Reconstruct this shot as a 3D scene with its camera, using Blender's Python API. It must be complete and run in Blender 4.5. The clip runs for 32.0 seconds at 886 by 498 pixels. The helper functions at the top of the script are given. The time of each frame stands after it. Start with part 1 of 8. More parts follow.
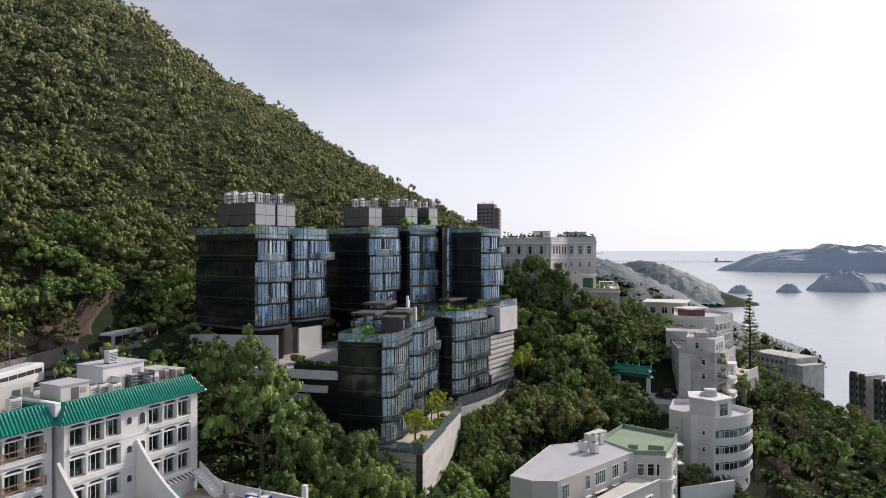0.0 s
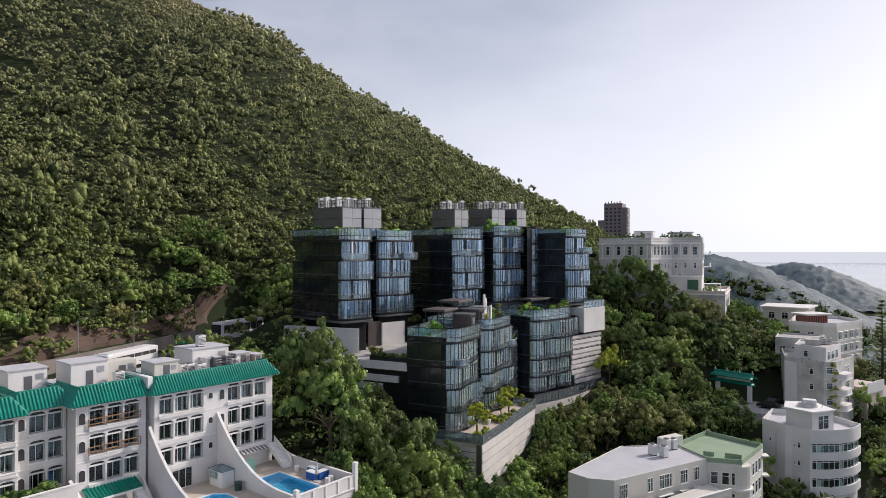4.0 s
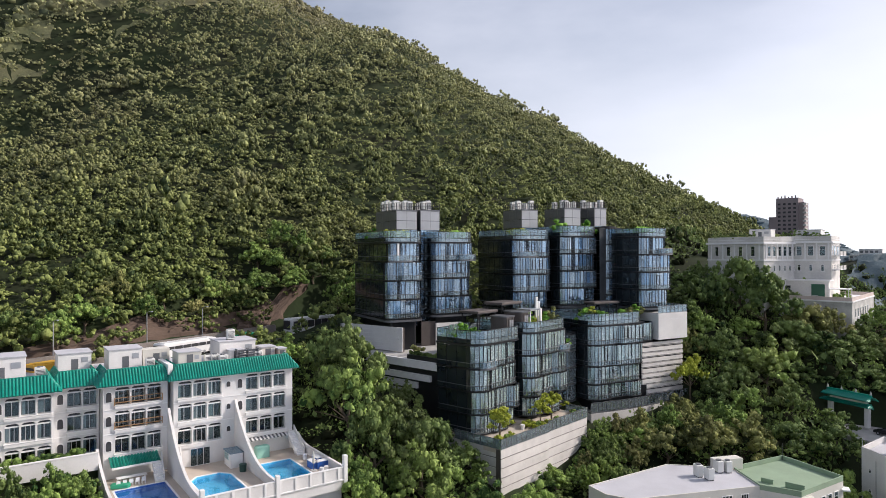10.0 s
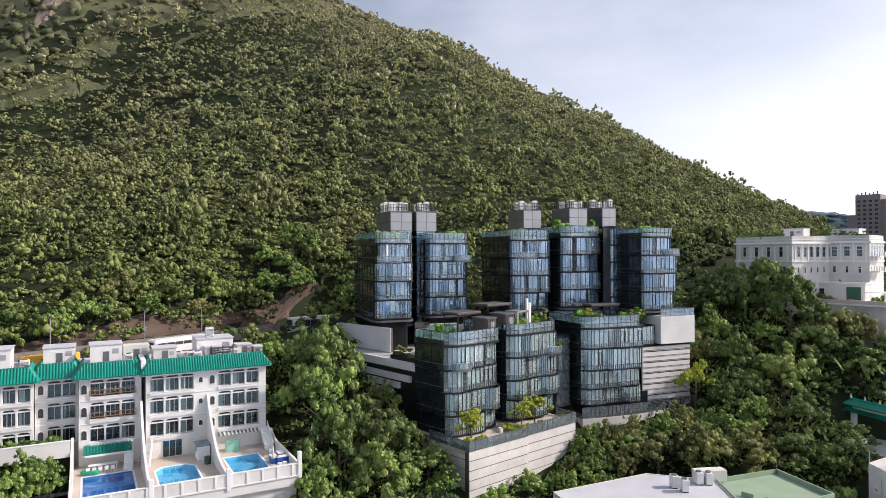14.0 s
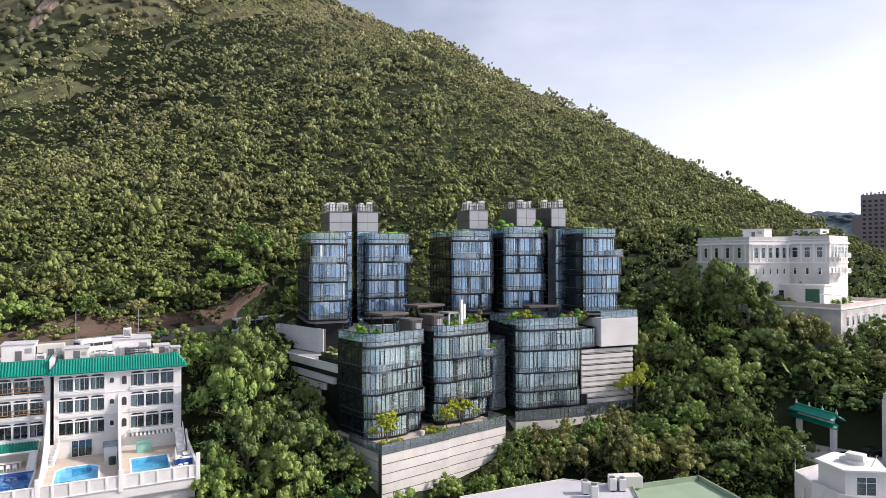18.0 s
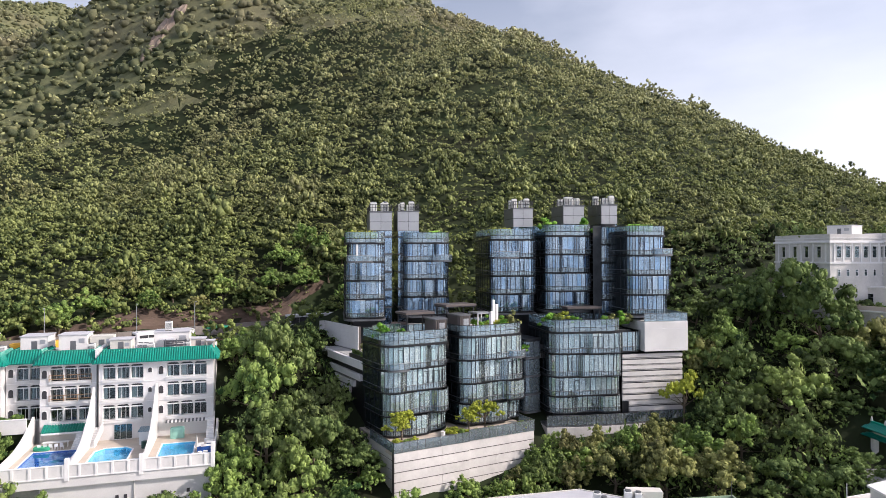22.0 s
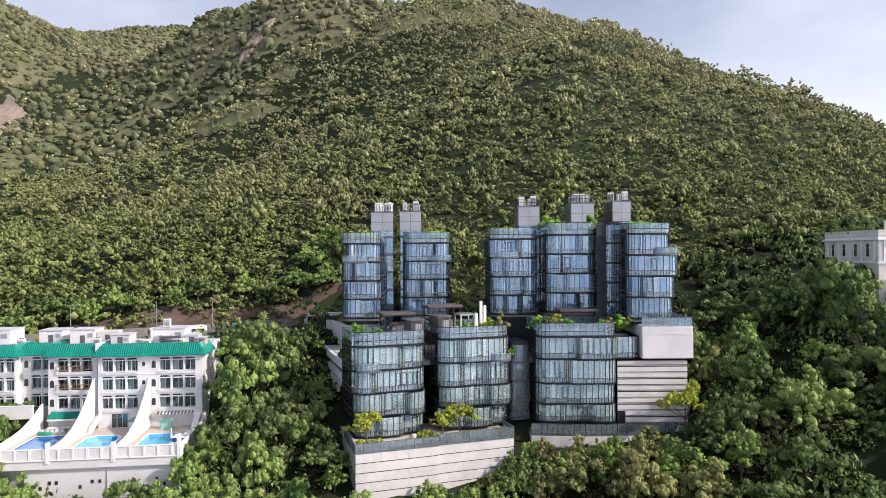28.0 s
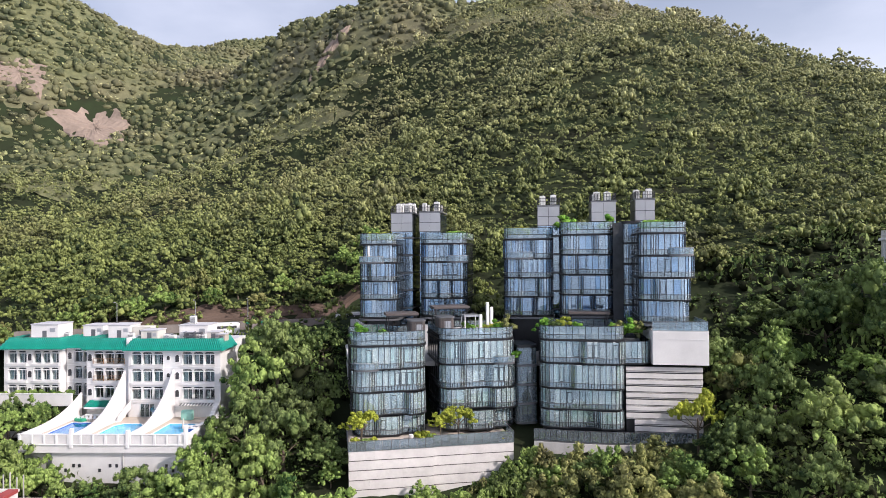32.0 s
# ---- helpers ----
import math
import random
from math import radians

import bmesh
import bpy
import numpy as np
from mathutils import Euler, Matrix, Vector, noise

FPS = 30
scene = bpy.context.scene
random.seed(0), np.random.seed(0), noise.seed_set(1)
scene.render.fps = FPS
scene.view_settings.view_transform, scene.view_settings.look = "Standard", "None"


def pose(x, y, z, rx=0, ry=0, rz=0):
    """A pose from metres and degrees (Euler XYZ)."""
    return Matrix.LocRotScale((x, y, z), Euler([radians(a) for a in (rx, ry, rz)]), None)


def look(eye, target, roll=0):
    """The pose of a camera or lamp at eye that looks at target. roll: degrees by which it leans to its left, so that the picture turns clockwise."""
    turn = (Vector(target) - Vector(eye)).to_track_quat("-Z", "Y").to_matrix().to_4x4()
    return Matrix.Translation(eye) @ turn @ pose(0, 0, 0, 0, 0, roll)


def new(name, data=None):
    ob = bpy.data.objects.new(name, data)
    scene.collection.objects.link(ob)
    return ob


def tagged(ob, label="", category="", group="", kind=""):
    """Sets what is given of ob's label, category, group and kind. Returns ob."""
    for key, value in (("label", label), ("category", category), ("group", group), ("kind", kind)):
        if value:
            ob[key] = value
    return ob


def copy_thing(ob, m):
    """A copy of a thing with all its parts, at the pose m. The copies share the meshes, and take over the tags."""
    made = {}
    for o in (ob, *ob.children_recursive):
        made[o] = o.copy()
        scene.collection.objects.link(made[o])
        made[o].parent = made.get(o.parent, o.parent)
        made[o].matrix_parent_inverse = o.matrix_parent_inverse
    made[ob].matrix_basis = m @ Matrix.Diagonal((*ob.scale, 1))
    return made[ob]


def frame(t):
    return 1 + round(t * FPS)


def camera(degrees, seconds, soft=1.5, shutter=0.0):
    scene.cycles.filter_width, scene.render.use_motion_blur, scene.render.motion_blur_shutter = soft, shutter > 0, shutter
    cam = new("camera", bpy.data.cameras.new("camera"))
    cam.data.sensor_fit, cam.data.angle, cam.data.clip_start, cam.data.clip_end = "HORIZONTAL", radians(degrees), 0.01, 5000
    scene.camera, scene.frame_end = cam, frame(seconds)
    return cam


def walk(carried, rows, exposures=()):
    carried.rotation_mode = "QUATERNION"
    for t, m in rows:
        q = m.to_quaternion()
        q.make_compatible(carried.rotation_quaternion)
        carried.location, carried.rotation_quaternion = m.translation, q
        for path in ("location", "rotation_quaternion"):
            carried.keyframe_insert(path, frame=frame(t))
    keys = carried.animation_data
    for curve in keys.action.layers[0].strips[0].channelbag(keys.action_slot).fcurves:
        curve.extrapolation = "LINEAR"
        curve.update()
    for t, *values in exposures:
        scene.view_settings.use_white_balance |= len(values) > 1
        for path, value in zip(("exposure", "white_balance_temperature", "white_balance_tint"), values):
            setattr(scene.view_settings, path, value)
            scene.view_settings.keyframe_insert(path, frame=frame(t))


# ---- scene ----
cam = camera(69.4, 32.0, 0.8)
METRES, EYE, TILT, LEAN, TURN = 120.0, 70.0, 0.0, 0.0, 13.5
ROWS = [
    (0.0, 0.0, 0.0, 0.0, 0.0, 0.23, 0.1),
    (0.5, 0.0089, -0.0108, 0.0002, -0.01, 0.29, 0.07),
    (1.0, 0.0191, -0.0193, 0.0003, -0.03, 0.32, 0.05),
    (1.5, 0.0307, -0.0258, 0.0002, -0.05, 0.3, 0.03),
    (2.0, 0.0433, -0.0303, 0.0001, 1.72, 0.24, -0.0),
    (2.5, 0.0564, -0.0336, 0.0003, 10.8, 0.21, -0.1),
    (3.0, 0.0697, -0.0335, 0.0002, 11.62, 0.26, -0.08),
    (3.5, 0.0836, -0.032, 0.0001, 11.89, 0.26, -0.06),
    (5.5, 0.1428, -0.0189, -0.0009, 14.14, 0.27, 0.04),
    (6.0, 0.1581, -0.0148, -0.0003, 14.93, 0.23, 0.03),
    (6.5, 0.1739, -0.0097, -0.0003, 16.39, 0.25, 0.07),
    (7.0, 0.1895, -0.0039, -0.0001, 17.47, 0.25, 0.09),
    (7.5, 0.2053, 0.0025, 0.0, 18.05, 0.28, 0.1),
    (8.0, 0.2212, 0.009, 0.0, 18.33, 0.29, 0.12),
    (8.5, 0.2367, 0.0155, 0.0001, 18.48, 0.31, 0.14),
    (9.0, 0.2521, 0.0219, 0.0002, 19.66, 0.38, 0.15),
    (9.5, 0.2678, 0.0271, 0.0006, 27.43, 0.34, 0.12),
    (10.0, 0.2816, 0.0343, 0.0008, 28.09, 0.35, 0.11),
    (10.5, 0.2957, 0.0424, 0.0009, 28.36, 0.36, 0.12),
    (11.0, 0.3095, 0.0506, 0.001, 28.45, 0.38, 0.13),
    (11.5, 0.3233, 0.0589, 0.001, 28.46, 0.41, 0.14),
    (12.0, 0.3372, 0.0674, 0.0009, 28.46, 0.44, 0.15),
    (12.5, 0.3514, 0.0761, 0.0008, 28.45, 0.45, 0.17),
    (13.0, 0.3656, 0.085, 0.0008, 28.44, 0.46, 0.19),
    (13.5, 0.3802, 0.0937, 0.0008, 29.76, 0.43, 0.19),
    (14.0, 0.3939, 0.1025, 0.0008, 34.89, 0.43, 0.15),
    (14.5, 0.4064, 0.1124, 0.0009, 35.24, 0.45, 0.13),
    (16.5, 0.4564, 0.1531, 0.0008, 35.46, 0.49, 0.1),
    (17.0, 0.4688, 0.1629, 0.0009, 35.57, 0.47, 0.1),
    (17.5, 0.4803, 0.1734, 0.0007, 35.96, 0.48, 0.1),
    (18.0, 0.4918, 0.1843, 0.0005, 36.57, 0.5, 0.1),
    (18.5, 0.5033, 0.1953, 0.0004, 37.13, 0.51, 0.09),
    (19.0, 0.5148, 0.2055, 0.0002, 37.66, 0.52, 0.07),
    (19.5, 0.5263, 0.2161, 0.0002, 38.93, 0.5, 0.05),
    (20.0, 0.537, 0.2273, -0.0002, 40.85, 0.51, 0.05),
    (20.5, 0.5476, 0.2389, -0.0001, 41.98, 0.5, 0.05),
    (21.0, 0.5582, 0.2502, -0.0002, 42.97, 0.49, 0.05),
    (21.5, 0.568, 0.2621, -0.0001, 45.22, 0.47, 0.06),
    (22.0, 0.5765, 0.2735, -0.0004, 46.84, 0.47, 0.07),
    (22.5, 0.5855, 0.2861, -0.0004, 47.64, 0.46, 0.08),
    (23.0, 0.5945, 0.2984, -0.0005, 47.96, 0.46, 0.09),
    (23.5, 0.6036, 0.3104, -0.0006, 48.1, 0.47, 0.11),
    (24.0, 0.6126, 0.3223, -0.0006, 48.26, 0.48, 0.12),
    (24.5, 0.6228, 0.3336, -0.0004, 54.25, 0.41, 0.12),
    (26.5, 0.6534, 0.3871, -0.0007, 57.06, 0.45, 0.21),
    (27.0, 0.6611, 0.4009, -0.0006, 57.05, 0.46, 0.24),
    (27.5, 0.6691, 0.4147, -0.0005, 57.06, 0.48, 0.24),
    (28.0, 0.6771, 0.4285, -0.0005, 57.08, 0.48, 0.27),
    (28.5, 0.6851, 0.4422, -0.0004, 57.09, 0.51, 0.26),
    (29.0, 0.6931, 0.4558, -0.0003, 57.11, 0.53, 0.28),
    (29.5, 0.7011, 0.4694, -0.0002, 57.1, 0.54, 0.29),
    (30.0, 0.7091, 0.4831, -0.0001, 57.1, 0.56, 0.31),
    (30.5, 0.7182, 0.4964, 0.0002, 62.28, 0.49, 0.28),
    (31.0, 0.7247, 0.5114, 0.0, 65.73, 0.51, 0.27),
    (31.5, 0.7305, 0.5265, -0.0001, 65.7, 0.52, 0.3),
    (32.0, 0.7352, 0.5419, -0.0001, 65.75, 0.52, 0.32),
]
walk(cam, [(t, pose(0, 0, EYE, TILT, LEAN, TURN) @ pose(METRES * x, METRES * y, METRES * z, 90 + pitch, roll, yaw)) for t, x, y, z, yaw, pitch, roll in ROWS],
     exposures=((0.0, -0.3, 6400, 17), (9.0, -0.04, 6350, 16), (19.0, 0.27, 6330, 18), (32.0, 0.28, 6180, 19)))

# ---- world, sun, light ----
SUN_TO = Vector((0.58, 0.72, 0.62)).normalized()
SUN_ELEV = math.asin(SUN_TO.z)
SUN_AZ = math.atan2(SUN_TO.x, SUN_TO.y)


def make_world():
    w = bpy.data.worlds.new("sky_world")
    w.use_nodes = True
    scene.world = w
    nt = w.node_tree
    nt.nodes.clear()
    out = nt.nodes.new("ShaderNodeOutputWorld")
    bg = nt.nodes.new("ShaderNodeBackground")
    sky = nt.nodes.new("ShaderNodeTexSky")
    sky.sky_type = "NISHITA"
    sky.sun_disc = False
    sky.sun_elevation = SUN_ELEV
    sky.sun_rotation = SUN_AZ
    sky.altitude = 50
    sky.air_density = 1.0
    sky.dust_density = 3.5
    sky.ozone_density = 1.0
    # thin high cloud veil
    tc = nt.nodes.new("ShaderNodeTexCoord")
    mp = nt.nodes.new("ShaderNodeMapping")
    mp.inputs["Scale"].default_value = (1.0, 1.0, 2.6)
    nz = nt.nodes.new("ShaderNodeTexNoise")
    nz.inputs["Scale"].default_value = 2.3
    nz.inputs["Detail"].default_value = 6
    nz.inputs["Roughness"].default_value = 0.5
    rp = nt.nodes.new("ShaderNodeValToRGB")
    rp.color_ramp.elements[0].position = 0.38
    rp.color_ramp.elements[0].color = (0.12, 0.12, 0.12, 1)
    rp.color_ramp.elements[1].position = 0.72
    rp.color_ramp.elements[1].color = (0.7, 0.7, 0.7, 1)
    mix = nt.nodes.new("ShaderNodeMix")
    mix.data_type = "RGBA"
    mix.inputs["B"].default_value = (7.8, 8.2, 9.0, 1)
    nt.links.new(tc.outputs["Generated"], mp.inputs["Vector"])
    nt.links.new(mp.outputs["Vector"], nz.inputs["Vector"])
    nt.links.new(nz.outputs["Fac"], rp.inputs["Fac"])
    nt.links.new(rp.outputs["Color"], mix.inputs["Factor"])
    nt.links.new(sky.outputs["Color"], mix.inputs["A"])
    # bright haze that thickens towards the horizon
    sep = nt.nodes.new("ShaderNodeSeparateXYZ")
    nt.links.new(tc.outputs["Generated"], sep.inputs[0])
    hz = nt.nodes.new("ShaderNodeMapRange")
    hz.interpolation_type = "SMOOTHSTEP"
    hz.inputs["From Min"].default_value = -0.05
    hz.inputs["From Max"].default_value = 0.55
    hz.inputs["To Min"].default_value = 0.8
    hz.inputs["To Max"].default_value = 0.0
    nt.links.new(sep.outputs["Z"], hz.inputs["Value"])
    dotp = nt.nodes.new("ShaderNodeVectorMath")
    dotp.operation = "DOT_PRODUCT"
    dotp.inputs[1].default_value = Vector((SUN_TO.x, SUN_TO.y, 0)).normalized()
    nt.links.new(tc.outputs["Generated"], dotp.inputs[0])
    gl = nt.nodes.new("ShaderNodeMapRange")
    gl.inputs["From Min"].default_value = -0.4
    gl.inputs["From Max"].default_value = 1.0
    gl.inputs["To Min"].default_value = 6.0
    gl.inputs["To Max"].default_value = 14.0
    nt.links.new(dotp.outputs["Value"], gl.inputs["Value"])
    hc = nt.nodes.new("ShaderNodeCombineXYZ")
    for k, f in (("X", 0.93), ("Y", 0.98), ("Z", 1.04)):
        mm = nt.nodes.new("ShaderNodeMath")
        mm.operation = "MULTIPLY"
        mm.inputs[1].default_value = f
        nt.links.new(gl.outputs[0], mm.inputs[0])
        nt.links.new(mm.outputs[0], hc.inputs[k])
    mix2 = nt.nodes.new("ShaderNodeMix")
    mix2.data_type = "RGBA"
    nt.links.new(hz.outputs[0], mix2.inputs["Factor"])
    nt.links.new(mix.outputs["Result"], mix2.inputs["A"])
    nt.links.new(hc.outputs[0], mix2.inputs["B"])
    nt.links.new(mix2.outputs["Result"], bg.inputs["Color"])
    bg.inputs["Strength"].default_value = 0.11
    nt.links.new(bg.outputs["Background"], out.inputs["Surface"])


make_world()
sun_data = bpy.data.lights.new("sun", "SUN")
sun_data.energy = 3.8
sun_data.angle = radians(0.6)
sun_data.color = (1.0, 0.93, 0.82)
sun = new("sun", sun_data)
sun.matrix_world = look(SUN_TO * 400, (0, 0, 0))
scene.view_settings.exposure = 0.0

# ---- materials ----
MATS = {}


def mat(name, color, rough=0.8, vary=0.18, scale=0.6, fine=8.0, metal=0.0, bump=0.15, spec=0.5, tint=None, island=0.0, obrand=0.0):
    """A surface with broad staining, fine grain and relief; scale and fine are features per metre."""
    m = bpy.data.materials.new(name)
    m.use_nodes = True
    nt = m.node_tree
    b = nt.nodes["Principled BSDF"]
    b.inputs["Roughness"].default_value = rough
    b.inputs["Metallic"].default_value = metal
    b.inputs["Specular IOR Level"].default_value = spec
    geo = nt.nodes.new("ShaderNodeNewGeometry")
    big = nt.nodes.new("ShaderNodeTexNoise")
    big.inputs["Scale"].default_value = scale
    big.inputs["Detail"].default_value = 4
    small = nt.nodes.new("ShaderNodeTexNoise")
    small.inputs["Scale"].default_value = fine
    small.inputs["Detail"].default_value = 3
    nt.links.new(geo.outputs["Position"], big.inputs["Vector"])
    nt.links.new(geo.outputs["Position"], small.inputs["Vector"])
    add = nt.nodes.new("ShaderNodeMath")
    add.operation = "MULTIPLY_ADD"
    add.inputs[1].default_value = 0.35
    nt.links.new(small.outputs["Fac"], add.inputs[0])
    nt.links.new(big.outputs["Fac"], add.inputs[2])
    last = add.outputs[0]
    mean = 0.675
    if island:
        a2 = nt.nodes.new("ShaderNodeMath")
        a2.operation = "MULTIPLY_ADD"
        a2.inputs[1].default_value = island
        nt.links.new(geo.outputs["Random Per Island"], a2.inputs[0])
        nt.links.new(last, a2.inputs[2])
        last = a2.outputs[0]
        mean += island / 2
    if obrand:
        oi = nt.nodes.new("ShaderNodeObjectInfo")
        a3 = nt.nodes.new("ShaderNodeMath")
        a3.operation = "MULTIPLY_ADD"
        a3.inputs[1].default_value = obrand
        nt.links.new(oi.outputs["Random"], a3.inputs[0])
        nt.links.new(last, a3.inputs[2])
        last = a3.outputs[0]
        mean += obrand / 2
    rp = nt.nodes.new("ShaderNodeValToRGB")
    half = 0.3 + island / 2 + obrand / 2
    rp.color_ramp.elements[0].position = max(0.0, (mean - half) / (2 * mean))
    rp.color_ramp.elements[1].position = min(1.0, (mean + half) / (2 * mean))
    sc = nt.nodes.new("ShaderNodeMath")
    sc.operation = "MULTIPLY"
    sc.inputs[1].default_value = 0.5 / mean
    nt.links.new(last, sc.inputs[0])
    t = tint or color
    rp.color_ramp.elements[0].color = [max(0, c * (1 - vary)) for c in color] + [1]
    rp.color_ramp.elements[1].color = [min(1, c * (1 + vary)) for c in t] + [1]
    nt.links.new(sc.outputs[0], rp.inputs["Fac"])
    nt.links.new(rp.outputs["Color"], b.inputs["Base Color"])
    if bump:
        bp = nt.nodes.new("ShaderNodeBump")
        bp.inputs["Strength"].default_value = bump
        bp.inputs["Distance"].default_value = 0.05
        nt.links.new(small.outputs["Fac"], bp.inputs["Height"])
        nt.links.new(bp.outputs["Normal"], b.inputs["Normal"])
    MATS[name] = m
    return m


def glass_mat(name, tint, ior, rough=0.03, wob=0.02, milk=0.0, panes=None, lit_veil=(0.66, 0.73, 0.74)):
    """Tinted window glass: clear with a coated mirror-like outer face; panes differ a little."""
    m = bpy.data.materials.new(name)
    m.use_nodes = True
    nt = m.node_tree
    nt.nodes.clear()
    out = nt.nodes.new("ShaderNodeOutputMaterial")
    tr = nt.nodes.new("ShaderNodeBsdfTransparent")
    tr.inputs["Color"].default_value = (*tint, 1)
    gl = nt.nodes.new("ShaderNodeBsdfGlossy")
    gl.inputs["Roughness"].default_value = rough
    gl.inputs["Color"].default_value = (0.76, 0.91, 1.0, 1)
    # reflection rises from f0 face on to full at a grazing angle
    f0 = ((ior - 1) / (ior + 1)) ** 2
    lw = nt.nodes.new("ShaderNodeLayerWeight")
    lw.inputs["Blend"].default_value = 0.5
    pw = nt.nodes.new("ShaderNodeMath")
    pw.operation = "POWER"
    pw.inputs[1].default_value = 5
    fr = nt.nodes.new("ShaderNodeMath")
    fr.operation = "MULTIPLY_ADD"
    fr.inputs[1].default_value = 1 - f0
    fr.inputs[2].default_value = f0
    nt.links.new(lw.outputs["Facing"], pw.inputs[0])
    nt.links.new(pw.outputs[0], fr.inputs[0])
    mx = nt.nodes.new("ShaderNodeMixShader")
    geo = nt.nodes.new("ShaderNodeNewGeometry")
    oi = nt.nodes.new("ShaderNodeObjectInfo")
    nz = nt.nodes.new("ShaderNodeTexNoise")
    nz.noise_dimensions = "4D"
    nz.inputs["Scale"].default_value = 0.5
    nz.inputs["Detail"].default_value = 1
    mu = nt.nodes.new("ShaderNodeMath")
    mu.operation = "MULTIPLY"
    mu.inputs[1].default_value = 30
    bp = nt.nodes.new("ShaderNodeBump")
    bp.inputs["Strength"].default_value = 1.0
    bp.inputs["Distance"].default_value = wob
    if panes:
        pm = nt.nodes.new("ShaderNodeMix")
        pm.data_type = "RGBA"
        pm.inputs["A"].default_value = (*tint, 1)
        pm.inputs["B"].default_value = (*panes, 1)
        nt.links.new(oi.outputs["Random"], pm.inputs["Factor"])
        nt.links.new(pm.outputs["Result"], tr.inputs["Color"])
    nt.links.new(oi.outputs["Random"], mu.inputs[0])
    nt.links.new(mu.outputs[0], nz.inputs["W"])
    nt.links.new(geo.outputs["Position"], nz.inputs["Vector"])
    nt.links.new(nz.outputs["Fac"], bp.inputs["Height"])
    nt.links.new(bp.outputs["Normal"], gl.inputs["Normal"])
    nt.links.new(fr.outputs[0], mx.inputs["Fac"])
    nt.links.new(tr.outputs[0], mx.inputs[1])
    nt.links.new(gl.outputs[0], mx.inputs[2])
    last = mx
    if milk:
        # diffuse veil that puts sunlit and reflected brightness into the panes
        df = nt.nodes.new("ShaderNodeBsdfDiffuse")
        df.inputs["Color"].default_value = (*lit_veil, 1)
        m2 = nt.nodes.new("ShaderNodeMixShader")
        m2.inputs["Fac"].default_value = milk
        nt.links.new(mx.outputs[0], m2.inputs[1])
        nt.links.new(df.outputs[0], m2.inputs[2])
        last = m2
    nt.links.new(last.outputs[0], out.inputs["Surface"])
    MATS[name] = m
    return m


def leaf_mat(name, dark, light, dry, patch=0.03, dryness=0.5, upper=None):
    """Foliage: hue varies over patches of wood, over single crowns and from leaf to leaf; a little light shines through."""
    m = bpy.data.materials.new(name)
    m.use_nodes = True
    nt = m.node_tree
    b = nt.nodes["Principled BSDF"]
    b.inputs["Roughness"].default_value = 0.55
    b.inputs["Specular IOR Level"].default_value = 0.1
    geo = nt.nodes.new("ShaderNodeNewGeometry")
    n1 = nt.nodes.new("ShaderNodeTexNoise")
    n1.inputs["Scale"].default_value = patch
    n1.inputs["Detail"].default_value = 3
    n2 = nt.nodes.new("ShaderNodeTexNoise")
    n2.inputs["Scale"].default_value = 0.17
    n2.inputs["Detail"].default_value = 2
    for n in (n1, n2):
        nt.links.new(geo.outputs["Position"], n.inputs["Vector"])
    s = nt.nodes.new("ShaderNodeMath")
    s.operation = "MULTIPLY_ADD"
    s.inputs[1].default_value = 0.35
    nt.links.new(geo.outputs["Random Per Island"], s.inputs[0])
    nt.links.new(n2.outputs["Fac"], s.inputs[2])
    rp = nt.nodes.new("ShaderNodeValToRGB")
    rp.color_ramp.elements[0].position = 0.42
    rp.color_ramp.elements[1].position = 0.86
    rp.color_ramp.elements[0].color = (*dark, 1)
    rp.color_ramp.elements[1].color = (*light, 1)
    nt.links.new(s.outputs[0], rp.inputs["Fac"])
    rd = nt.nodes.new("ShaderNodeValToRGB")
    rd.color_ramp.elements[0].position = 0.5
    rd.color_ramp.elements[1].position = 0.72
    rd.color_ramp.elements[0].color = (0, 0, 0, 1)
    rd.color_ramp.elements[1].color = (dryness, dryness, dryness, 1)
    nt.links.new(n1.outputs["Fac"], rd.inputs["Fac"])
    mx = nt.nodes.new("ShaderNodeMix")
    mx.data_type = "RGBA"
    mx.inputs["B"].default_value = (*dry, 1)
    nt.links.new(rd.outputs["Color"], mx.inputs["Factor"])
    nt.links.new(rp.outputs["Color"], mx.inputs["A"])
    hue = mx.outputs["Result"]
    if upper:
        # drier scrub higher up, paled with height so haze sits in its colour
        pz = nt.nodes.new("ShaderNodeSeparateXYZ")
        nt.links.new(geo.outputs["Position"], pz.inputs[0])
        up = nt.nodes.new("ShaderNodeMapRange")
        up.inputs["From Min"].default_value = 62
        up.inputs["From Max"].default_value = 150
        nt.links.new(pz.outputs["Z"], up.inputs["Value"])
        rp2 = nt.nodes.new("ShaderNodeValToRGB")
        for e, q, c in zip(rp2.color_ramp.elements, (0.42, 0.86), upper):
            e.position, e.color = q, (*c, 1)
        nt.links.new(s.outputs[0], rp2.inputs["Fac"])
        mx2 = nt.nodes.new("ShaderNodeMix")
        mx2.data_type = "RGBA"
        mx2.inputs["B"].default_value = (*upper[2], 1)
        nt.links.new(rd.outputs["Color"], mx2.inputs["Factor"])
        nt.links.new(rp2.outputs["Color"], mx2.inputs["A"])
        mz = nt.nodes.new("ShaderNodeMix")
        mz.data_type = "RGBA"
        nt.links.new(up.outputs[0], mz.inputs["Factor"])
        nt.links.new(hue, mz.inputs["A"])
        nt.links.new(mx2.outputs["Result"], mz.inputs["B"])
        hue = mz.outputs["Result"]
    nt.links.new(hue, b.inputs["Base Color"])
    n3 = nt.nodes.new("ShaderNodeTexNoise")
    n3.inputs["Scale"].default_value = 2.6
    n3.inputs["Detail"].default_value = 5
    n3.inputs["Roughness"].default_value = 0.65
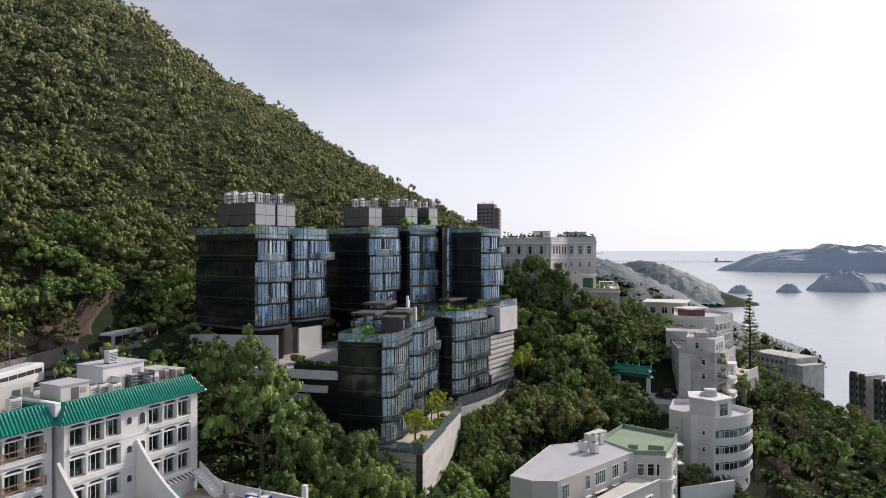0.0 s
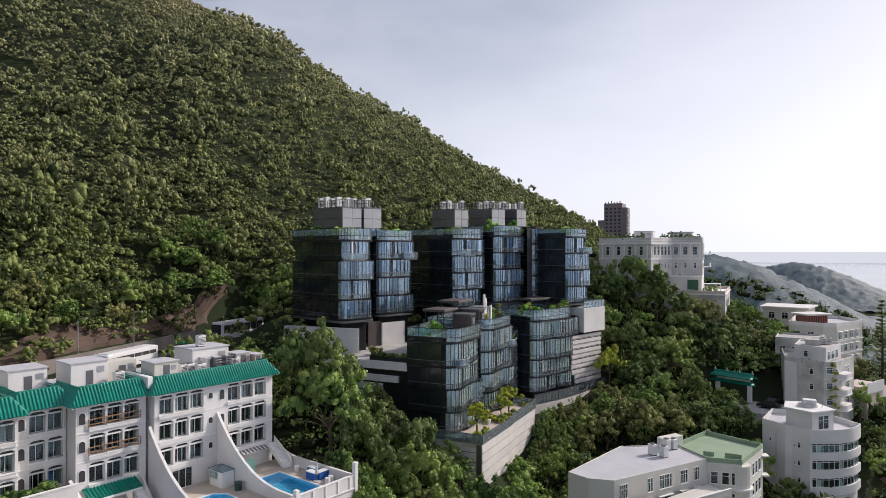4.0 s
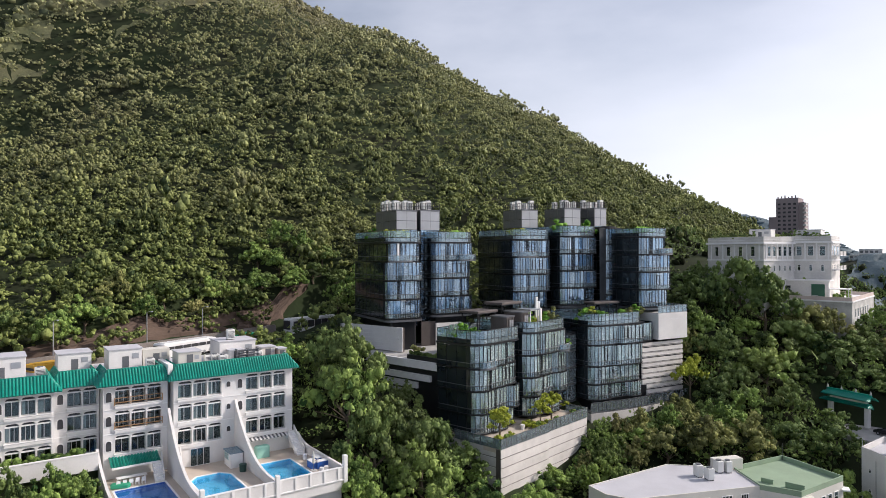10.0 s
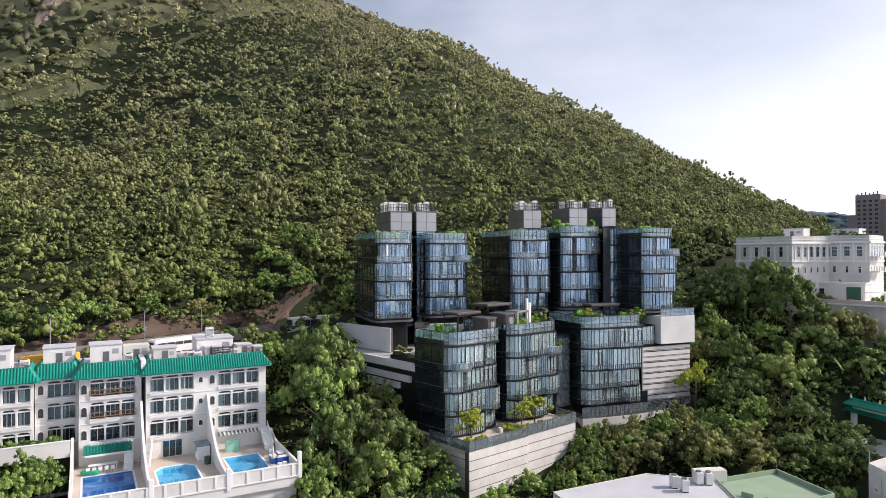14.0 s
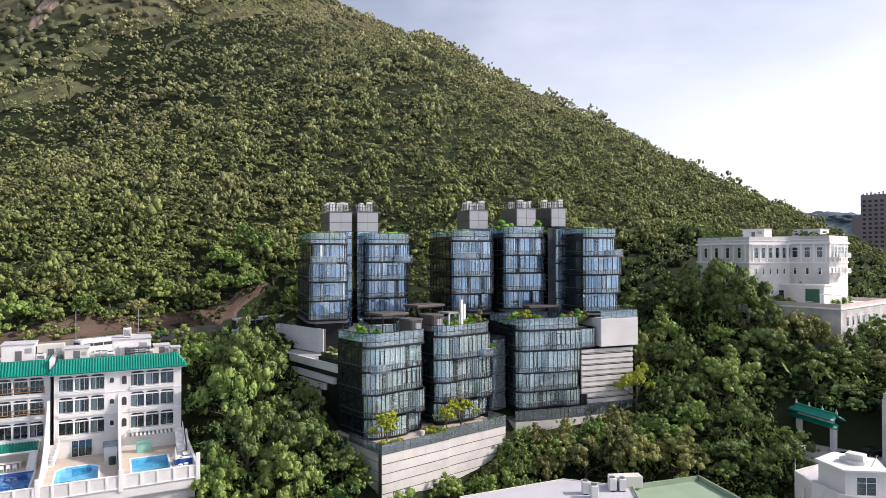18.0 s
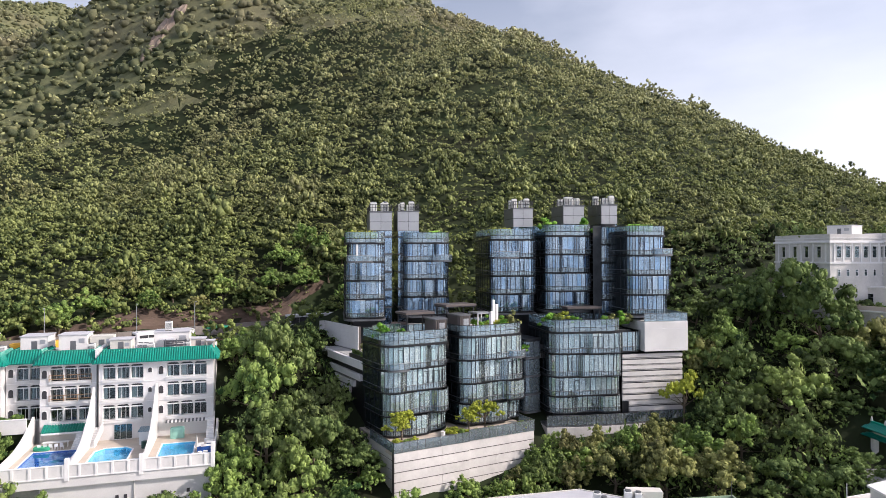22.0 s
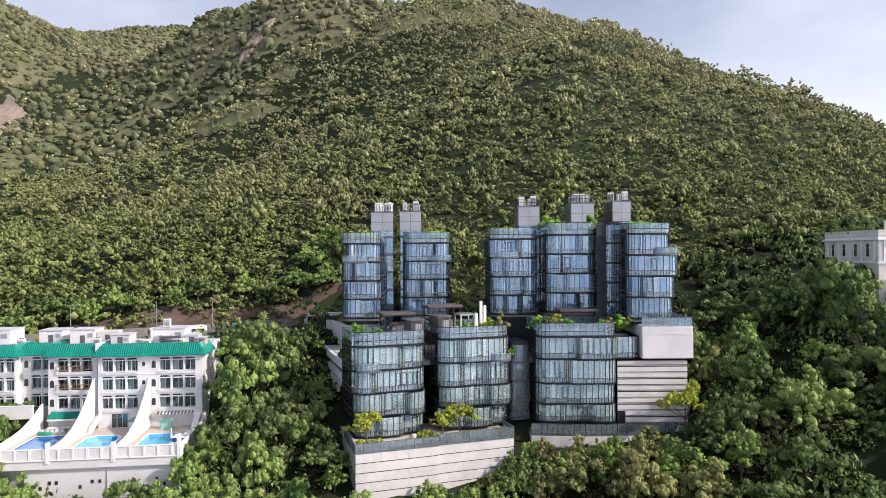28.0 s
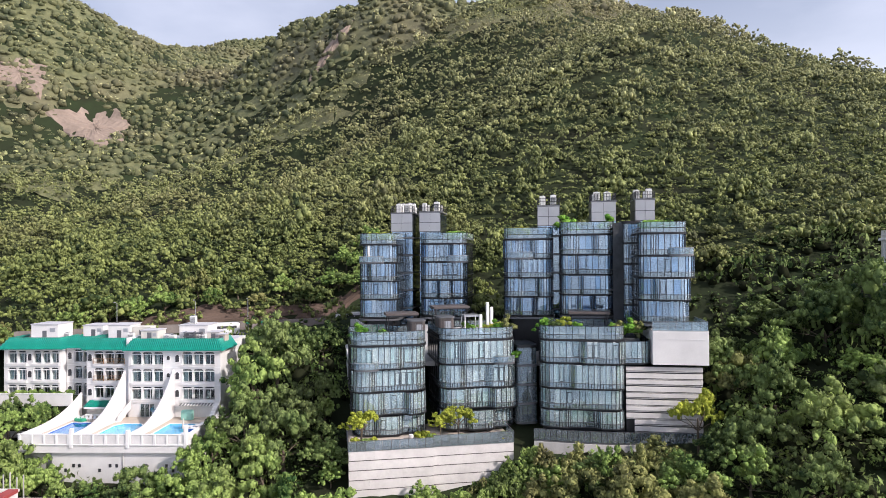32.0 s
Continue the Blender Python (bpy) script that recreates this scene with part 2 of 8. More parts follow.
    nt.links.new(geo.outputs["Position"], n3.inputs["Vector"])
    bp = nt.nodes.new("ShaderNodeBump")
    bp.inputs["Strength"].default_value = 1.0
    bp.inputs["Distance"].default_value = 0.26
    nt.links.new(n3.outputs["Fac"], bp.inputs["Height"])
    nt.links.new(bp.outputs["Normal"], b.inputs["Normal"])
    tl = nt.nodes.new("ShaderNodeBsdfTranslucent")
    nt.links.new(hue, tl.inputs["Color"])
    ms = nt.nodes.new("ShaderNodeMixShader")
    ms.inputs["Fac"].default_value = 0.12
    out = nt.nodes["Material Output"]
    nt.links.new(b.outputs[0], ms.inputs[1])
    nt.links.new(tl.outputs[0], ms.inputs[2])
    nt.links.new(ms.outputs[0], out.inputs["Surface"])
    MATS[name] = m
    return m


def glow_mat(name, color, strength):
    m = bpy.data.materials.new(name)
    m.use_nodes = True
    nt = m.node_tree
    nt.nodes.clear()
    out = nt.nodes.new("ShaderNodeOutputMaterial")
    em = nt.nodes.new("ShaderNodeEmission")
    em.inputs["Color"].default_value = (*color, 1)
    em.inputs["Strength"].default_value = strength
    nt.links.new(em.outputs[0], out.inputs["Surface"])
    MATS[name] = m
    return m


def water_mat(name, color, rough, wave, dist):
    m = mat(name, color, rough=rough, vary=0.12, scale=0.004 if wave < 1 else 0.4, fine=wave, bump=1.0, spec=0.5)
    for n in m.node_tree.nodes:
        if n.type == "BUMP":
            n.inputs["Distance"].default_value = dist
    return m


WHITE = mat("white_render", (0.69, 0.675, 0.66), 0.75, 0.14, 0.25, 6)
WHITE2 = mat("white_paint_clean", (0.79, 0.78, 0.77), 0.6, 0.05, 0.3, 8)
MANSW = mat("weathered_mansion_render", (0.62, 0.60, 0.57), 0.85, 0.24, 0.22, 3)
CREAM = mat("cream_render", (0.62, 0.60, 0.545), 0.8, 0.10, 0.2, 6)
GREYW = mat("weathered_white", (0.48, 0.47, 0.45), 0.85, 0.42, 0.35, 5)
STONEW = mat("white_stone_cladding", (0.63, 0.60, 0.575), 0.7, 0.20, 0.35, 3, bump=0.15, obrand=0.12)
TRAV = mat("grey_stone_cladding", (0.68, 0.67, 0.67), 0.7, 0.12, 0.3, 4)
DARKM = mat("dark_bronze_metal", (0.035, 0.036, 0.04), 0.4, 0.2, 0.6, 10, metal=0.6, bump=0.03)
GREYM = mat("grey_aluminium", (0.16, 0.165, 0.175), 0.4, 0.15, 0.5, 10, metal=0.5, bump=0.03)
LIGHTM = mat("light_aluminium", (0.42, 0.43, 0.45), 0.35, 0.12, 0.5, 10, metal=0.6, bump=0.03)
PANELM = mat("grey_panel", (0.40, 0.41, 0.43), 0.45, 0.1, 0.4, 8, metal=0.3, bump=0.03)
BROWNM = mat("brown_canopy", (0.085, 0.07, 0.065), 0.6, 0.2, 0.6, 8)
CURTAIN = mat("pale_curtain", (0.90, 0.89, 0.87), 0.9, 0.12, 0.8, 9)
GREYCUR = mat("grey_net_curtain", (0.42, 0.43, 0.46), 0.9, 0.15, 0.8, 9)
BLUECUR = mat("blue_grey_blind", (0.20, 0.30, 0.42), 0.8, 0.2, 0.5, 9)
# Room walls are near-black: the unlit interior is put into the colour.
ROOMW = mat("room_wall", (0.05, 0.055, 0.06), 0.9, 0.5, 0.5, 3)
# Near-black glass: shade on the flanks and recesses is in its colour.
BLACKG = mat("black_cladding_glass", (0.013, 0.019, 0.023), 0.10, 0.4, 0.5, 4, bump=0.02, spec=0.5, obrand=0.2)
# Near-black crown core: shade inside the crown is put into its colour.
CROWN_SHADE = mat("crown_inner_shade", (0.022, 0.026, 0.013), 0.95, 0.4, 0.6, 4, bump=0.4, spec=0.05)
TILE = mat("green_glazed_tile", (0.0, 0.23, 0.17), 0.3, 0.22, 0.8, 6, obrand=0.25, spec=0.5)
CONC = mat("concrete", (0.42, 0.41, 0.39), 0.9, 0.2, 0.3, 6)
ROOFG = mat("grey_roof_membrane", (0.50, 0.50, 0.53), 0.85, 0.12, 0.25, 5)
ROOFGR = mat("green_roof_paint", (0.26, 0.35, 0.24), 0.85, 0.12, 0.3, 5)
PAVE = mat("beige_terrace_tile", (0.50, 0.43, 0.36), 0.8, 0.15, 0.5, 5)
ASPH = mat("asphalt", (0.075, 0.075, 0.078), 0.9, 0.25, 0.25, 8)
# Soil darkened so that its colour holds the canopy shade between crowns.
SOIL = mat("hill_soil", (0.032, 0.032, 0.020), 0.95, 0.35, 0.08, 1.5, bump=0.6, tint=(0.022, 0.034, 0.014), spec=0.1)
# Pale blue-grey leaves: the sea haze is put into the base colour.
ISLE = leaf_mat("haze_tinted_island_foliage", (0.37, 0.45, 0.52), (0.44, 0.52, 0.58), (0.44, 0.50, 0.55), 0.01, 0.3)
MASON = mat("weathered_road_masonry", (0.17, 0.15, 0.135), 0.9, 0.35, 0.4, 3, bump=0.5)
EARTH = mat("bare_brown_earth", (0.105, 0.072, 0.054), 0.95, 0.35, 0.2, 2.0, bump=0.6)
BARK = mat("bark", (0.11, 0.085, 0.06), 0.95, 0.3, 1.0, 12, bump=0.6)
# Near-black sheet colour that stands for unlit space behind windows.
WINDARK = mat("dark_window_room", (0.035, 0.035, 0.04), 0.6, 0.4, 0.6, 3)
WOODB = mat("varnished_wood_rail", (0.32, 0.18, 0.08), 0.5, 0.25, 0.8, 12)
BLUEB = mat("blue_plastic", (0.03, 0.12, 0.42), 0.45, 0.15, 0.8, 8)
REDT = mat("red_roof", (0.33, 0.06, 0.06), 0.6, 0.15, 0.5, 6)
YELB = mat("yellow_bus_paint", (0.75, 0.42, 0.04), 0.4, 0.08, 0.5, 8)
BUSW = mat("white_bus_paint", (0.75, 0.75, 0.75), 0.35, 0.05, 0.5, 8)
RUBBER = mat("rubber", (0.02, 0.02, 0.02), 0.9, 0.2, 1, 10)
# Brown lightened so that haze before the far tower sits in the colour.
BROWNT = mat("haze_lightened_tower_render", (0.27, 0.225, 0.23), 0.85, 0.12, 0.1, 2)
AIRC = mat("white_ac_casing", (0.72, 0.72, 0.69), 0.55, 0.1, 0.6, 8)
POOLT = mat("blue_pool_tile", (0.17, 0.56, 0.78), 0.3, 0.12, 0.6, 6)
POOLD = mat("dark_blue_pool_tile", (0.07, 0.17, 0.50), 0.3, 0.12, 0.6, 6)
PINKW = mat("pinkish_weathered_wall", (0.55, 0.46, 0.42), 0.85, 0.15, 0.3, 5)
GLASS = glass_mat("curtain_wall_glass", (0.99, 0.99, 0.98), 3.0, milk=0.16, panes=(0.55, 0.78, 0.97), lit_veil=(0.42, 0.58, 0.78))
GLASSL = glass_mat("pale_green_curtain_wall_glass", (0.99, 0.99, 0.97), 2.8, milk=0.26, panes=(0.76, 0.91, 0.91), lit_veil=(0.60, 0.71, 0.72))
SPAN = glass_mat("spandrel_glass", (0.80, 0.87, 0.88), 2.7, milk=0.16, panes=(0.42, 0.56, 0.62))
RAILG = glass_mat("balustrade_glass", (0.70, 0.82, 0.88), 2.2, milk=0.16, panes=(0.5, 0.66, 0.76))
WING = glass_mat("window_glass", (0.84, 0.88, 0.87), 1.7, panes=(0.70, 0.80, 0.79))
POOLW = glass_mat("pool_water", (0.75, 0.92, 0.97), 1.33, 0.03, 0.05)
SEA = water_mat("sea_water", (0.34, 0.40, 0.44), 0.22, 0.12, 0.10)
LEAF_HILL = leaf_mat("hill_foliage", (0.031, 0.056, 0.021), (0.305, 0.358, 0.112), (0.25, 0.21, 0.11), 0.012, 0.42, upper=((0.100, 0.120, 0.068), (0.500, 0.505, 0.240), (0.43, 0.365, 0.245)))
LEAF_A = leaf_mat("dark_green_foliage", (0.024, 0.054, 0.019), (0.245, 0.330, 0.105), (0.23, 0.21, 0.11), 0.05, 0.3)
LEAF_B = leaf_mat("mid_green_foliage", (0.034, 0.084, 0.024), (0.350, 0.485, 0.130), (0.37, 0.35, 0.14), 0.05, 0.3)
LEAF_C = leaf_mat("yellow_green_foliage", (0.17, 0.22, 0.03), (0.52, 0.56, 0.08), (0.42, 0.36, 0.08), 0.05, 0.3)
LEAF_D = leaf_mat("olive_foliage", (0.044, 0.060, 0.024), (0.380, 0.390, 0.140), (0.34, 0.27, 0.14), 0.05, 0.4)
LEAF_E = leaf_mat("bright_green_foliage", (0.06, 0.18, 0.02), (0.25, 0.48, 0.07), (0.25, 0.3, 0.08), 0.05, 0.2)
# Bluish leaf colour carries the haze over the far hills.
LEAF_FAR = leaf_mat("haze_tinted_hill_foliage", (0.095, 0.140, 0.165), (0.145, 0.190, 0.210), (0.14, 0.18, 0.20), 0.01, 0.3)
# Darker copy of the upper scrub: shade between crowns is put into the colour.
LEAF_UP = leaf_mat("shaded_scrub_foliage", (0.060, 0.078, 0.043), (0.190, 0.197, 0.098), (0.19, 0.16, 0.108), 0.012, 0.6)
HAZE = glow_mat("far_haze_glow", (0.86, 0.91, 0.96), 0.95)

# ---- building kit ----
class Mesher:
    """Collects faces for one mesh."""

    def __init__(self):
        self.v, self.f = [], []

    def box(self, x0, x1, y0, y1, z0, z1, c=0.0):
        x0, x1, y0, y1, z0, z1 = min(x0, x1), max(x0, x1), min(y0, y1), max(y0, y1), min(z0, z1), max(z0, z1)
        n = len(self.v)
        if c <= 0:
            self.v += [(x, y, z) for z in (z0, z1) for y in (y0, y1) for x in (x0, x1)]
            self.f += [tuple(n + i for i in q) for q in ((0, 2, 3, 1), (4, 5, 7, 6), (0, 1, 5, 4), (2, 6, 7, 3), (0, 4, 6, 2), (1, 3, 7, 5))]
        else:
            self.prism([(x0 + c, y0), (x1 - c, y0), (x1, y0 + c), (x1, y1 - c), (x1 - c, y1), (x0 + c, y1), (x0, y1 - c), (x0, y0 + c)], z0, z1, c)
        return self

    def prism(self, pts, z0, z1, c=0.0):
        """An upright prism over a plan outline (anticlockwise), its upper edge chamfered by c."""
        n, k = len(self.v), len(pts)
        if c:
            mx, my = sum(p[0] for p in pts) / k, sum(p[1] for p in pts) / k
            far = max(math.hypot(p[0] - mx, p[1] - my) for p in pts)
            s = 1 - c / far
            rings = [(pts, z0), (pts, z1 - c), ([(mx + (p[0] - mx) * s, my + (p[1] - my) * s) for p in pts], z1)]
        else:
            rings = [(pts, z0), (pts, z1)]
        for ring, z in rings:
            self.v += [(p[0], p[1], z) for p in ring]
        for r in range(len(rings) - 1):
            a = n + r * k
            self.f += [(a + i, a + (i + 1) % k, a + k + (i + 1) % k, a + k + i) for i in range(k)]
        self.f.append(tuple(n + i for i in reversed(range(k))))
        self.f.append(tuple(n + (len(rings) - 1) * k + i for i in range(k)))
        return self

    def cyl(self, x, y, z0, z1, r0, r1=None, k=10):
        r1 = r0 if r1 is None else r1
        n = len(self.v)
        for z, r in ((z0, r0), (z1, r1)):
            self.v += [(x + r * math.cos(2 * math.pi * i / k), y + r * math.sin(2 * math.pi * i / k), z) for i in range(k)]
        self.f += [(n + i, n + (i + 1) % k, n + k + (i + 1) % k, n + k + i) for i in range(k)]
        self.f += [tuple(n + i for i in reversed(range(k))), tuple(n + k + i for i in range(k))]
        return self

    def beam(self, a, b, w, h=None):
        """A straight bar from a to b, w wide and h deep."""
        h = h or w
        a, b = Vector(a), Vector(b)
        d = (b - a).normalized()
        up = Vector((0, 0, 1)) if abs(d.z) < 0.95 else Vector((0, 1, 0))
        s = d.cross(up).normalized() * w / 2
        t = s.cross(d).normalized() * h / 2
        n = len(self.v)
        for p in (a, b):
            self.v += [tuple(p + s * i + t * j) for i, j in ((-1, -1), (1, -1), (1, 1), (-1, 1))]
        self.f += [tuple(n + i for i in q) for q in ((0, 3, 2, 1), (4, 5, 6, 7), (0, 1, 5, 4), (1, 2, 6, 5), (2, 3, 7, 6), (3, 0, 4, 7))]
        return self

    def tube(self, pts, radii, k=7):
        n = len(self.v)
        for i, (p, r) in enumerate(zip(pts, radii)):
            p = Vector(p)
            d = (Vector(pts[min(i + 1, len(pts) - 1)]) - Vector(pts[max(i - 1, 0)])).normalized()
            s = d.cross(Vector((0.3, 0.9, 0.1))).normalized()
            t = d.cross(s)
            self.v += [tuple(p + (s * math.cos(2 * math.pi * j / k) + t * math.sin(2 * math.pi * j / k)) * r) for j in range(k)]
        for i in range(len(pts) - 1):
            a = n + i * k
            self.f += [(a + j, a + (j + 1) % k, a + k + (j + 1) % k, a + k + j) for j in range(k)]
        self.f.append(tuple(n + (len(pts) - 1) * k + j for j in range(k)))
        self.f.append(tuple(n + j for j in reversed(range(k))))
        return self

    def strip(self, ring_a, ring_b, closed=False):
        n, k = len(self.v), len(ring_a)
        self.v += [tuple(p) for p in ring_a] + [tuple(p) for p in ring_b]
        self.f += [(n + i, n + (i + 1) % k, n + k + (i + 1) % k, n + k + i) for i in range(k if closed else k - 1)]
        return self

    def mesh(self, name, material, smooth=False):
        me = bpy.data.meshes.new(name)
        me.from_pydata(self.v, [], self.f)
        me.materials.append(material)
        if smooth:
            me.polygons.foreach_set("use_smooth", [True] * len(me.polygons))
        me.update()
        return me


def part(name, m, material, parent=None, label="", smooth=False):
    """Links a Mesher (or a mesh) as one object under a thing."""
    me = m.mesh(name, material, smooth) if isinstance(m, Mesher) else m
    ob = new(name, me)
    ob.parent = parent
    if label:
        ob["label"] = label
    return ob


def thing(name, label, category, at=(0, 0, 0), turn=0.0, group="", kind=""):
    ob = new(name)
    ob.matrix_world = pose(at[0], at[1], at[2], 0, 0, turn)
    ob.empty_display_size = 0.5
    return tagged(ob, label, category, group, kind)


def place(name, me, parent, m):
    ob = new(name, me)
    ob.parent = parent
    ob.matrix_basis = m
    return ob


UNIT = {}


def unit_box(material, key=""):
    """A unit box shared by many alike pieces: x and z from 0 to 1, y from -0.5 to 0.5."""
    k = material.name + key
    if k not in UNIT:
        UNIT[k] = Mesher().box(0, 1, -0.5, 0.5, 0, 1).mesh("piece_" + k, material)
    return UNIT[k]


def piece(name, material, parent, x, y, z, turn, w, t, h):
    """A box-shaped piece that starts at (x, y, z) and runs w along the direction turn (degrees)."""
    return place(name, unit_box(material), parent, pose(x, y, z, 0, 0, turn) @ Matrix.Diagonal((w, t, h, 1)))


def rounded(x0, x1, y0, y1, r, k=5, corners=(1, 1, 1, 1)):
    """A rounded rectangle, anticlockwise from the corner (x0, y0); corners: which are rounded (x0y0, x1y0, x1y1, x0y1)."""
    pts = []
    for (cx, cy, a0), on in zip(((x0 + r, y0 + r, 180), (x1 - r, y0 + r, 270), (x1 - r, y1 - r, 0), (x0 + r, y1 - r, 90)), corners):
        if on:
            pts += [(cx + r * math.cos(radians(a0 + 90 * i / k)), cy + r * math.sin(radians(a0 + 90 * i / k))) for i in range(k + 1)]
        else:
            pts.append((x0 if a0 in (180, 90) else x1, y0 if a0 in (180, 270) else y1))
    return pts


def grown(pts, d):
    """The outline moved outwards by d."""
    out, k = [], len(pts)
    for i in range(k):
        a, b, c = Vector(pts[i - 1]), Vector(pts[i]), Vector(pts[(i + 1) % k])
        e, f = (b - a).normalized(), (c - b).normalized()
        n1, n2 = Vector((e.y, -e.x)), Vector((f.y, -f.x))
        n = (n1 + n2).normalized()
        out.append(tuple(b + n * d / max(0.5, n.dot(n1))))
    return out

# ---- land, sea and distance ----
ROAD_Z = 53.5


def ground_z(x, y):
    """Height of the ground: a slope that falls to the sea, with spurs, knolls and far ridges."""
    x, y = np.asarray(x, float), np.asarray(y, float)
    z = 20.9 - 25.3 * np.tanh((x + 26.0 - 0.04 * (y - 100)) / 67.7)
    hills = (
        (-368.3, 251.9, 165.5, 152.5, 111.6, 1.19), (-739.4, 40.9, 259.5, 221.7, 124.1, 2.03),
        (-397.3, 82.2, 93.0, 58.4, 149.0, -0.94), (-850.5, 555.2, 213.6, 251.4, 186.1, 0.26),
        (-194.0, 373.9, 43.6, 121.5, 154.9, -3.94), (5.0, 191.9, 29.4, 74.5, 45.6, -0.44),
        (-179.0, 196.4, 36.4, 121.7, 57.3, -1.17), (-475.3, -138.3, 159.7, 130.0, 93.4, -0.14),
    )
    for cx, cy, h, a, b, th in hills:
        c, s = math.cos(th), math.sin(th)
        u, v = (x - cx) * c + (y - cy) * s, -(x - cx) * s + (y - cy) * c
        z = z + h * np.exp(1 - np.sqrt(1 + 2 * (u / a) ** 2 + 2 * (v / b) ** 2))
    # the shore: seaward of a slanting line the land sinks
    sea = 0.55 * (x - 40) + 0.62 * (y - 300)
    z = z - 0.16 * np.logaddexp(0, sea / 25) * 25
    for cx, cy, h, a, b in ((-25, 470, 62, 120, 95), (60, 930, 50, 110, 70), (-400, 1180, 128, 330, 150)):
        z = np.maximum(z, h * np.exp(-((x - cx) / a) ** 2 - ((y - cy) / b) ** 2) * 1.25 - 0.18 * h)
    # spurs and gullies that run down the mountain, and smaller folds across them
    p = 0.66 * x + 0.75 * y
    q = 0.75 * x - 0.66 * y
    grow = 1 / (1 + np.exp(np.clip((x + 165) / 22.0, -50, 50)))
    z = z + grow * (3.2 * np.cos(2 * math.pi * (p + 50 + 9 * np.sin(q / 46)) / 92) + 1.9 + 1.1 * np.sin(p / 6.5 + 1.8 * np.sin(q / 24)) + 0.5 * np.sin(q / 9.0 + 1.5 * np.sin(p / 13)))
    # the hollow below the garden terrace
    z = z - 4.5 * np.exp(-(((x + 15) / 9.0) ** 2 + ((y - 104) / 13.0) ** 2) ** 2)
    # the road bench cut along the foot of the hill, and the shelf by the gateway
    w = np.exp(-((x - (-64.9 - 0.233 * (y - 45))) / 6.0) ** 4) / (1 + np.exp(np.clip((y - 104) / 2.0, -50, 50)))
    z = z * (1 - w) + ROAD_Z * w
    # the slope rises evenly from the road
    d = -64.9 - 0.233 * (y - 45) - x
    fade = np.clip((y - 84) / 16.0, 0, 60) ** 1.3
    z = np.where(d > 0, np.minimum(z, ROAD_Z + 0.78 * np.maximum(0, d - 4.5) + 12 * fade), z)
    w = np.exp(-(((x - 11) / 9.0) ** 2 + ((y - 153) / 8.0) ** 2) ** 2)
    z = z * (1 - w) + 36.3 * w
    # the shelf dug out under the pool terraces
    c, s = math.cos(radians(77.5)), math.sin(radians(77.5))
    u, v = (x + 30.6) * c + (y - 63.7) * s, -(x + 30.6) * s + (y - 63.7) * c
    inside = (u > -43) & (u < 0.5) & (v > -1.2) & (v < 20)
    z = np.where(inside, np.minimum(z, 37.0), z)
    return np.maximum(z, -6.0)


def gz(x, y):
    return float(ground_z(x, y))


def spread(a, b, lo, hi, fine, coarse):
    """Grid lines from a to b, close together between lo and hi."""
    out = list(np.arange(lo, hi + 0.01, fine))
    x, s = lo, fine
    while x > a:
        s = min(s * 1.12, coarse)
        x -= s
        out.append(x)
    x, s = hi, fine
    while x < b:
        s = min(s * 1.12, coarse)
        x += s
        out.append(x)
    return np.array(sorted(out))


def make_ground():
    xs, ys = spread(-1500, 400, -130, 60, 3.0, 45), spread(-500, 2100, 10, 230, 3.0, 45)
    gx, gy = np.meshgrid(xs, ys)
    zz = ground_z(gx, gy) + 0.25 * np.sin(gx * 0.9 + 2 * np.sin(gy * 0.35)) * np.sin(gy * 0.8)
    nx, ny = len(xs), len(ys)
    me = bpy.data.meshes.new("ground")
    verts = np.stack([gx.ravel(), gy.ravel(), zz.ravel()], 1)
    i, j = np.meshgrid(np.arange(nx - 1), np.arange(ny - 1))
    a = (j * nx + i).ravel()
    me.from_pydata(verts.tolist(), [], np.stack([a, a + 1, a + 1 + nx, a + nx], 1).tolist())
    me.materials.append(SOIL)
    me.polygons.foreach_set("use_smooth", [True] * len(me.polygons))
    return tagged(new("ground", me), "steep wooded hillside of dark soil and scrub", "ground", kind="structure")


make_ground()
ring = [(4850 * math.cos(2 * math.pi * i / 96), 4850 * math.sin(2 * math.pi * i / 96)) for i in range(96)]
tagged(part("water", Mesher().prism(ring, -8.0, 0.0), SEA), "calm silvery sea under a hazy sky", "sea", kind="structure")
# glowing ring wall added in place of haze at the horizon
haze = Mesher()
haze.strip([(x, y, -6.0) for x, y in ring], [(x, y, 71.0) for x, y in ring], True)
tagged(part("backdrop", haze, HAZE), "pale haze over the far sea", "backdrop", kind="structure")


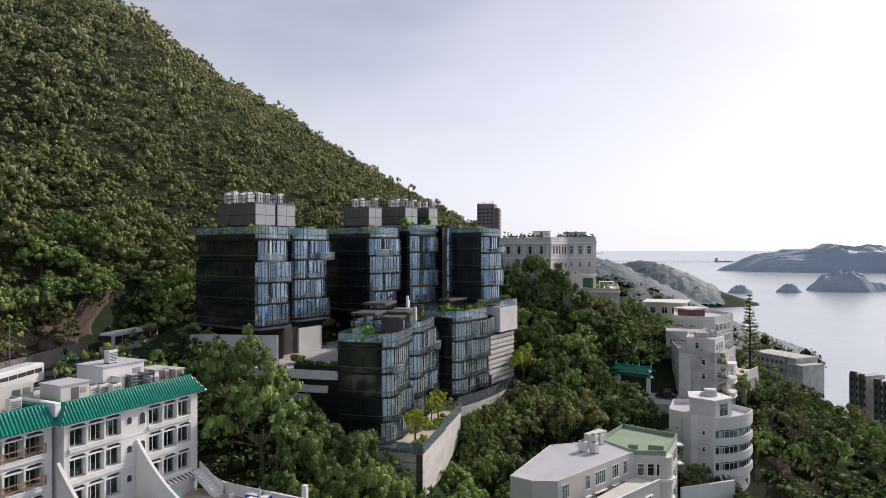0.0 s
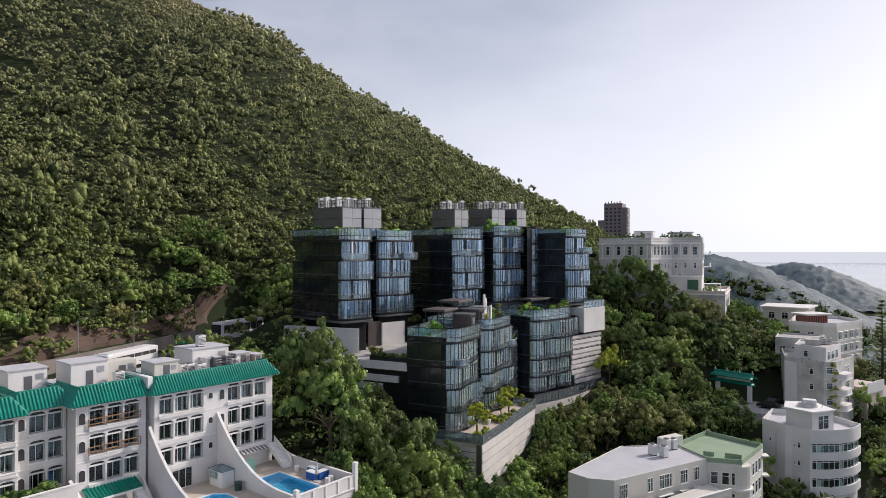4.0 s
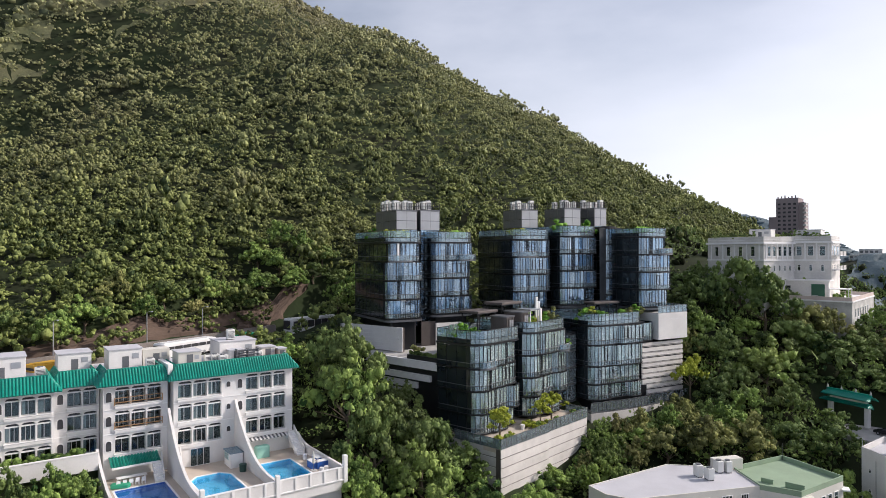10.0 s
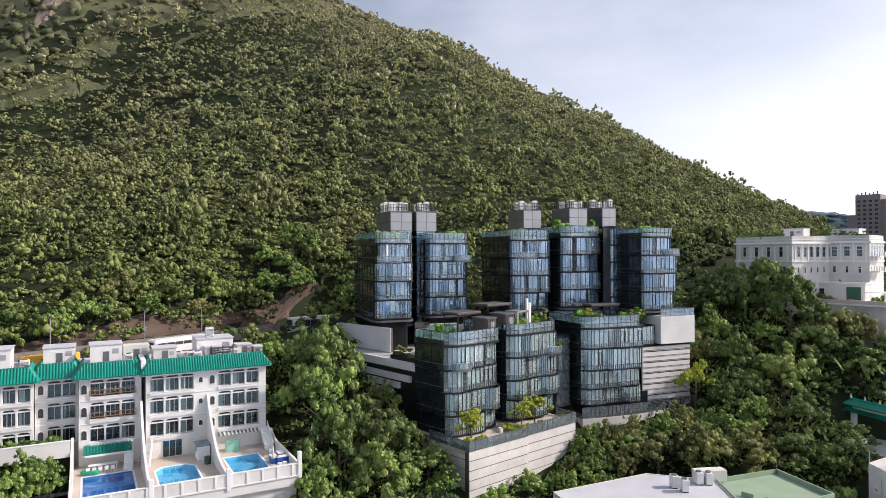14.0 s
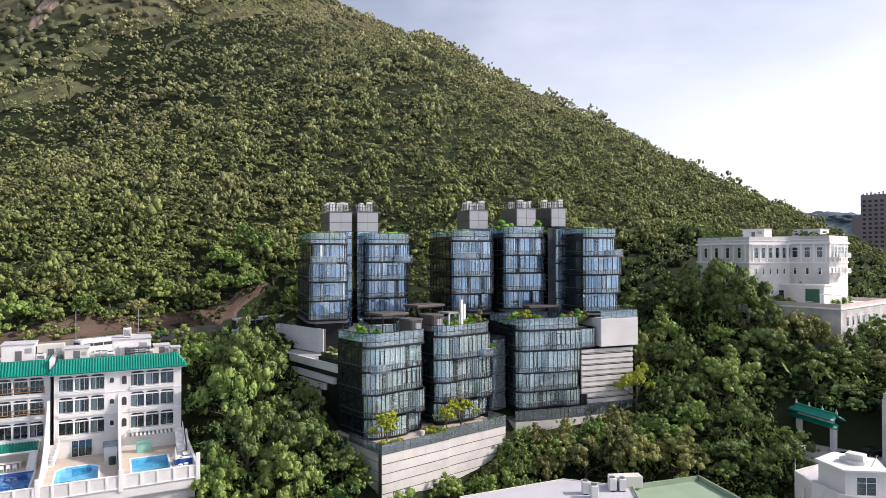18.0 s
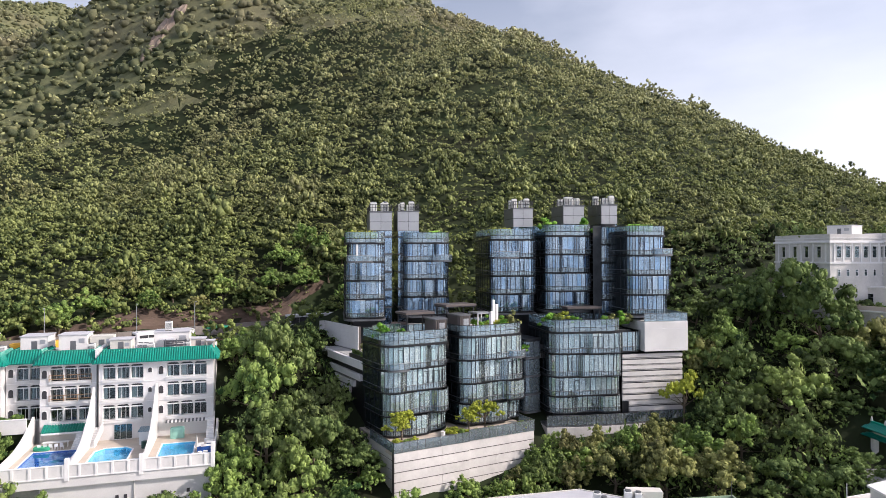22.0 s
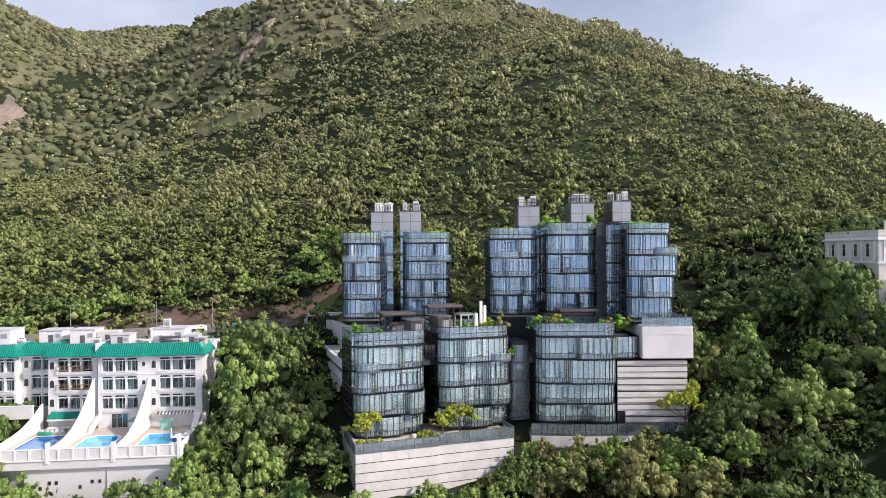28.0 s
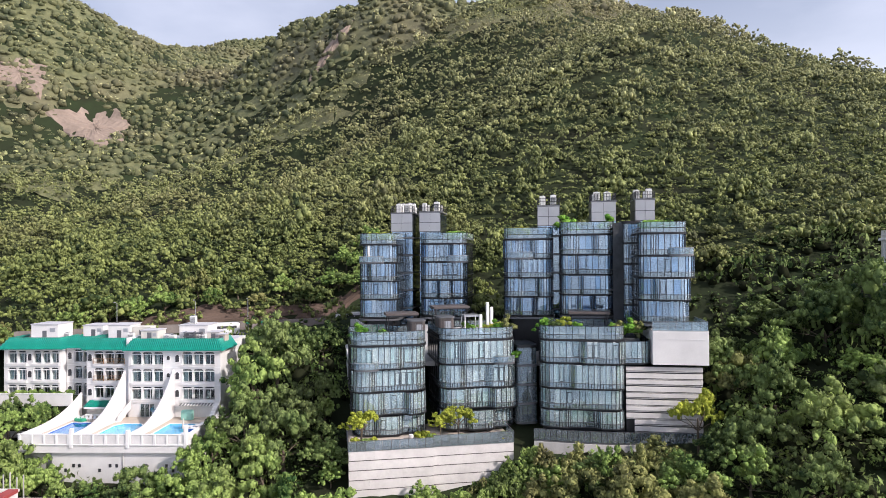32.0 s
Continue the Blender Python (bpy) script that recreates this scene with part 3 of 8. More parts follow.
def island(label, cx, cy, a, b, h, turn, seed):
    """A low wooded islet with a rocky foot."""
    rnd = random.Random(seed)
    ph = [rnd.uniform(0, 6.28) for _ in range(6)]
    m = Mesher()
    k, rings = 56, 12
    for r in range(rings + 1):
        q = r / rings
        for i in range(k):
            t = 2 * math.pi * i / k
            w = 1 + 0.10 * math.sin(2 * t + ph[0]) + 0.07 * math.sin(5 * t + ph[1]) + 0.03 * math.sin(11 * t + ph[2])
            rr = (1 - q) * w
            bump = 0.10 * math.sin(9 * q + 3 * t + ph[3]) + 0.06 * math.sin(17 * rr * math.cos(t) + ph[4]) + 0.05 * rnd.uniform(-1, 1)
            z = h * (math.sin(min(1, q * 1.15) * math.pi / 2) ** 0.8) * (1 + bump * min(1, q * 3))
            m.v.append((a * rr * math.cos(t), b * rr * math.sin(t), z - 1.5))
    for r in range(rings):
        m.f += [(r * k + i, r * k + (i + 1) % k, (r + 1) * k + (i + 1) % k, (r + 1) * k + i) for i in range(k)]
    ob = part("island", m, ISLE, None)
    ob.matrix_world = pose(cx, cy, 0, 0, 0, turn)
    return tagged(ob, label, "island", group="islands in the bay")


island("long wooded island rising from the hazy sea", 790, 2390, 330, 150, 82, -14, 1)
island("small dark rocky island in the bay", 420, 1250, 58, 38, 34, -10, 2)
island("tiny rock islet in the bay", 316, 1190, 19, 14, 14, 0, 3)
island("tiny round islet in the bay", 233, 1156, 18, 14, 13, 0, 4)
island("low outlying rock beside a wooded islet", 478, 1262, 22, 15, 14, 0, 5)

ship = thing("cargo_ship", "dark hulled cargo ship far out on the hazy sea", "ship", (783, 4379, 0.0), 8.0)
part("hull", Mesher().prism([(-55, -8), (46, -8), (60, 0), (46, 8), (-55, 8)], -3, 8), PANELM, ship)
part("deckhouse", Mesher().box(-48, -34, -7, 7, 8, 27, 0.5), LIGHTM, ship)
part("mast", Mesher().box(16, 18, -1, 1, 8, 22), PANELM, ship)

# ---- glass apartment blocks ----
PANE_RND = random.Random(5)


def frame_at(corner, a):
    """Pose parameters of a block: local x runs along its front, local y into the hill."""
    return (corner[0], corner[1], 0.0), 90.0 - a


def wall_runs(pts, step_front, step_side, back):
    """Cuts an outline into panel runs (start, angle, length); runs along the back side are left out."""
    out, k = [], len(pts)
    for i in range(k):
        a, b = Vector(pts[i]), Vector(pts[(i + 1) % k])
        d = b - a
        if d.length < 0.02 or (a.y > back - 0.3 and b.y > back - 0.3):
            continue
        ang = math.degrees(math.atan2(d.y, d.x))
        st = step_front if abs(d.y) < 0.5 * abs(d.x) or d.length < 1.4 else step_side
        n = max(1, round(d.length / st))
        for j in range(n):
            p = a + d * (j / n)
            out.append((p.x, p.y, ang, d.length / n))
    return out


def bowed(w, d, r, x0=0.0, x1=0.0, y0=0.0, steps=()):
    """Plan of a storey: rounded front corners and a front that swings in and out; steps: (fraction along the front, depth from there on)."""
    a, b = x0, w + x1
    level = y0 + (steps[0][1] if steps and steps[0][0] == 0 else 0.0)
    pts = [(a, d), (a, level + r)]
    pts += [(a + r - r * math.cos(radians(18 * k)), level + r - r * math.sin(radians(18 * k))) for k in range(1, 6)]
    for q, v in steps:
        if q <= 0:
            continue
        u, nxt = a + (b - a) * q, y0 + v
        for k in range(5):
            t = k / 4
            pts.append((u - 0.55 + 1.1 * t, level + (nxt - level) * (3 * t * t - 2 * t ** 3)))
        level = nxt
    pts += [(b - r + r * math.sin(radians(18 * k)), level + r - r * math.cos(radians(18 * k))) for k in range(0, 5)]
    pts += [(b, level + r), (b, d)]
    return pts[1:] + pts[:1]


def tilted(name, material, parent, x, y, z, turn, w, t, h):
    """A pane that sits a hair out of true, as hung glass does."""
    m = pose(x, y, z, PANE_RND.gauss(0, 0.5), 0, turn + PANE_RND.gauss(0, 0.8)) @ Matrix.Diagonal((w, t, h, 1))
    return place(name, unit_box(material), parent, m)


def glass_storey(root, pts, z0, z1, back, curtains=0.5, sill=0.75, step=0.95, glass=None):
    """One storey: slab edge, low glass band, tall panes between mullions, curtains and a room coloured dark as unlit;
    the flanks are dark glass with shade put into its colour.
    """
    slab = Mesher().prism(grown(pts, 0.10), z0 - 0.10, z0 + 0.03)
    slab.prism(grown(pts, 0.20), z0 + 0.03, z0 + 0.11)
    part("slab_edge", slab, DARKM, root)
    runs = wall_runs(pts, step, 1.95, back)
    fr, band = Mesher(), Mesher()
    h0, h1, h2 = z0 + 0.12, z0 + 0.14 + sill, z1 - 0.10
    cloth = {CURTAIN: Mesher(), GREYCUR: Mesher(), BLUECUR: Mesher()}
    kind, wide = None, 1.0
    for x, y, ang, w in runs:
        c, s = math.cos(radians(ang)), math.sin(radians(ang))
        nx, ny = s, -c
        flank = abs(s) > 0.97

        def slab_box(m, u0, u1, d0, d1, za, zb):
            q = [(x + c * u + nx * d, y + s * u + ny * d) for u, d in ((u0, d0), (u0, d1), (u1, d1), (u1, d0))]
            m.prism(q, za, zb)

        slab_box(fr, -0.026, 0.026, -0.10, 0.07, h0, h2)
        slab_box(band, 0, w, -0.06, 0.06, h1 - 0.05, h1 + 0.05)
        slab_box(fr, 0, w, -0.06, 0.04, h2 - 0.07, h2)
        if w > 0.7 and not flank:
            slab_box(fr, w / 2 - 0.025, w / 2 + 0.025, -0.05, 0.045, h0, h1 - 0.05)
        piece("sill_pane", BLACKG if flank else SPAN, root, x + c * 0.04, y + s * 0.04, h0 + 0.03, ang, w - 0.08, 0.024, h1 - h0 - 0.09)
        if flank:
            piece("pane", BLACKG, root, x + c * 0.03, y + s * 0.03, h1 + 0.05, ang, w - 0.06, 0.024, h2 - h1 - 0.17)
            continue
        tilted("pane", glass or GLASS, root, x + c * 0.03, y + s * 0.03, h1 + 0.05, ang, w - 0.06, 0.024, h2 - h1 - 0.17)
        roll = PANE_RND.random()
        if w > 0.6 and roll < 0.15:
            # a casement: a dark sash inside the pane
            for u0, u1, za, zb in ((0.12, 0.18, h1 + 0.1, h2 - 0.5), (w - 0.18, w - 0.12, h1 + 0.1, h2 - 0.5), (0.18, w - 0.18, h1 + 0.1, h1 + 0.17), (0.18, w - 0.18, h2 - 0.57, h2 - 0.5)):
                slab_box(fr, u0, u1, 0.0, 0.05, za, zb)
        if PANE_RND.random() < 0.5:
            hang = PANE_RND.random()
            kind = CURTAIN if hang < curtains * 0.62 else GREYCUR if hang < curtains * 0.74 else BLUECUR if hang < curtains else None
            wide = PANE_RND.choice((1.0, 1.0, 0.6, 0.4))
        if kind:
            n = max(1, round(3 * wide * w))
            e = 0.0 if PANE_RND.random() < 0.5 else w * (1 - wide)
            for j in range(n):
                u0, u1 = e + w * wide * j / n, e + w * wide * (j + 1) / n
                d0 = -0.14 - 0.06 * (j % 2)
                slab_box(cloth[kind], u0, u1, d0 - 0.02, d0, h0 + 0.05, h2 - 0.05)
    part("mullion_frame", fr, DARKM, root)
    part("sill_rail", band, GREYM, root)
    for kind, name, label in ((CURTAIN, "curtain", "pale drawn curtains"), (GREYCUR, "curtain", "grey net curtains"), (BLUECUR, "blind", "blue-grey blinds")):
        if cloth[kind].v:
            part(name, cloth[kind], kind, root, label)
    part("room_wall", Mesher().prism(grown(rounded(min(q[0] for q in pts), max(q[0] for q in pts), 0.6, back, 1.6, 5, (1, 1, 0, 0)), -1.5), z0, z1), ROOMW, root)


def parapet(root, pts, z0, z1, back, step=0.95):
    """Roof slab and the glazed screen that stands round it."""
    part("roof_slab", Mesher().prism(grown(pts, 0.16), z0 - 0.18, z0 + 0.12), DARKM, root)
    part("roof_deck", Mesher().prism(grown(pts, -0.25), z0 + 0.16, z0 + 0.7), CONC, root)
    fr = Mesher()
    k = len(pts)
    for i in range(k):
        a, b = pts[i], pts[(i + 1) % k]
        for z in (z0 + 0.85, z1):
            fr.beam((*a, z), (*b, z), 0.09, 0.08)
    for x, y, ang, w in wall_runs(pts, step, 1.95, back + 9):
        c, s = math.cos(radians(ang)), math.sin(radians(ang))
        fr.beam((x, y, z0 + 0.16), (x, y, z1), 0.06)
        piece("sill_pane", BLACKG if abs(s) > 0.97 else SPAN, root, x + c * 0.04, y + s * 0.04, z0 + 0.18, ang, w - 0.08, 0.024, 0.62)
        piece("screen_pane", RAILG, root, x + c * 0.03, y + s * 0.03, z0 + 0.9, ang, w - 0.06, 0.02, z1 - z0 - 0.95)
    part("parapet_frame", fr, DARKM, root)


def balcony(root, cx, cy, z, rx, ry, a0=180, a1=360, name="balcony"):
    """A half-round balcony: slab, glass balustrade and handrail."""
    arc = [(cx + rx * math.cos(radians(a0 + (a1 - a0) * i / 14)), cy + ry * math.sin(radians(a0 + (a1 - a0) * i / 14))) for i in range(15)]
    sl = part(name, Mesher().prism(arc, z - 0.2, z + 0.1), GREYM, root)
    part("handrail", Mesher().tube([(*q, z + 1.12) for q in arc], [0.045] * 15, 5), LIGHTM, sl)
    for i in range(0, 15, 2):
        part("post", Mesher().beam((*arc[i], z + 0.1), (*arc[i], z + 1.09), 0.05), GREYM, sl)
    for i in range(0, 14, 2):
        (ax, ay), (bx, by) = arc[i], arc[i + 2]
        d = math.hypot(bx - ax, by - ay)
        piece("rail_pane", RAILG, sl, ax, ay, z + 0.14, math.degrees(math.atan2(by - ay, bx - ax)), d - 0.04, 0.02, 0.9)


def ac_unit(root_at, w=1.1, d=0.8, h=1.5, turn=0.0):
    """A rooftop condenser: casing on feet with a louvred side and a fan guard on top."""
    ob = thing("air_conditioner", "off-white rooftop air-conditioning condenser on short feet", "air conditioner", root_at, turn, "rooftop condensers")
    part("casing", Mesher().box(-w / 2, w / 2, -d / 2, d / 2, 0.12, h, 0.04), AIRC, ob)
    lv = Mesher()
    for i in range(6):
        z = 0.3 + i * (h - 0.5) / 6
        lv.box(-w / 2 + 0.1, w / 2 - 0.1, -d / 2 - 0.03, -d / 2 - 0.004, z, z + 0.08)
    part("louvre", lv, GREYM, ob)
    fan = Mesher().cyl(0, 0, h, h + 0.12, 0.36, 0.33, 12)
    part("fan_guard", fan, GREYM, ob)
    part("foot", Mesher().box(-w / 2 + 0.04, w / 2 - 0.04, -d / 2 + 0.1, d / 2 - 0.1, 0, 0.12), RUBBER, ob)
    return ob


AC = ac_unit((-1000, -400, -50))
LOCAL = {}


def wpos(key, u, v, z):
    (x, y, _), turn = LOCAL[key]
    c, s = math.cos(radians(turn)), math.sin(radians(turn))
    return (x + c * u - s * v, y + s * u + c * v, z)


def glass_block(key, label, corner, a, w, d, ztop, tops, zlow, r=1.7, curt=0.72, shifts=None, group="glass apartment blocks"):
    """A block of rounded plan; tops: floor heights from the roof slab down to the lowest floor."""
    at, turn = frame_at(corner, a)
    LOCAL[key] = (at, turn)
    root = thing("glass_house", label, "apartment block", at, turn, group)
    shifts = shifts or {}
    rnd = random.Random(int(w * 100 + ztop * 7))
    for i in range(len(tops) - 1):
        s = shifts.get(i, (0, 0, 0))
        # each storey swings in and out on its own
        steps = []
        q = rnd.uniform(0.28, 0.42)
        side = rnd.choice((-1, 1))
        if rnd.random() < 0.85:
            steps.append((q, side * -0.5 - 0.1 + rnd.uniform(-0.2, 0.1)))
        if w > 8 and rnd.random() < 0.75:
            steps.append((q + rnd.uniform(0.26, 0.36), side * 0.4 + rnd.uniform(-0.2, 0.1)))
        pts = bowed(w, d, r, s[0], s[1], s[2] + 0.1, steps)
        glass_storey(root, pts, tops[i + 1], tops[i], d, curt, glass=GLASSL if key[0] == "L" else GLASS)
    pts = rounded(0, w, 0, d, r, 5, (1, 1, 0, 0))
    parapet(root, pts, tops[0], ztop, d)
    if zlow is not None:
        part("base_slab", Mesher().prism(grown(rounded(0, w, 0, d, r, 5, (1, 1, 0, 0)), 0.3), tops[-1] - 0.55, tops[-1] - 0.19), GREYM, root)
        part("undercroft_wall", Mesher().prism(rounded(1.2, w - 0.6, 1.6, d, 0.5), zlow, tops[-1] - 0.56), DARKM, root)
    return root


def lift_core(key, label, corner, a, w, d, z0, zmid, ztop, glassy=True):
    """A stair and lift tower: glazed shaft, grey panelled head and a railed roof with condensers."""
    at, turn = frame_at(corner, a)
    LOCAL[key] = (at, turn)
    root = thing("lift_tower", label, "lift tower", at, turn, "lift towers")
    part("shaft", Mesher().box(0, w, 0.15, d, z0, ztop - 0.5), BLACKG, root)
    n = 3
    zs = [z0]
    while zs[-1] + 3.45 < zmid - 1:
        zs.append(zs[-1] + 3.45)
    zs.append(zmid)
    for za, zb in zip(zs, zs[1:]):
        part("slab_edge", Mesher().box(-0.08, w + 0.08, -0.08, d, za, za + 0.3), GREYM, root)
        for i in range(n):
            piece("pane", GLASS, root, 0.06 + i * w / n, 0.1, za + 0.36, 0, w / n - 0.1, 0.024, zb - za - 0.42)
    hs = [zmid, (zmid + ztop) / 2 - 0.2, ztop - 0.25]
    for za, zb in zip(hs, hs[1:]):
        for i in range(2):
            piece("panel", PANELM, root, 0.03 + i * w / 2, 0.08, za + 0.04, 0, w / 2 - 0.06, 0.12, zb - za - 0.08)
        for i in range(3):
            piece("panel", GREYM, root, -0.03, d - 0.03 - i * d / 3, za + 0.04, -90, d / 3 - 0.06, 0.10, zb - za - 0.08)
    part("roof_edge", Mesher().box(-0.1, w + 0.1, 0.0, d, ztop - 0.25, ztop), GREYM, root)
    rl = Mesher()
    for i in range(9):
        x = w * i / 8
        for y in (0.08, d - 0.08):
            rl.beam((x, y, ztop), (x, y, ztop + 1.3), 0.07)
    for i in range(9):
        for x in (0.05, w - 0.05):
            rl.beam((x, d * i / 8, ztop), (x, d * i / 8, ztop + 1.3), 0.07)
    for z in (ztop + 0.7, ztop + 1.3):
        for y in (0.08, d - 0.08):
            rl.beam((0, y, z), (w, y, z), 0.06)
        for x in (0.05, w - 0.05):
            rl.beam((x, 0, z), (x, d, z), 0.06)
    part("roof_railing", rl, DARKM, root)
    rnd = random.Random(int(w * 100 + ztop * 10))
    for v in np.arange(0.9, d - 0.6, 1.9):
        for u in (w * 0.22, w * 0.72):
            if rnd.random() < 0.8:
                x, y, _ = wpos(key, u, v, 0)
                copy_thing(AC, pose(x, y, ztop, 0, 0, turn + rnd.choice((0, 90, 180))) @ Matrix.Diagonal((1, 1, rnd.uniform(0.9, 1.45), 1)))
    return root


def tops_from(z, n, h=3.45):
    return [z - h * i for i in range(n + 1)]


# upper row, against the hill
glass_block("U1", "dark glass apartment block with rounded corners on a pale stone base", (-51.2, 90.6), 20, 7.2, 16, 74.1, tops_from(72.0, 4), 52, shifts={0: (0.6, 0, 0), 2: (0, 0.1, 0)})
glass_block("U2", "glass apartment block with rounded corners and drawn curtains", (-50.8, 102.3), 20, 9.0, 12, 74.2, tops_from(72.1, 4), 52, curt=0.8)
glass_block("U3", "blue-grey glass apartment block with rounded corners", (-41.4, 116.3), 20, 8.8, 14, 74.8, tops_from(72.7, 4), 52, shifts={0: (-0.2, 0, 0)})
glass_block("U4", "glass apartment block with a dense grid of mullions", (-36.0, 125.2), 20, 9.2, 14, 75.6, tops_from(73.4, 4, 3.5), 54, curt=0.75)
glass_block("U5", "glass apartment block with a stepped rounded end", (-22.6, 133.0), 20, 7.3, 13, 75.0, tops_from(73.2, 4, 3.5), 58, shifts={1: (0, 1.3, 0), 2: (0, 0.5, 0), 3: (0, 0.4, 0)})
lift_core("C1", "grey panelled lift tower with glazed shaft and roof condensers", (-55.8, 97.4), 20, 4.3, 10, 56, 74.6, 78.4)
lift_core("C2", "grey panelled lift tower with roof condensers", (-54.7, 102.9), 20, 4.2, 8, 56, 74.6, 78.6)
lift_core("C3", "grey panelled lift tower behind a roof terrace", (-45.4, 124.2), 20, 4.1, 7, 56, 75.4, 79.3)
lift_core("C4", "grey panelled lift tower with roof condensers", (-40.2, 132.8), 20, 4.4, 7, 56, 76.0, 79.8)
lift_core("C5", "dark glazed lift tower with a panelled head", (-36.8, 139.8), 20, 3.4, 7, 56, 76.0, 80.0)




def glazed_bay(label, corner, a, w, d, ztop, storeys, recess):
    """A slim rounded bay of glass that runs the height of the block, with a black recess wall beside it."""
    at, turn = frame_at(corner, a)
    root = thing("glass_bay", label, "apartment block", at, turn)
    pts = rounded(0, w, 0, d, 0.9, 5, (1, 1, 0, 0))
    for i in range(storeys):
        glass_storey(root, pts, ztop - 3.5 * (i + 1), ztop - 3.5 * i, d, 0.55, 0.75, 0.7)
    part("roof_slab", Mesher().prism(grown(pts, 0.12), ztop - 0.17, ztop + 0.3), DARKM, root)
    part("recess_wall", Mesher().box(w + 0.02, w + recess, 2.6, d, ztop - 3.5 * storeys, ztop + 0.2), BLACKG, root)


glazed_bay("slim glazed bay with rounded corners beside a black recess", (-31.25, 134.5), 20, 3.0, 7.0, 75.3, 5, 2.6)

# lower row
glass_block("L1", "lower glass house with rounded corners above a garden terrace", (-28.7, 88.2), 0, 11.9, 8.4, 58.1, [55.9, 52.2, 48.7, 45.1, 42.0], None, r=2.3, curt=0.86, shifts={2: (0.3, 0, 0), 3: (0.5, 0, 0.3)}, group="lower glass houses")
glass_block("L2", "lower glass house with wavy slab edges above a garden terrace", (-28.7, 102.2), 0, 12.4, 12, 58.3, [56.4, 52.6, 48.8, 45.5, 42.3], None, r=2.3, curt=0.84, shifts={1: (0, 0.2, 0), 2: (0.2, 0.5, 0)}, group="lower glass houses")
glass_block("L3", "wide lower glass house beside a striped stone wall", (-25.2, 117.4), 19, 13.0, 12, 58.8, [56.6, 53.0, 49.1, 45.8, 42.9], None, r=2.1, curt=0.84, shifts={0: (0, 4.0, 0)}, group="lower glass houses")

# ---- stone podium, garden terrace, striped wall ----
def course_wall(root, x0, x1, y, z0, z1, course, thick, material, length=3.2, joint=0.10, seed=1, name="stone_panel", face=1):
    """Courses of stone panels along local x, with dark recessed joints; the face looks to -y."""
    rnd = random.Random(seed)
    # backing is dark brown so that the joints' shadow sits in its colour
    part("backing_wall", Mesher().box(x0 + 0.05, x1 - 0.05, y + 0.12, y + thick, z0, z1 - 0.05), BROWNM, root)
    z = z1
    i = 0
    while z > z0 + 0.2:
        zb = max(z0, z - course)
        x = x0 - (rnd.random() * 0.5 * length if i % 2 else 0)
        while x < x1 - 0.01:
            xe = min(x1, x + length * rnd.uniform(0.8, 1.25))
            if x1 - xe < 0.6:
                xe = x1
            xs = max(x, x0)
            if xe - xs > 0.05:
                piece(name, material, root, xs, y + 0.07 + rnd.uniform(-0.012, 0.012), zb + joint, 0, xe - xs - 0.012, 0.14, z - zb - joint)
            x = xe
        z = zb
        i += 1


def glass_rail(root, pts, z0, z1, material=RAILG, step=1.25, name="rail_pane"):
    """A run of balustrade panes with posts and a cap rail along a path of plan points."""
    fr = Mesher()
    for a, b in zip(pts, pts[1:]):
        a, b = Vector(a), Vector(b)
        d = b - a
        n = max(1, round(d.length / step))
        ang = math.degrees(math.atan2(d.y, d.x))
        for j in range(n):
            p = a + d * (j / n)
            fr.beam((p.x, p.y, z0), (p.x, p.y, z1), 0.06)
            piece(name, material, root, p.x + 0.04 * d.normalized().x, p.y + 0.04 * d.normalized().y, z0 + 0.05, ang, d.length / n - 0.08, 0.02, z1 - z0 - 0.1)
        fr.beam((a.x, a.y, z1), (b.x, b.y, z1), 0.08, 0.06)
        fr.beam((b.x, b.y, z0), (b.x, b.y, z1), 0.06)
    part("rail_frame", fr, GREYM, root)


DARKG = glass_mat("dark_blue_glass", (0.45, 0.55, 0.62), 2.2, milk=0.16, panes=(0.30, 0.42, 0.50))

# podium under L1 and L2: local x along +y, local y into the hill
pod = thing("retaining_wall", "white stone retaining wall with dark horizontal joints below a terrace", "retaining wall", (-24.0, 87.6, 0), 89.0)
course_wall(pod, 0, 12.6, 0.0, 29.0, 41.2, 1.42, 1.0, STONEW, 4.2, 0.15, 3)
course_wall(pod, 12.6, 25.0, 0.25, 29.0, 41.2, 1.42, 1.0, STONEW, 4.2, 0.15, 4)
side = thing("retaining_wall", "shaded stone side wall stepping down the slope", "retaining wall", (-38.0, 87.75, 0), 0.0)
course_wall(side, 0, 13.9, 0.0, 33.5, 41.2, 1.42, 0.8, STONEW, 4.0, 0.15, 5)
terr = thing("garden_terrace", "paved garden terrace edged with dark blue glass", "terrace", (-24.0, 87.6, 0), 89.0)
part("deck", Mesher().box(0.1, 24.9, 0.35, 14.0, 40.6, 41.75), PAVE, terr)
glass_rail(terr, [(-0.1, 9.0), (-0.1, -0.05), (12.6, -0.05)], 41.25, 42.75, DARKG, 1.25)
glass_rail(terr, [(12.6, 0.15), (25.0, 0.15), (25.0, 4.5)], 41.25, 43.0, DARKG, 1.25)
planter = Mesher().box(0.4, 4.5, 0.4, 1.5, 41.75, 42.35, 0.04)
tagged(part("planter", planter, CONC), "long concrete planter along the terrace edge", "planter").matrix_world = terr.matrix_world.copy()
for u, v, s in ((9.6, 3.0, 1.0), (15.6, 2.4, 0.8)):
    pot = Mesher().cyl(0, 0, 0, 0.75, 0.25, 0.38, 12)
    ob = tagged(part("plant_pot", pot, WHITE2), "white round plant pot on the terrace", "pot", group="terrace pots")
    ob.matrix_world = terr.matrix_world @ pose(u, v, 41.75) @ Matrix.Diagonal((s, s, s, 1))

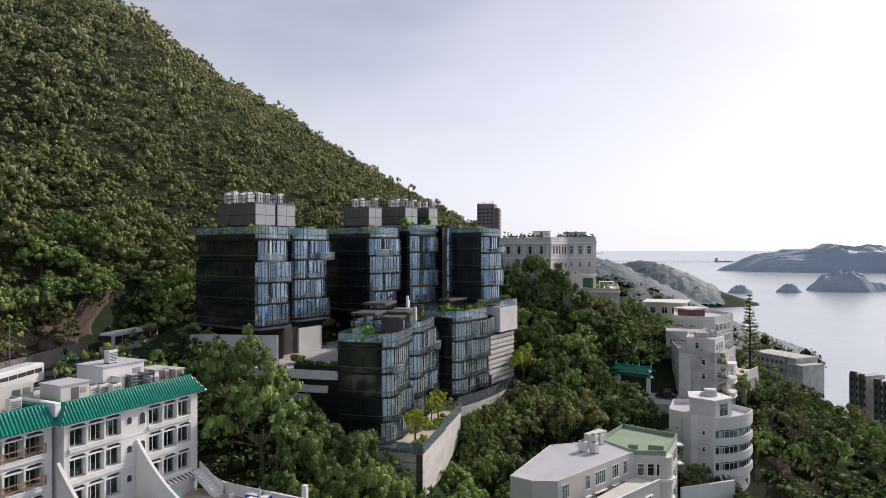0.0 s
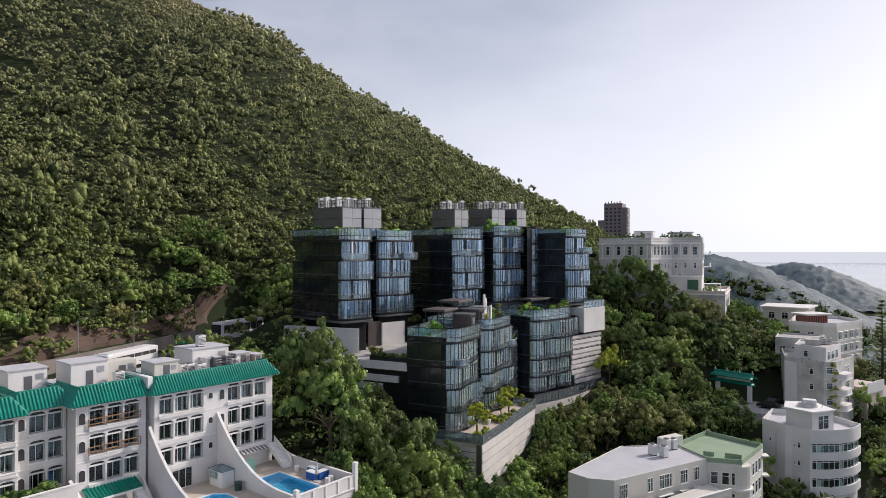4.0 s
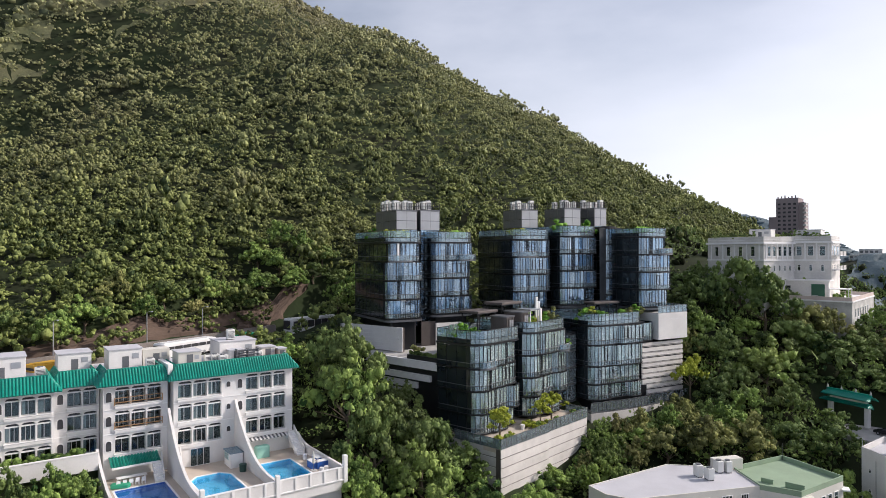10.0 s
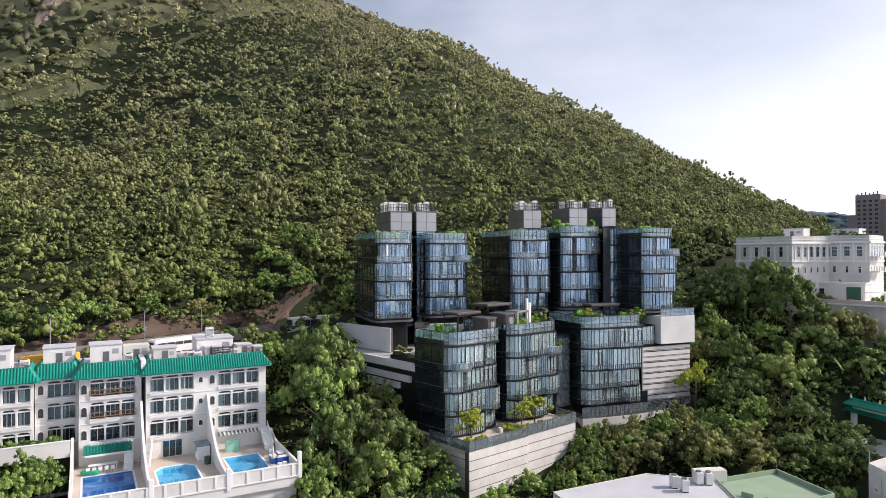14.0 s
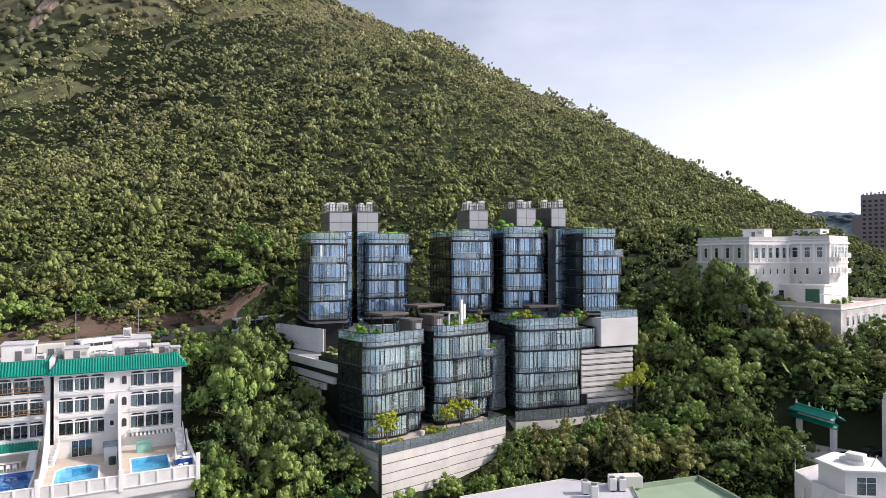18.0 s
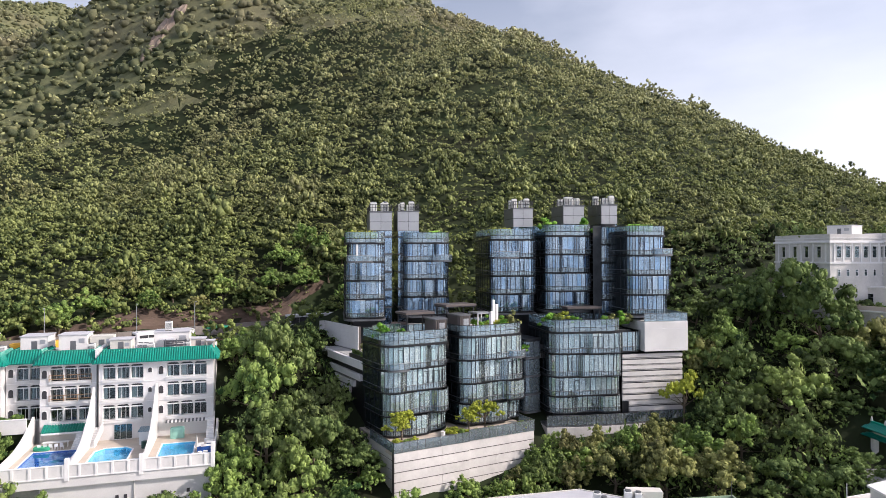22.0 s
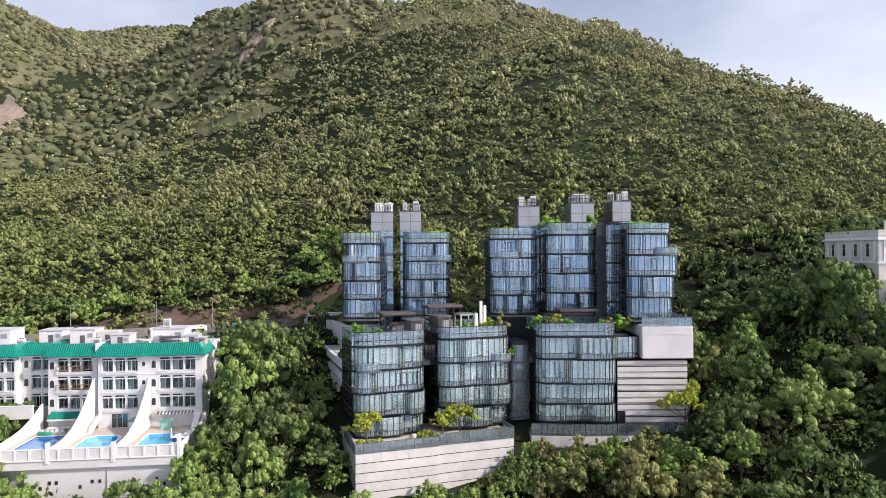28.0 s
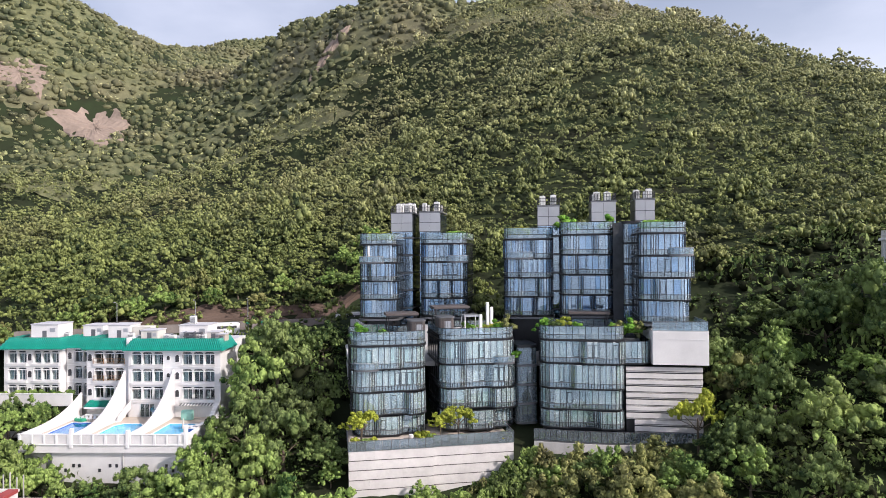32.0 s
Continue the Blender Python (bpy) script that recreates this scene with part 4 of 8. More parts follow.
# L3: striped wall, pale box, base deck; local frame of L3
l3 = LOCAL["L3"]
strw = thing("striped_wall", "pale stone wall of deep horizontal louvre courses", "wall", l3[0], l3[1])
part("backing_wall", Mesher().box(13.2, 24.4, 0.9, 8, 40.0, 52.6), DARKM, strw)
for i in range(10):
    zt = 52.55 - i * 1.02
    if zt < 42.6:
        break
    hh = 0.72 if i % 2 else 0.6
    x0 = 13.15 if i < 8 else 14.4
    for a, b in ((x0, 18.9), (18.9, 24.5)):
        piece("stone_course", STONEW, strw, a, 0.75, zt - hh, 0, b - a - 0.012, 0.34, hh)
    piece("stone_course", STONEW, strw, x0, 0.86, zt - hh - 0.24, 0, 24.5 - x0, 0.2, 0.1)
pbox = thing("stone_box", "plain pale stone-clad box cantilevered over a striped wall", "building volume", l3[0], l3[1])
part("box_body", Mesher().box(17.05, 25.3, 0.1, 9, 53.0, 58.1, 0.06), WHITE, pbox)
part("cornice_line", Mesher().box(17.04, 25.32, 0.06, 9.02, 56.85, 56.93), TRAV, pbox)
part("roof_curb", Mesher().box(17.05, 25.3, 0.2, 9, 58.1, 58.22), CONC, pbox)
brail = thing("glass_balustrade", "clear glass balustrade round a roof terrace", "balustrade", l3[0], l3[1])
glass_rail(brail, [(17.0, 0.15), (25.2, 0.15), (25.2, 8.9)], 58.2, 59.6, RAILG, 1.1)
base = thing("plinth", "curved white stone plinth with a dark glass deck rail", "plinth", l3[0], l3[1])
arc = [(u, -0.5 - 0.8 * math.sin(math.pi * max(0, min(1, (u + 1) / 20))) ) for u in np.linspace(-1.0, 24.5, 16)]
part("plinth_wall", Mesher().prism([(u, v - 0.1) for u, v in arc] + [(24.5, 4), (-1, 4)], 38.2, 40.9), STONEW, base)
part("plinth_joint", Mesher().prism([(u, v - 0.06) for u, v in arc] + [(24.4, 4), (-0.9, 4)], 35.0, 38.12), TRAV, base)
part("deck_slab", Mesher().prism([(u, v) for u, v in arc] + [(24.5, 6), (-1, 6)], 40.9, 41.15), GREYM, base)
glass_rail(base, [arc[i] for i in range(0, 16, 1)], 41.15, 42.85, DARKG, 1.1)
# solid dark box stands in for the shade under the lowest floor
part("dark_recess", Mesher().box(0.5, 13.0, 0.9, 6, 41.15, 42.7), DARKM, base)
# recessed wing between L2 and L3
wing = thing("glass_wing", "narrow dark glass wing set back between two glass houses", "apartment block", (-29.1, 114.9, 0), 88)
for i, z in enumerate((42.5, 45.6, 48.7, 51.8)):
    part("slab_edge", Mesher().prism(rounded(-0.1, 3.5, -0.1, 6, 0.8, 4, (1, 1, 0, 0)), z, z + 0.3), GREYM, wing)
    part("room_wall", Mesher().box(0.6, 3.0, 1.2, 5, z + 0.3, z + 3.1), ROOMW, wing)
    for x, y, ang, w in wall_runs(rounded(0, 3.4, 0, 6, 0.8, 4, (1, 1, 0, 0)), 0.9, 1.5, 6):
        piece("pane", DARKG, wing, x, y, z + 0.35, ang, w - 0.05, 0.03, 2.7)
part("roof_edge", Mesher().prism(rounded(-0.1, 3.5, -0.1, 6, 0.8, 4, (1, 1, 0, 0)), 54.9, 55.3), DARKM, wing)

# upper court: pale base under U1, banded wall, drive
ub = thing("podium", "pale grey stone base under a dark glass block", "plinth", (-49.2, 91.7, 0), 180.0 - 14)
course_wall(ub, 0, 14.0, 0.0, 52.5, 56.8, 0.72, 0.6, TRAV, 2.4, 0.02, 8)
part("end_wall", Mesher().box(-0.3, 0.0, -0.02, -1.0, 52.5, 56.8), TRAV, ub)
# the face looks along local -y, so turn the run to look at the valley side
ub.matrix_world = pose(-49.2 - 14 * math.cos(radians(12)), 91.7 - 14 * math.sin(radians(12)) * 0.35, 0, 0, 0, 6)
bands = thing("banded_wall", "white concrete bands with dark gaps below the upper court", "wall", (-62.0, 88.6, 0), 0.0)
for i, (z0, z1, x1) in enumerate(((51.0, 52.3, 26.5), (49.0, 50.0, 23.0), (47.6, 48.6, 20.0), (46.2, 47.2, 18.0), (44.6, 45.7, 16.0))):
    part("band", Mesher().box(0, x1, -0.25 + 0.05 * i, 0.4, z0, z1, 0.03), TRAV, bands)
# dark sheet behind the bands stands in for shade in the gaps
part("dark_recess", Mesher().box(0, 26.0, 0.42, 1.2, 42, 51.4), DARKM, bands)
court = thing("court_slab", "paved drive court between the glass blocks", "paving", (-62.0, 88.6, 0), 0.0, kind="structure")
part("slab", Mesher().prism([(0, 0.4), (26.4, 0.4), (29, 22), (36, 44), (14, 44), (4, 20)], 51.6, 52.35), CONC, court)
tagged(part("hedge_planter", Mesher().box(-44.5, -36.2, 88.7, 90.2, 52.3, 53.0, 0.05), DARKM), "long dark planter box on the court edge", "planter")
# gate house columns and court wall behind
cw = thing("court_wall", "reddish brown entrance wall at the back of the court", "wall", (-52.0, 100.2, 0), 70)
part("wall_panel", Mesher().box(0, 3.0, 0, 0.3, 52.35, 57.0), BROWNM, cw)
part("white_panel", Mesher().box(3.0, 8.6, -0.4, 0.3, 52.35, 56.6), WHITE, cw)

# roof furniture of the glass houses
def pergola(key, u0, u1, v0, v1, z, h, legs=4, material=BROWNM, label="flat dark brown pergola canopy on slim posts"):
    at, turn = LOCAL[key]
    x, y, _ = wpos(key, u0, v0, 0)
    ob = thing("pergola", label, "pergola", (x, y, z), turn, "roof pergolas")
    w, d = u1 - u0, v1 - v0
    part("canopy", Mesher().box(-0.3, w + 0.3, -0.3, d + 0.3, h, h + 0.35, 0.05), material, ob)
    for i in range(5):
        part("beam", Mesher().box(-0.2, w + 0.2, i * d / 4 - 0.06, i * d / 4 + 0.06, h - 0.18, h), DARKM, ob)
    for a, b in ((0.1, 0.1), (w - 0.1, 0.1), (0.1, d - 0.1), (w - 0.1, d - 0.1)):
        part("post", Mesher().box(a - 0.08, a + 0.08, b - 0.08, b + 0.08, 0, h - 0.18), DARKM, ob)
    return ob


def stair_head(key, u0, u1, v0, v1, z0, z1, material=BROWNM):
    x, y, _ = wpos(key, u0, v0, 0)
    ob = thing("stair_head", "dark brown panelled stair enclosure on the roof", "roof stair house", (x, y, z0), LOCAL[key][1], "roof stair houses")
    w, d, h = u1 - u0, v1 - v0, z1 - z0
    part("body", Mesher().prism(rounded(0, w, 0, d, 0.5, 4), 0, h - 0.2), BROWNM, ob)
    part("cap", Mesher().prism(rounded(-0.15, w + 0.15, -0.15, d + 0.15, 0.6, 4), h - 0.2, h), GREYM, ob)
    n = 5
    for i in range(n):
        part("slat", Mesher().box(0.3 + i * (w - 0.6) / n, 0.36 + i * (w - 0.6) / n, -0.05, 0.03, 0.2, h - 0.4), DARKM, ob)
    part("window", Mesher().box(w * 0.4, w * 0.8, -0.04, 0.02, 0.9, h - 0.7), LIGHTM, ob)


pergola("L1", 6.2, 11.0, 5.0, 8.5, 56.6, 3.5)
stair_head("L1", 9.3, 11.9, 1.6, 5.0, 56.1, 59.6)
stair_head("L2", 0.0, 2.6, 1.8, 5.6, 56.6, 60.0)
pergola("L2", 0.2, 5.8, 6.0, 9.5, 57.1, 3.9)
pergola("L3", 5.0, 11.0, 5.0, 7.5, 57.3, 2.9)
fin_at = [("L2", 6.9, 2.4, 3.6), ("L2", 8.6, 4.4, 5.4), ("L2", 9.3, 4.4, 4.6)]
for key, u, v, h in fin_at:
    x, y, _ = wpos(key, u, v, 0)
    ob = tagged(part("chimney_fin", Mesher().prism(rounded(0, 0.55, 0, 0.4, 0.15, 3), 0, h, 0.05), WHITE2), "slim white upright flue on a roof terrace", "flue", group="white roof flues")
    ob.matrix_world = pose(x, y, 56.6, 0, 0, 90)
frm = thing("pergola", "white painted frame pergola on the roof terrace", "pergola", (*wpos("L2", 4.6, 3.0, 0)[:2], 56.6), 90, "roof pergolas")
for a, b in ((0, 0), (2.4, 0), (0, 2.6), (2.4, 2.6)):
    part("post", Mesher().box(a, a + 0.16, b, b + 0.16, 0, 3.2), WHITE2, frm)
part("canopy", Mesher().box(-0.1, 2.7, -0.1, 2.9, 3.2, 3.45), LIGHTM, frm)
# roof pool and green glass screens on L1
rp = thing("roof_pool", "shallow pale green pool edged in stone on the roof", "pool", (*wpos("L1", 0, 0, 0)[:2], 0), 90)
part("coping", Mesher().box(2.2, 8.8, 1.0, 3.6, 56.5, 57.2), CONC, rp)
part("water", Mesher().box(2.5, 8.5, 1.2, 3.4, 57.2, 57.24), RAILG, rp)
gs = thing("glass_balustrade", "green-tinted glass screen on a roof terrace", "balustrade", (*wpos("L1", 0, 0, 0)[:2], 0), 90)
glass_rail(gs, [(0.8, 6.5), (5.8, 6.5)], 57.0, 58.6, glass_mat("green_screen_glass", (0.25, 0.6, 0.4), 1.6, milk=0.15), 1.0)
# balconies
for key, u, v, z, rx, ry in (("L1", 2.4, 0.1, 52.3, 1.9, 1.1), ("L2", 10.3, 0.1, 52.7, 1.9, 1.3), ("U1", 2.6, 0.05, 68.6, 2.4, 0.7), ("U2", 7.4, 0.05, 68.7, 2.0, 0.9), ("U3", 3.0, 0.05, 69.3, 2.6, 0.7), ("U5", 6.3, 0.1, 69.8, 1.9, 0.8)):
    x, y, _ = wpos(key, 0, 0, 0)
    b = thing("balcony", "half-round balcony with a glass balustrade and metal handrail", "balcony", (x, y, 0), LOCAL[key][1], "balconies")
    balcony(b, u, v, z, rx, ry, name="slab")

# ---- white townhouses with green tiled eaves ----
RIB = Mesher()
for k in range(6):
    pass
RIB.strip([(0.13 * math.cos(radians(a)), 0, 0.13 * math.sin(radians(a))) for a in range(0, 181, 30)], [(0.13 * math.cos(radians(a)), 1, 0.13 * math.sin(radians(a))) for a in range(0, 181, 30)])
RIB.f.append(tuple(range(7)))
RIB_ME = RIB.mesh("tile_rib", TILE, True)


def tiled_slope(root, a, b, c, d, spacing=0.34, ribs=True):
    """A sloping tiled face a-b (eave) to d-c (top), with round tile ribs running up it."""
    m = Mesher()
    a, b, c, d = map(Vector, (a, b, c, d))
    nrm = (b - a).cross(d - a).normalized()
    m.v += [tuple(p) for p in (a, b, c, d)] + [tuple(p - nrm * 0.15) for p in (a, b, c, d)]
    m.f += [(0, 1, 2, 3), (7, 6, 5, 4), (0, 4, 5, 1), (1, 5, 6, 2), (2, 6, 7, 3), (3, 7, 4, 0)]
    slope = part("roof_slope", m, TILE, root, "green glazed tile roof slope")
    n = max(1, int((b - a).length / spacing))
    lo = max((b - a).length, 0.01)
    for i in range(n + 1):
        p = a.lerp(b, i / n)
        # rib starts at the eave, ends where the slope ends
        up = (d - a) - (b - a) * ((d - a).dot(b - a) / lo ** 2)
        t = (p - a).dot((b - a).normalized())
        tl = (d - a).dot((b - a).normalized())
        tr = (c - a).dot((b - a).normalized())
        f = 1.0
        if t < tl:
            f = t / tl
        elif t > tr:
            f = (lo - t) / max(0.01, lo - tr)
        if f < 0.08:
            continue
        e = up * f
        yv = e.normalized()
        xv = (b - a).normalized()
        zv = xv.cross(yv)
        mt = Matrix((xv, yv, zv)).transposed().to_4x4()
        mt.translation = p + nrm * 0.0
        place("tile_rib", RIB_ME, root, mt @ Matrix.Diagonal((1, e.length, 1, 1)))
    return slope


def window_set(root, u0, u1, z0, z1, v, leaves=2, dark=True, frame_m=WHITE2):
    """A framed window in a recess: outer frame, sashes, one pane for each leaf."""
    fr = Mesher()
    t = 0.05
    fr.box(u0, u1, v - 0.05, v + 0.05, z0, z0 + t)
    fr.box(u0, u1, v - 0.05, v + 0.05, z1 - t, z1)
    for i in range(leaves + 1):
        x = u0 + (u1 - u0) * i / leaves
        fr.box(max(u0, x - t / 2), min(u1, x + t / 2), v - 0.045, v + 0.045, z0 + t, z1 - t)
    f = part("window_frame", fr, frame_m, root)
    for i in range(leaves):
        a = u0 + (u1 - u0) * i / leaves
        piece("pane", WING, f, a + 0.04, v, z0 + t, 0, (u1 - u0) / leaves - 0.08, 0.012, z1 - z0 - 2 * t)
    return f


def bay_row(root, u0, n, bw, z0, z1, depth=0.75, rail=None, pitch_lo=None, pitch_hi=None, rnd=None):
    """A row of openings with shouldered heads between white piers; windows set back inside."""
    rnd = rnd or random.Random(1)
    u1 = u0 + n * bw
    lo, hi = pitch_lo, pitch_hi
    part("sill_wall", Mesher().box(u0, u1, -0.22, depth, lo, z0, 0.03), WHITE, root)
    part("sill_cap", Mesher().box(u0 - 0.05, u1 + 0.05, -0.27, 0.1, z0, z0 + 0.06), WHITE2, root)
    hd = Mesher().box(u0, u1, 0.0, depth, z1 - 0.18, hi)
    part("head_wall", hd, WHITE, root)
    for i in range(n + 1):
        x = u0 + i * bw
        a, b = max(u0, x - 0.1), min(u1, x + 0.1)
        part("pier", Mesher().box(a, b, -0.04, depth, z0 + 0.06, z1 - 0.18), WHITE, root)
    for i in range(n):
        a, b = u0 + i * bw + 0.1, u0 + (i + 1) * bw - 0.1
        # rounded shoulders, a roller-blind box and the window below it
        for s, x in ((1, a), (-1, b)):
            sh = Mesher()
            pts = [(x, z1 - 0.18)] + [(x + s * 0.38 * (1 - math.sin(radians(q))), z1 - 0.18 - 0.38 * (1 - math.cos(radians(q)))) for q in range(0, 91, 18)]
            nn = len(sh.v)
            k = len(pts)
            sh.v += [(p[0], -0.02, p[1]) for p in pts] + [(p[0], 0.25, p[1]) for p in pts]
            sh.f.append(tuple(nn + j for j in range(k)) if s < 0 else tuple(nn + j for j in reversed(range(k))))
            sh.f += [(nn + j, nn + j + 1, nn + k + j + 1, nn + k + j) for j in range(k - 1)]
            part("shoulder", sh, WHITE, root)
        part("blind_box", Mesher().box(a, b, 0.05, 0.35, z1 - 0.62, z1 - 0.48), WHITE2, root)
        wz = depth - 0.25 if not rail else depth + 0.5
        window_set(root, a, b, z0 + 0.06, z1 - 0.5, wz, rnd.choice((2, 2, 3)) if rail is None else 3)
        # dark strip puts the shade under the shouldered head into colour
        part("transom", Mesher().box(a, b, 0.3, 0.36, z1 - 0.48, z1 - 0.2), ROOMW, root)
        bl = rnd.random()
        if bl < 0.6:
            part("curtain", Mesher().box(a + 0.1, a + (b - a) * rnd.uniform(0.25, 0.5), wz + 0.2, wz + 0.24, z0 + 0.1, z1 - 0.65), GREYCUR, root)
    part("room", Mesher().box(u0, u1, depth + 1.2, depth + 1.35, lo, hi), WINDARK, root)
    if rail:
        rl = Mesher()
        for z in (z0 + 0.4, z0 + 0.95):
            rl.beam((u0, -0.18, z), (u1, -0.18, z), 0.09)
        for i in range(n + 1):
            rl.beam((u0 + i * bw, -0.18, z0), (u0 + i * bw, -0.18, z0 + 0.98), 0.08)
        part("balcony_rail", rl, rail, root, "varnished wooden balcony rail")


def arch_window(root, u, z0, z1, v=0.0, w=0.62):
    """A small round-headed window with a white surround."""
    k = 8
    pts = [(u - w / 2, z0), (u + w / 2, z0)] + [(u + w / 2 * math.cos(radians(180 * i / k)), z1 - w / 2 + w / 2 * math.sin(radians(180 * i / k))) for i in range(k + 1)]
    for g, dv, m, nm in ((0.09, -0.05, WHITE2, "arch_surround"), (0.0, -0.09, WINDARK, "arch_pane")):
        cx, cz = u, (z0 + z1) / 2
        q = [(cx + (p[0] - cx) * (1 + g * 2 / w), cz + (p[1] - cz) * (1 + g * 2 / (z1 - z0))) for p in pts]
        me = Mesher()
        n = len(q)
        me.v += [(p[0], v + dv, p[1]) for p in q] + [(p[0], v + 0.02, p[1]) for p in q]
        me.f.append(tuple(range(n)))
        me.f += [(i, n + i, n + (i + 1) % n, (i + 1) % n) for i in range(n)]
        part(nm, me, m, root)


ROWS_Z = ((51.1, 53.5), (48.1, 50.55), (45.05, 47.5))
FLOOR_Z = (53.7, 50.75, 47.7, 44.65)


TOWN = (-30.6, 63.7)
TOWN_TURN = 77.5
LOCAL["W"] = ((TOWN[0], TOWN[1], 0.0), TOWN_TURN)


def wxy(u, v):
    return wpos("W", u, v, 0)[:2]


def townhouse(label, corner, w, d, groups, solids, arches, low, roof=(True, True), rails=(None, None, None), seed=1):
    """A three-storey white house: groups of bays (start, count, bay width), solid wall stretches, round-headed windows, tiled eaves."""
    root = thing("townhouse", label, "townhouse", (*wxy(*corner), 0), TOWN_TURN, "white townhouses")
    rnd = random.Random(seed)
    dep = 0.75
    part("side_wall", Mesher().box(0, 0.3, dep, d, low, 54.6), WHITE, root)
    part("side_wall", Mesher().box(w - 0.3, w, dep, d, low, 54.6), WHITE, root)
    part("back_wall", Mesher().box(0.3, w - 0.3, d - 0.3, d, low, 54.6), WHITE, root)
    part("floor_slab", Mesher().box(0.3, w - 0.3, 0.8, d - 0.3, 44.3, 44.6), CONC, root)
    part("base_wall", Mesher().box(0, w, 0, dep, low, 44.65), WHITE, root)
    for z0, z1 in zip(FLOOR_Z[1:], FLOOR_Z):
        part("floor_slab", Mesher().box(0.3, w - 0.3, dep, d - 0.3, z0 - 0.12, z0 + 0.04), CONC, root)
        part("string_course", Mesher().box(-0.02, w + 0.02, -0.06, 0.04, z1 - 0.12, z1 - 0.02), WHITE2, root)
    for (a, b) in solids:
        part("front_wall", Mesher().box(a, b, 0, dep, 44.65, 53.7), WHITE, root)
    for (u0, n, bw) in groups:
        for r, (z0, z1) in enumerate(ROWS_Z):
            bay_row(root, u0, n, bw, z0, z1, dep, rails[r], FLOOR_Z[r + 1], FLOOR_Z[r], rnd)
    for u, kind in arches:
        for z0, z1 in ROWS_Z:
            if kind == "arch":
                arch_window(root, u, z0 + 0.55, z0 + 1.75)
            else:
                arch_window(root, u, z0 + 0.9, z0 + 1.6, 0, 0.5)
    # roof deck, parapets and the tiled mansard
    part("roof_deck", Mesher().box(0.3, w - 0.3, 0.5, d - 0.3, 54.2, 54.6), ROOFG, root)
    e, t = 0.75, 0.55
    zl, zh = 53.7, 55.55
    part("soffit", Mesher().box(-e + 0.1, w + e - 0.1, -e + 0.1, 0.4, zl - 0.12, zl + 0.02), WHITE2, root)
    tiled_slope(root, (-e, -e, zl), (w + e, -e, zl), (w - t, t, zh), (t, t, zh))
    tiled_slope(root, (-e, 6.0, zl), (-e, -e, zl), (t, t, zh), (t, 6.0, zh))
    tiled_slope(root, (w + e, -e, zl), (w + e, 6.0, zl), (w - t, 6.0, zh), (w - t, t, zh))
    part("ridge_cap", Mesher().box(t - 0.1, w - t + 0.1, t - 0.12, t + 0.12, zh - 0.05, zh + 0.1), TILE, root)
    part("parapet", Mesher().box(t, w - t, t + 0.13, t + 0.3, 54.6, zh - 0.02), WHITE, root)
    return root


townhouse("white three-storey townhouse with green tiled eaves and shouldered bays", (-16.7, 15.4), 16.2, 13, ((0.45, 3, 1.92), (9.35, 3, 1.97)), ((0, 0.45), (6.21, 9.35), (15.26, 16.2)), ((7.05, "small"), (8.62, "arch")), 38.0, seed=3)
townhouse("white townhouse with wooden balcony rails and green tiled eaves", (-24.7, 16.4), 7.5, 13, ((1.25, 3, 1.86),), ((0, 1.25), (6.83, 7.5)), ((0.62, "arch"),), 38.0, rails=(WOODB, WOODB, None), seed=5)
townhouse("white townhouse set back under green tiled eaves", (-29.7, 18.6), 4.9, 11, ((1.3, 2, 1.72),), ((0, 1.3), (4.74, 4.9)), ((0.65, "arch"),), 38.0, seed=7)
townhouse("white end townhouse with green tiled eaves and bay windows", (-40.0, 17.0), 10.2, 13, ((0.6, 2, 1.8), (5.2, 3, 1.6)), ((0, 0.6), (4.2, 5.2), (10.0, 10.2)), ((4.7, "arch"),), 38.0, seed=9)


def roof_hut(label, u0, u1, v0, v1, z0, z1, material=WHITE, lid=True, key="W"):
    """A small flat-roofed hut on a roof, placed in the local frame named by key."""
    x, y, _ = wpos(key, (u0 + u1) / 2, (v0 + v1) / 2, 0)
    ob = thing("roof_hut", label, "roof structure", (x, y, z0), LOCAL[key][1], "roof huts")
    w, d, h = (u1 - u0) / 2, (v1 - v0) / 2, z1 - z0
    part("body", Mesher().box(-w, w, -d, d, 0, h, 0.03), material, ob)
    if lid:
        part("roof_slab", Mesher().box(-w - 0.12, w + 0.12, -d - 0.12, d + 0.12, h, h + 0.12), ROOFG, ob)
    part("door", Mesher().box(-0.4, 0.4, -d - 0.03, -d + 0.02, 0, min(1.9, h - 0.2)), GREYM, ob)
    part("vent", Mesher().box(w * 0.4, w * 0.8, -d - 0.04, -d + 0.02, h * 0.55, h * 0.8), LIGHTM, ob)
    return ob


roof_hut("white rendered stair hut on a flat roof", -9.6, -4.4, 19.6, 24.0, 54.6, 57.5)
roof_hut("small white lift motor hut on a flat roof", -8.6, -6.6, 18.2, 19.6, 54.6, 56.4)
roof_hut("beige rendered water tank room on a flat roof", -15.6, -12.6, 17.6, 20.8, 54.6, 56.8, CREAM)
roof_hut("low beige plant box on a flat roof", -4.0, -1.9, 18.4, 20.8, 54.6, 56.4, CREAM)
roof_hut("small brown plant box on a flat roof", -1.7, -0.5, 17.6, 19.4, 54.6, 56.1, PAVE)
roof_hut("cream rendered wall of a roof room", -19.2, -15.8, 21.5, 23.5, 54.6, 57.1, CREAM, False)
roof_hut("white rendered stair hut on a flat roof", -23.4, -19.4, 21.0, 25.0, 54.6, 57.4)
roof_hut("white rendered roof parapet room", -29.0, -25.2, 22.5, 26.5, 54.6, 57.2)
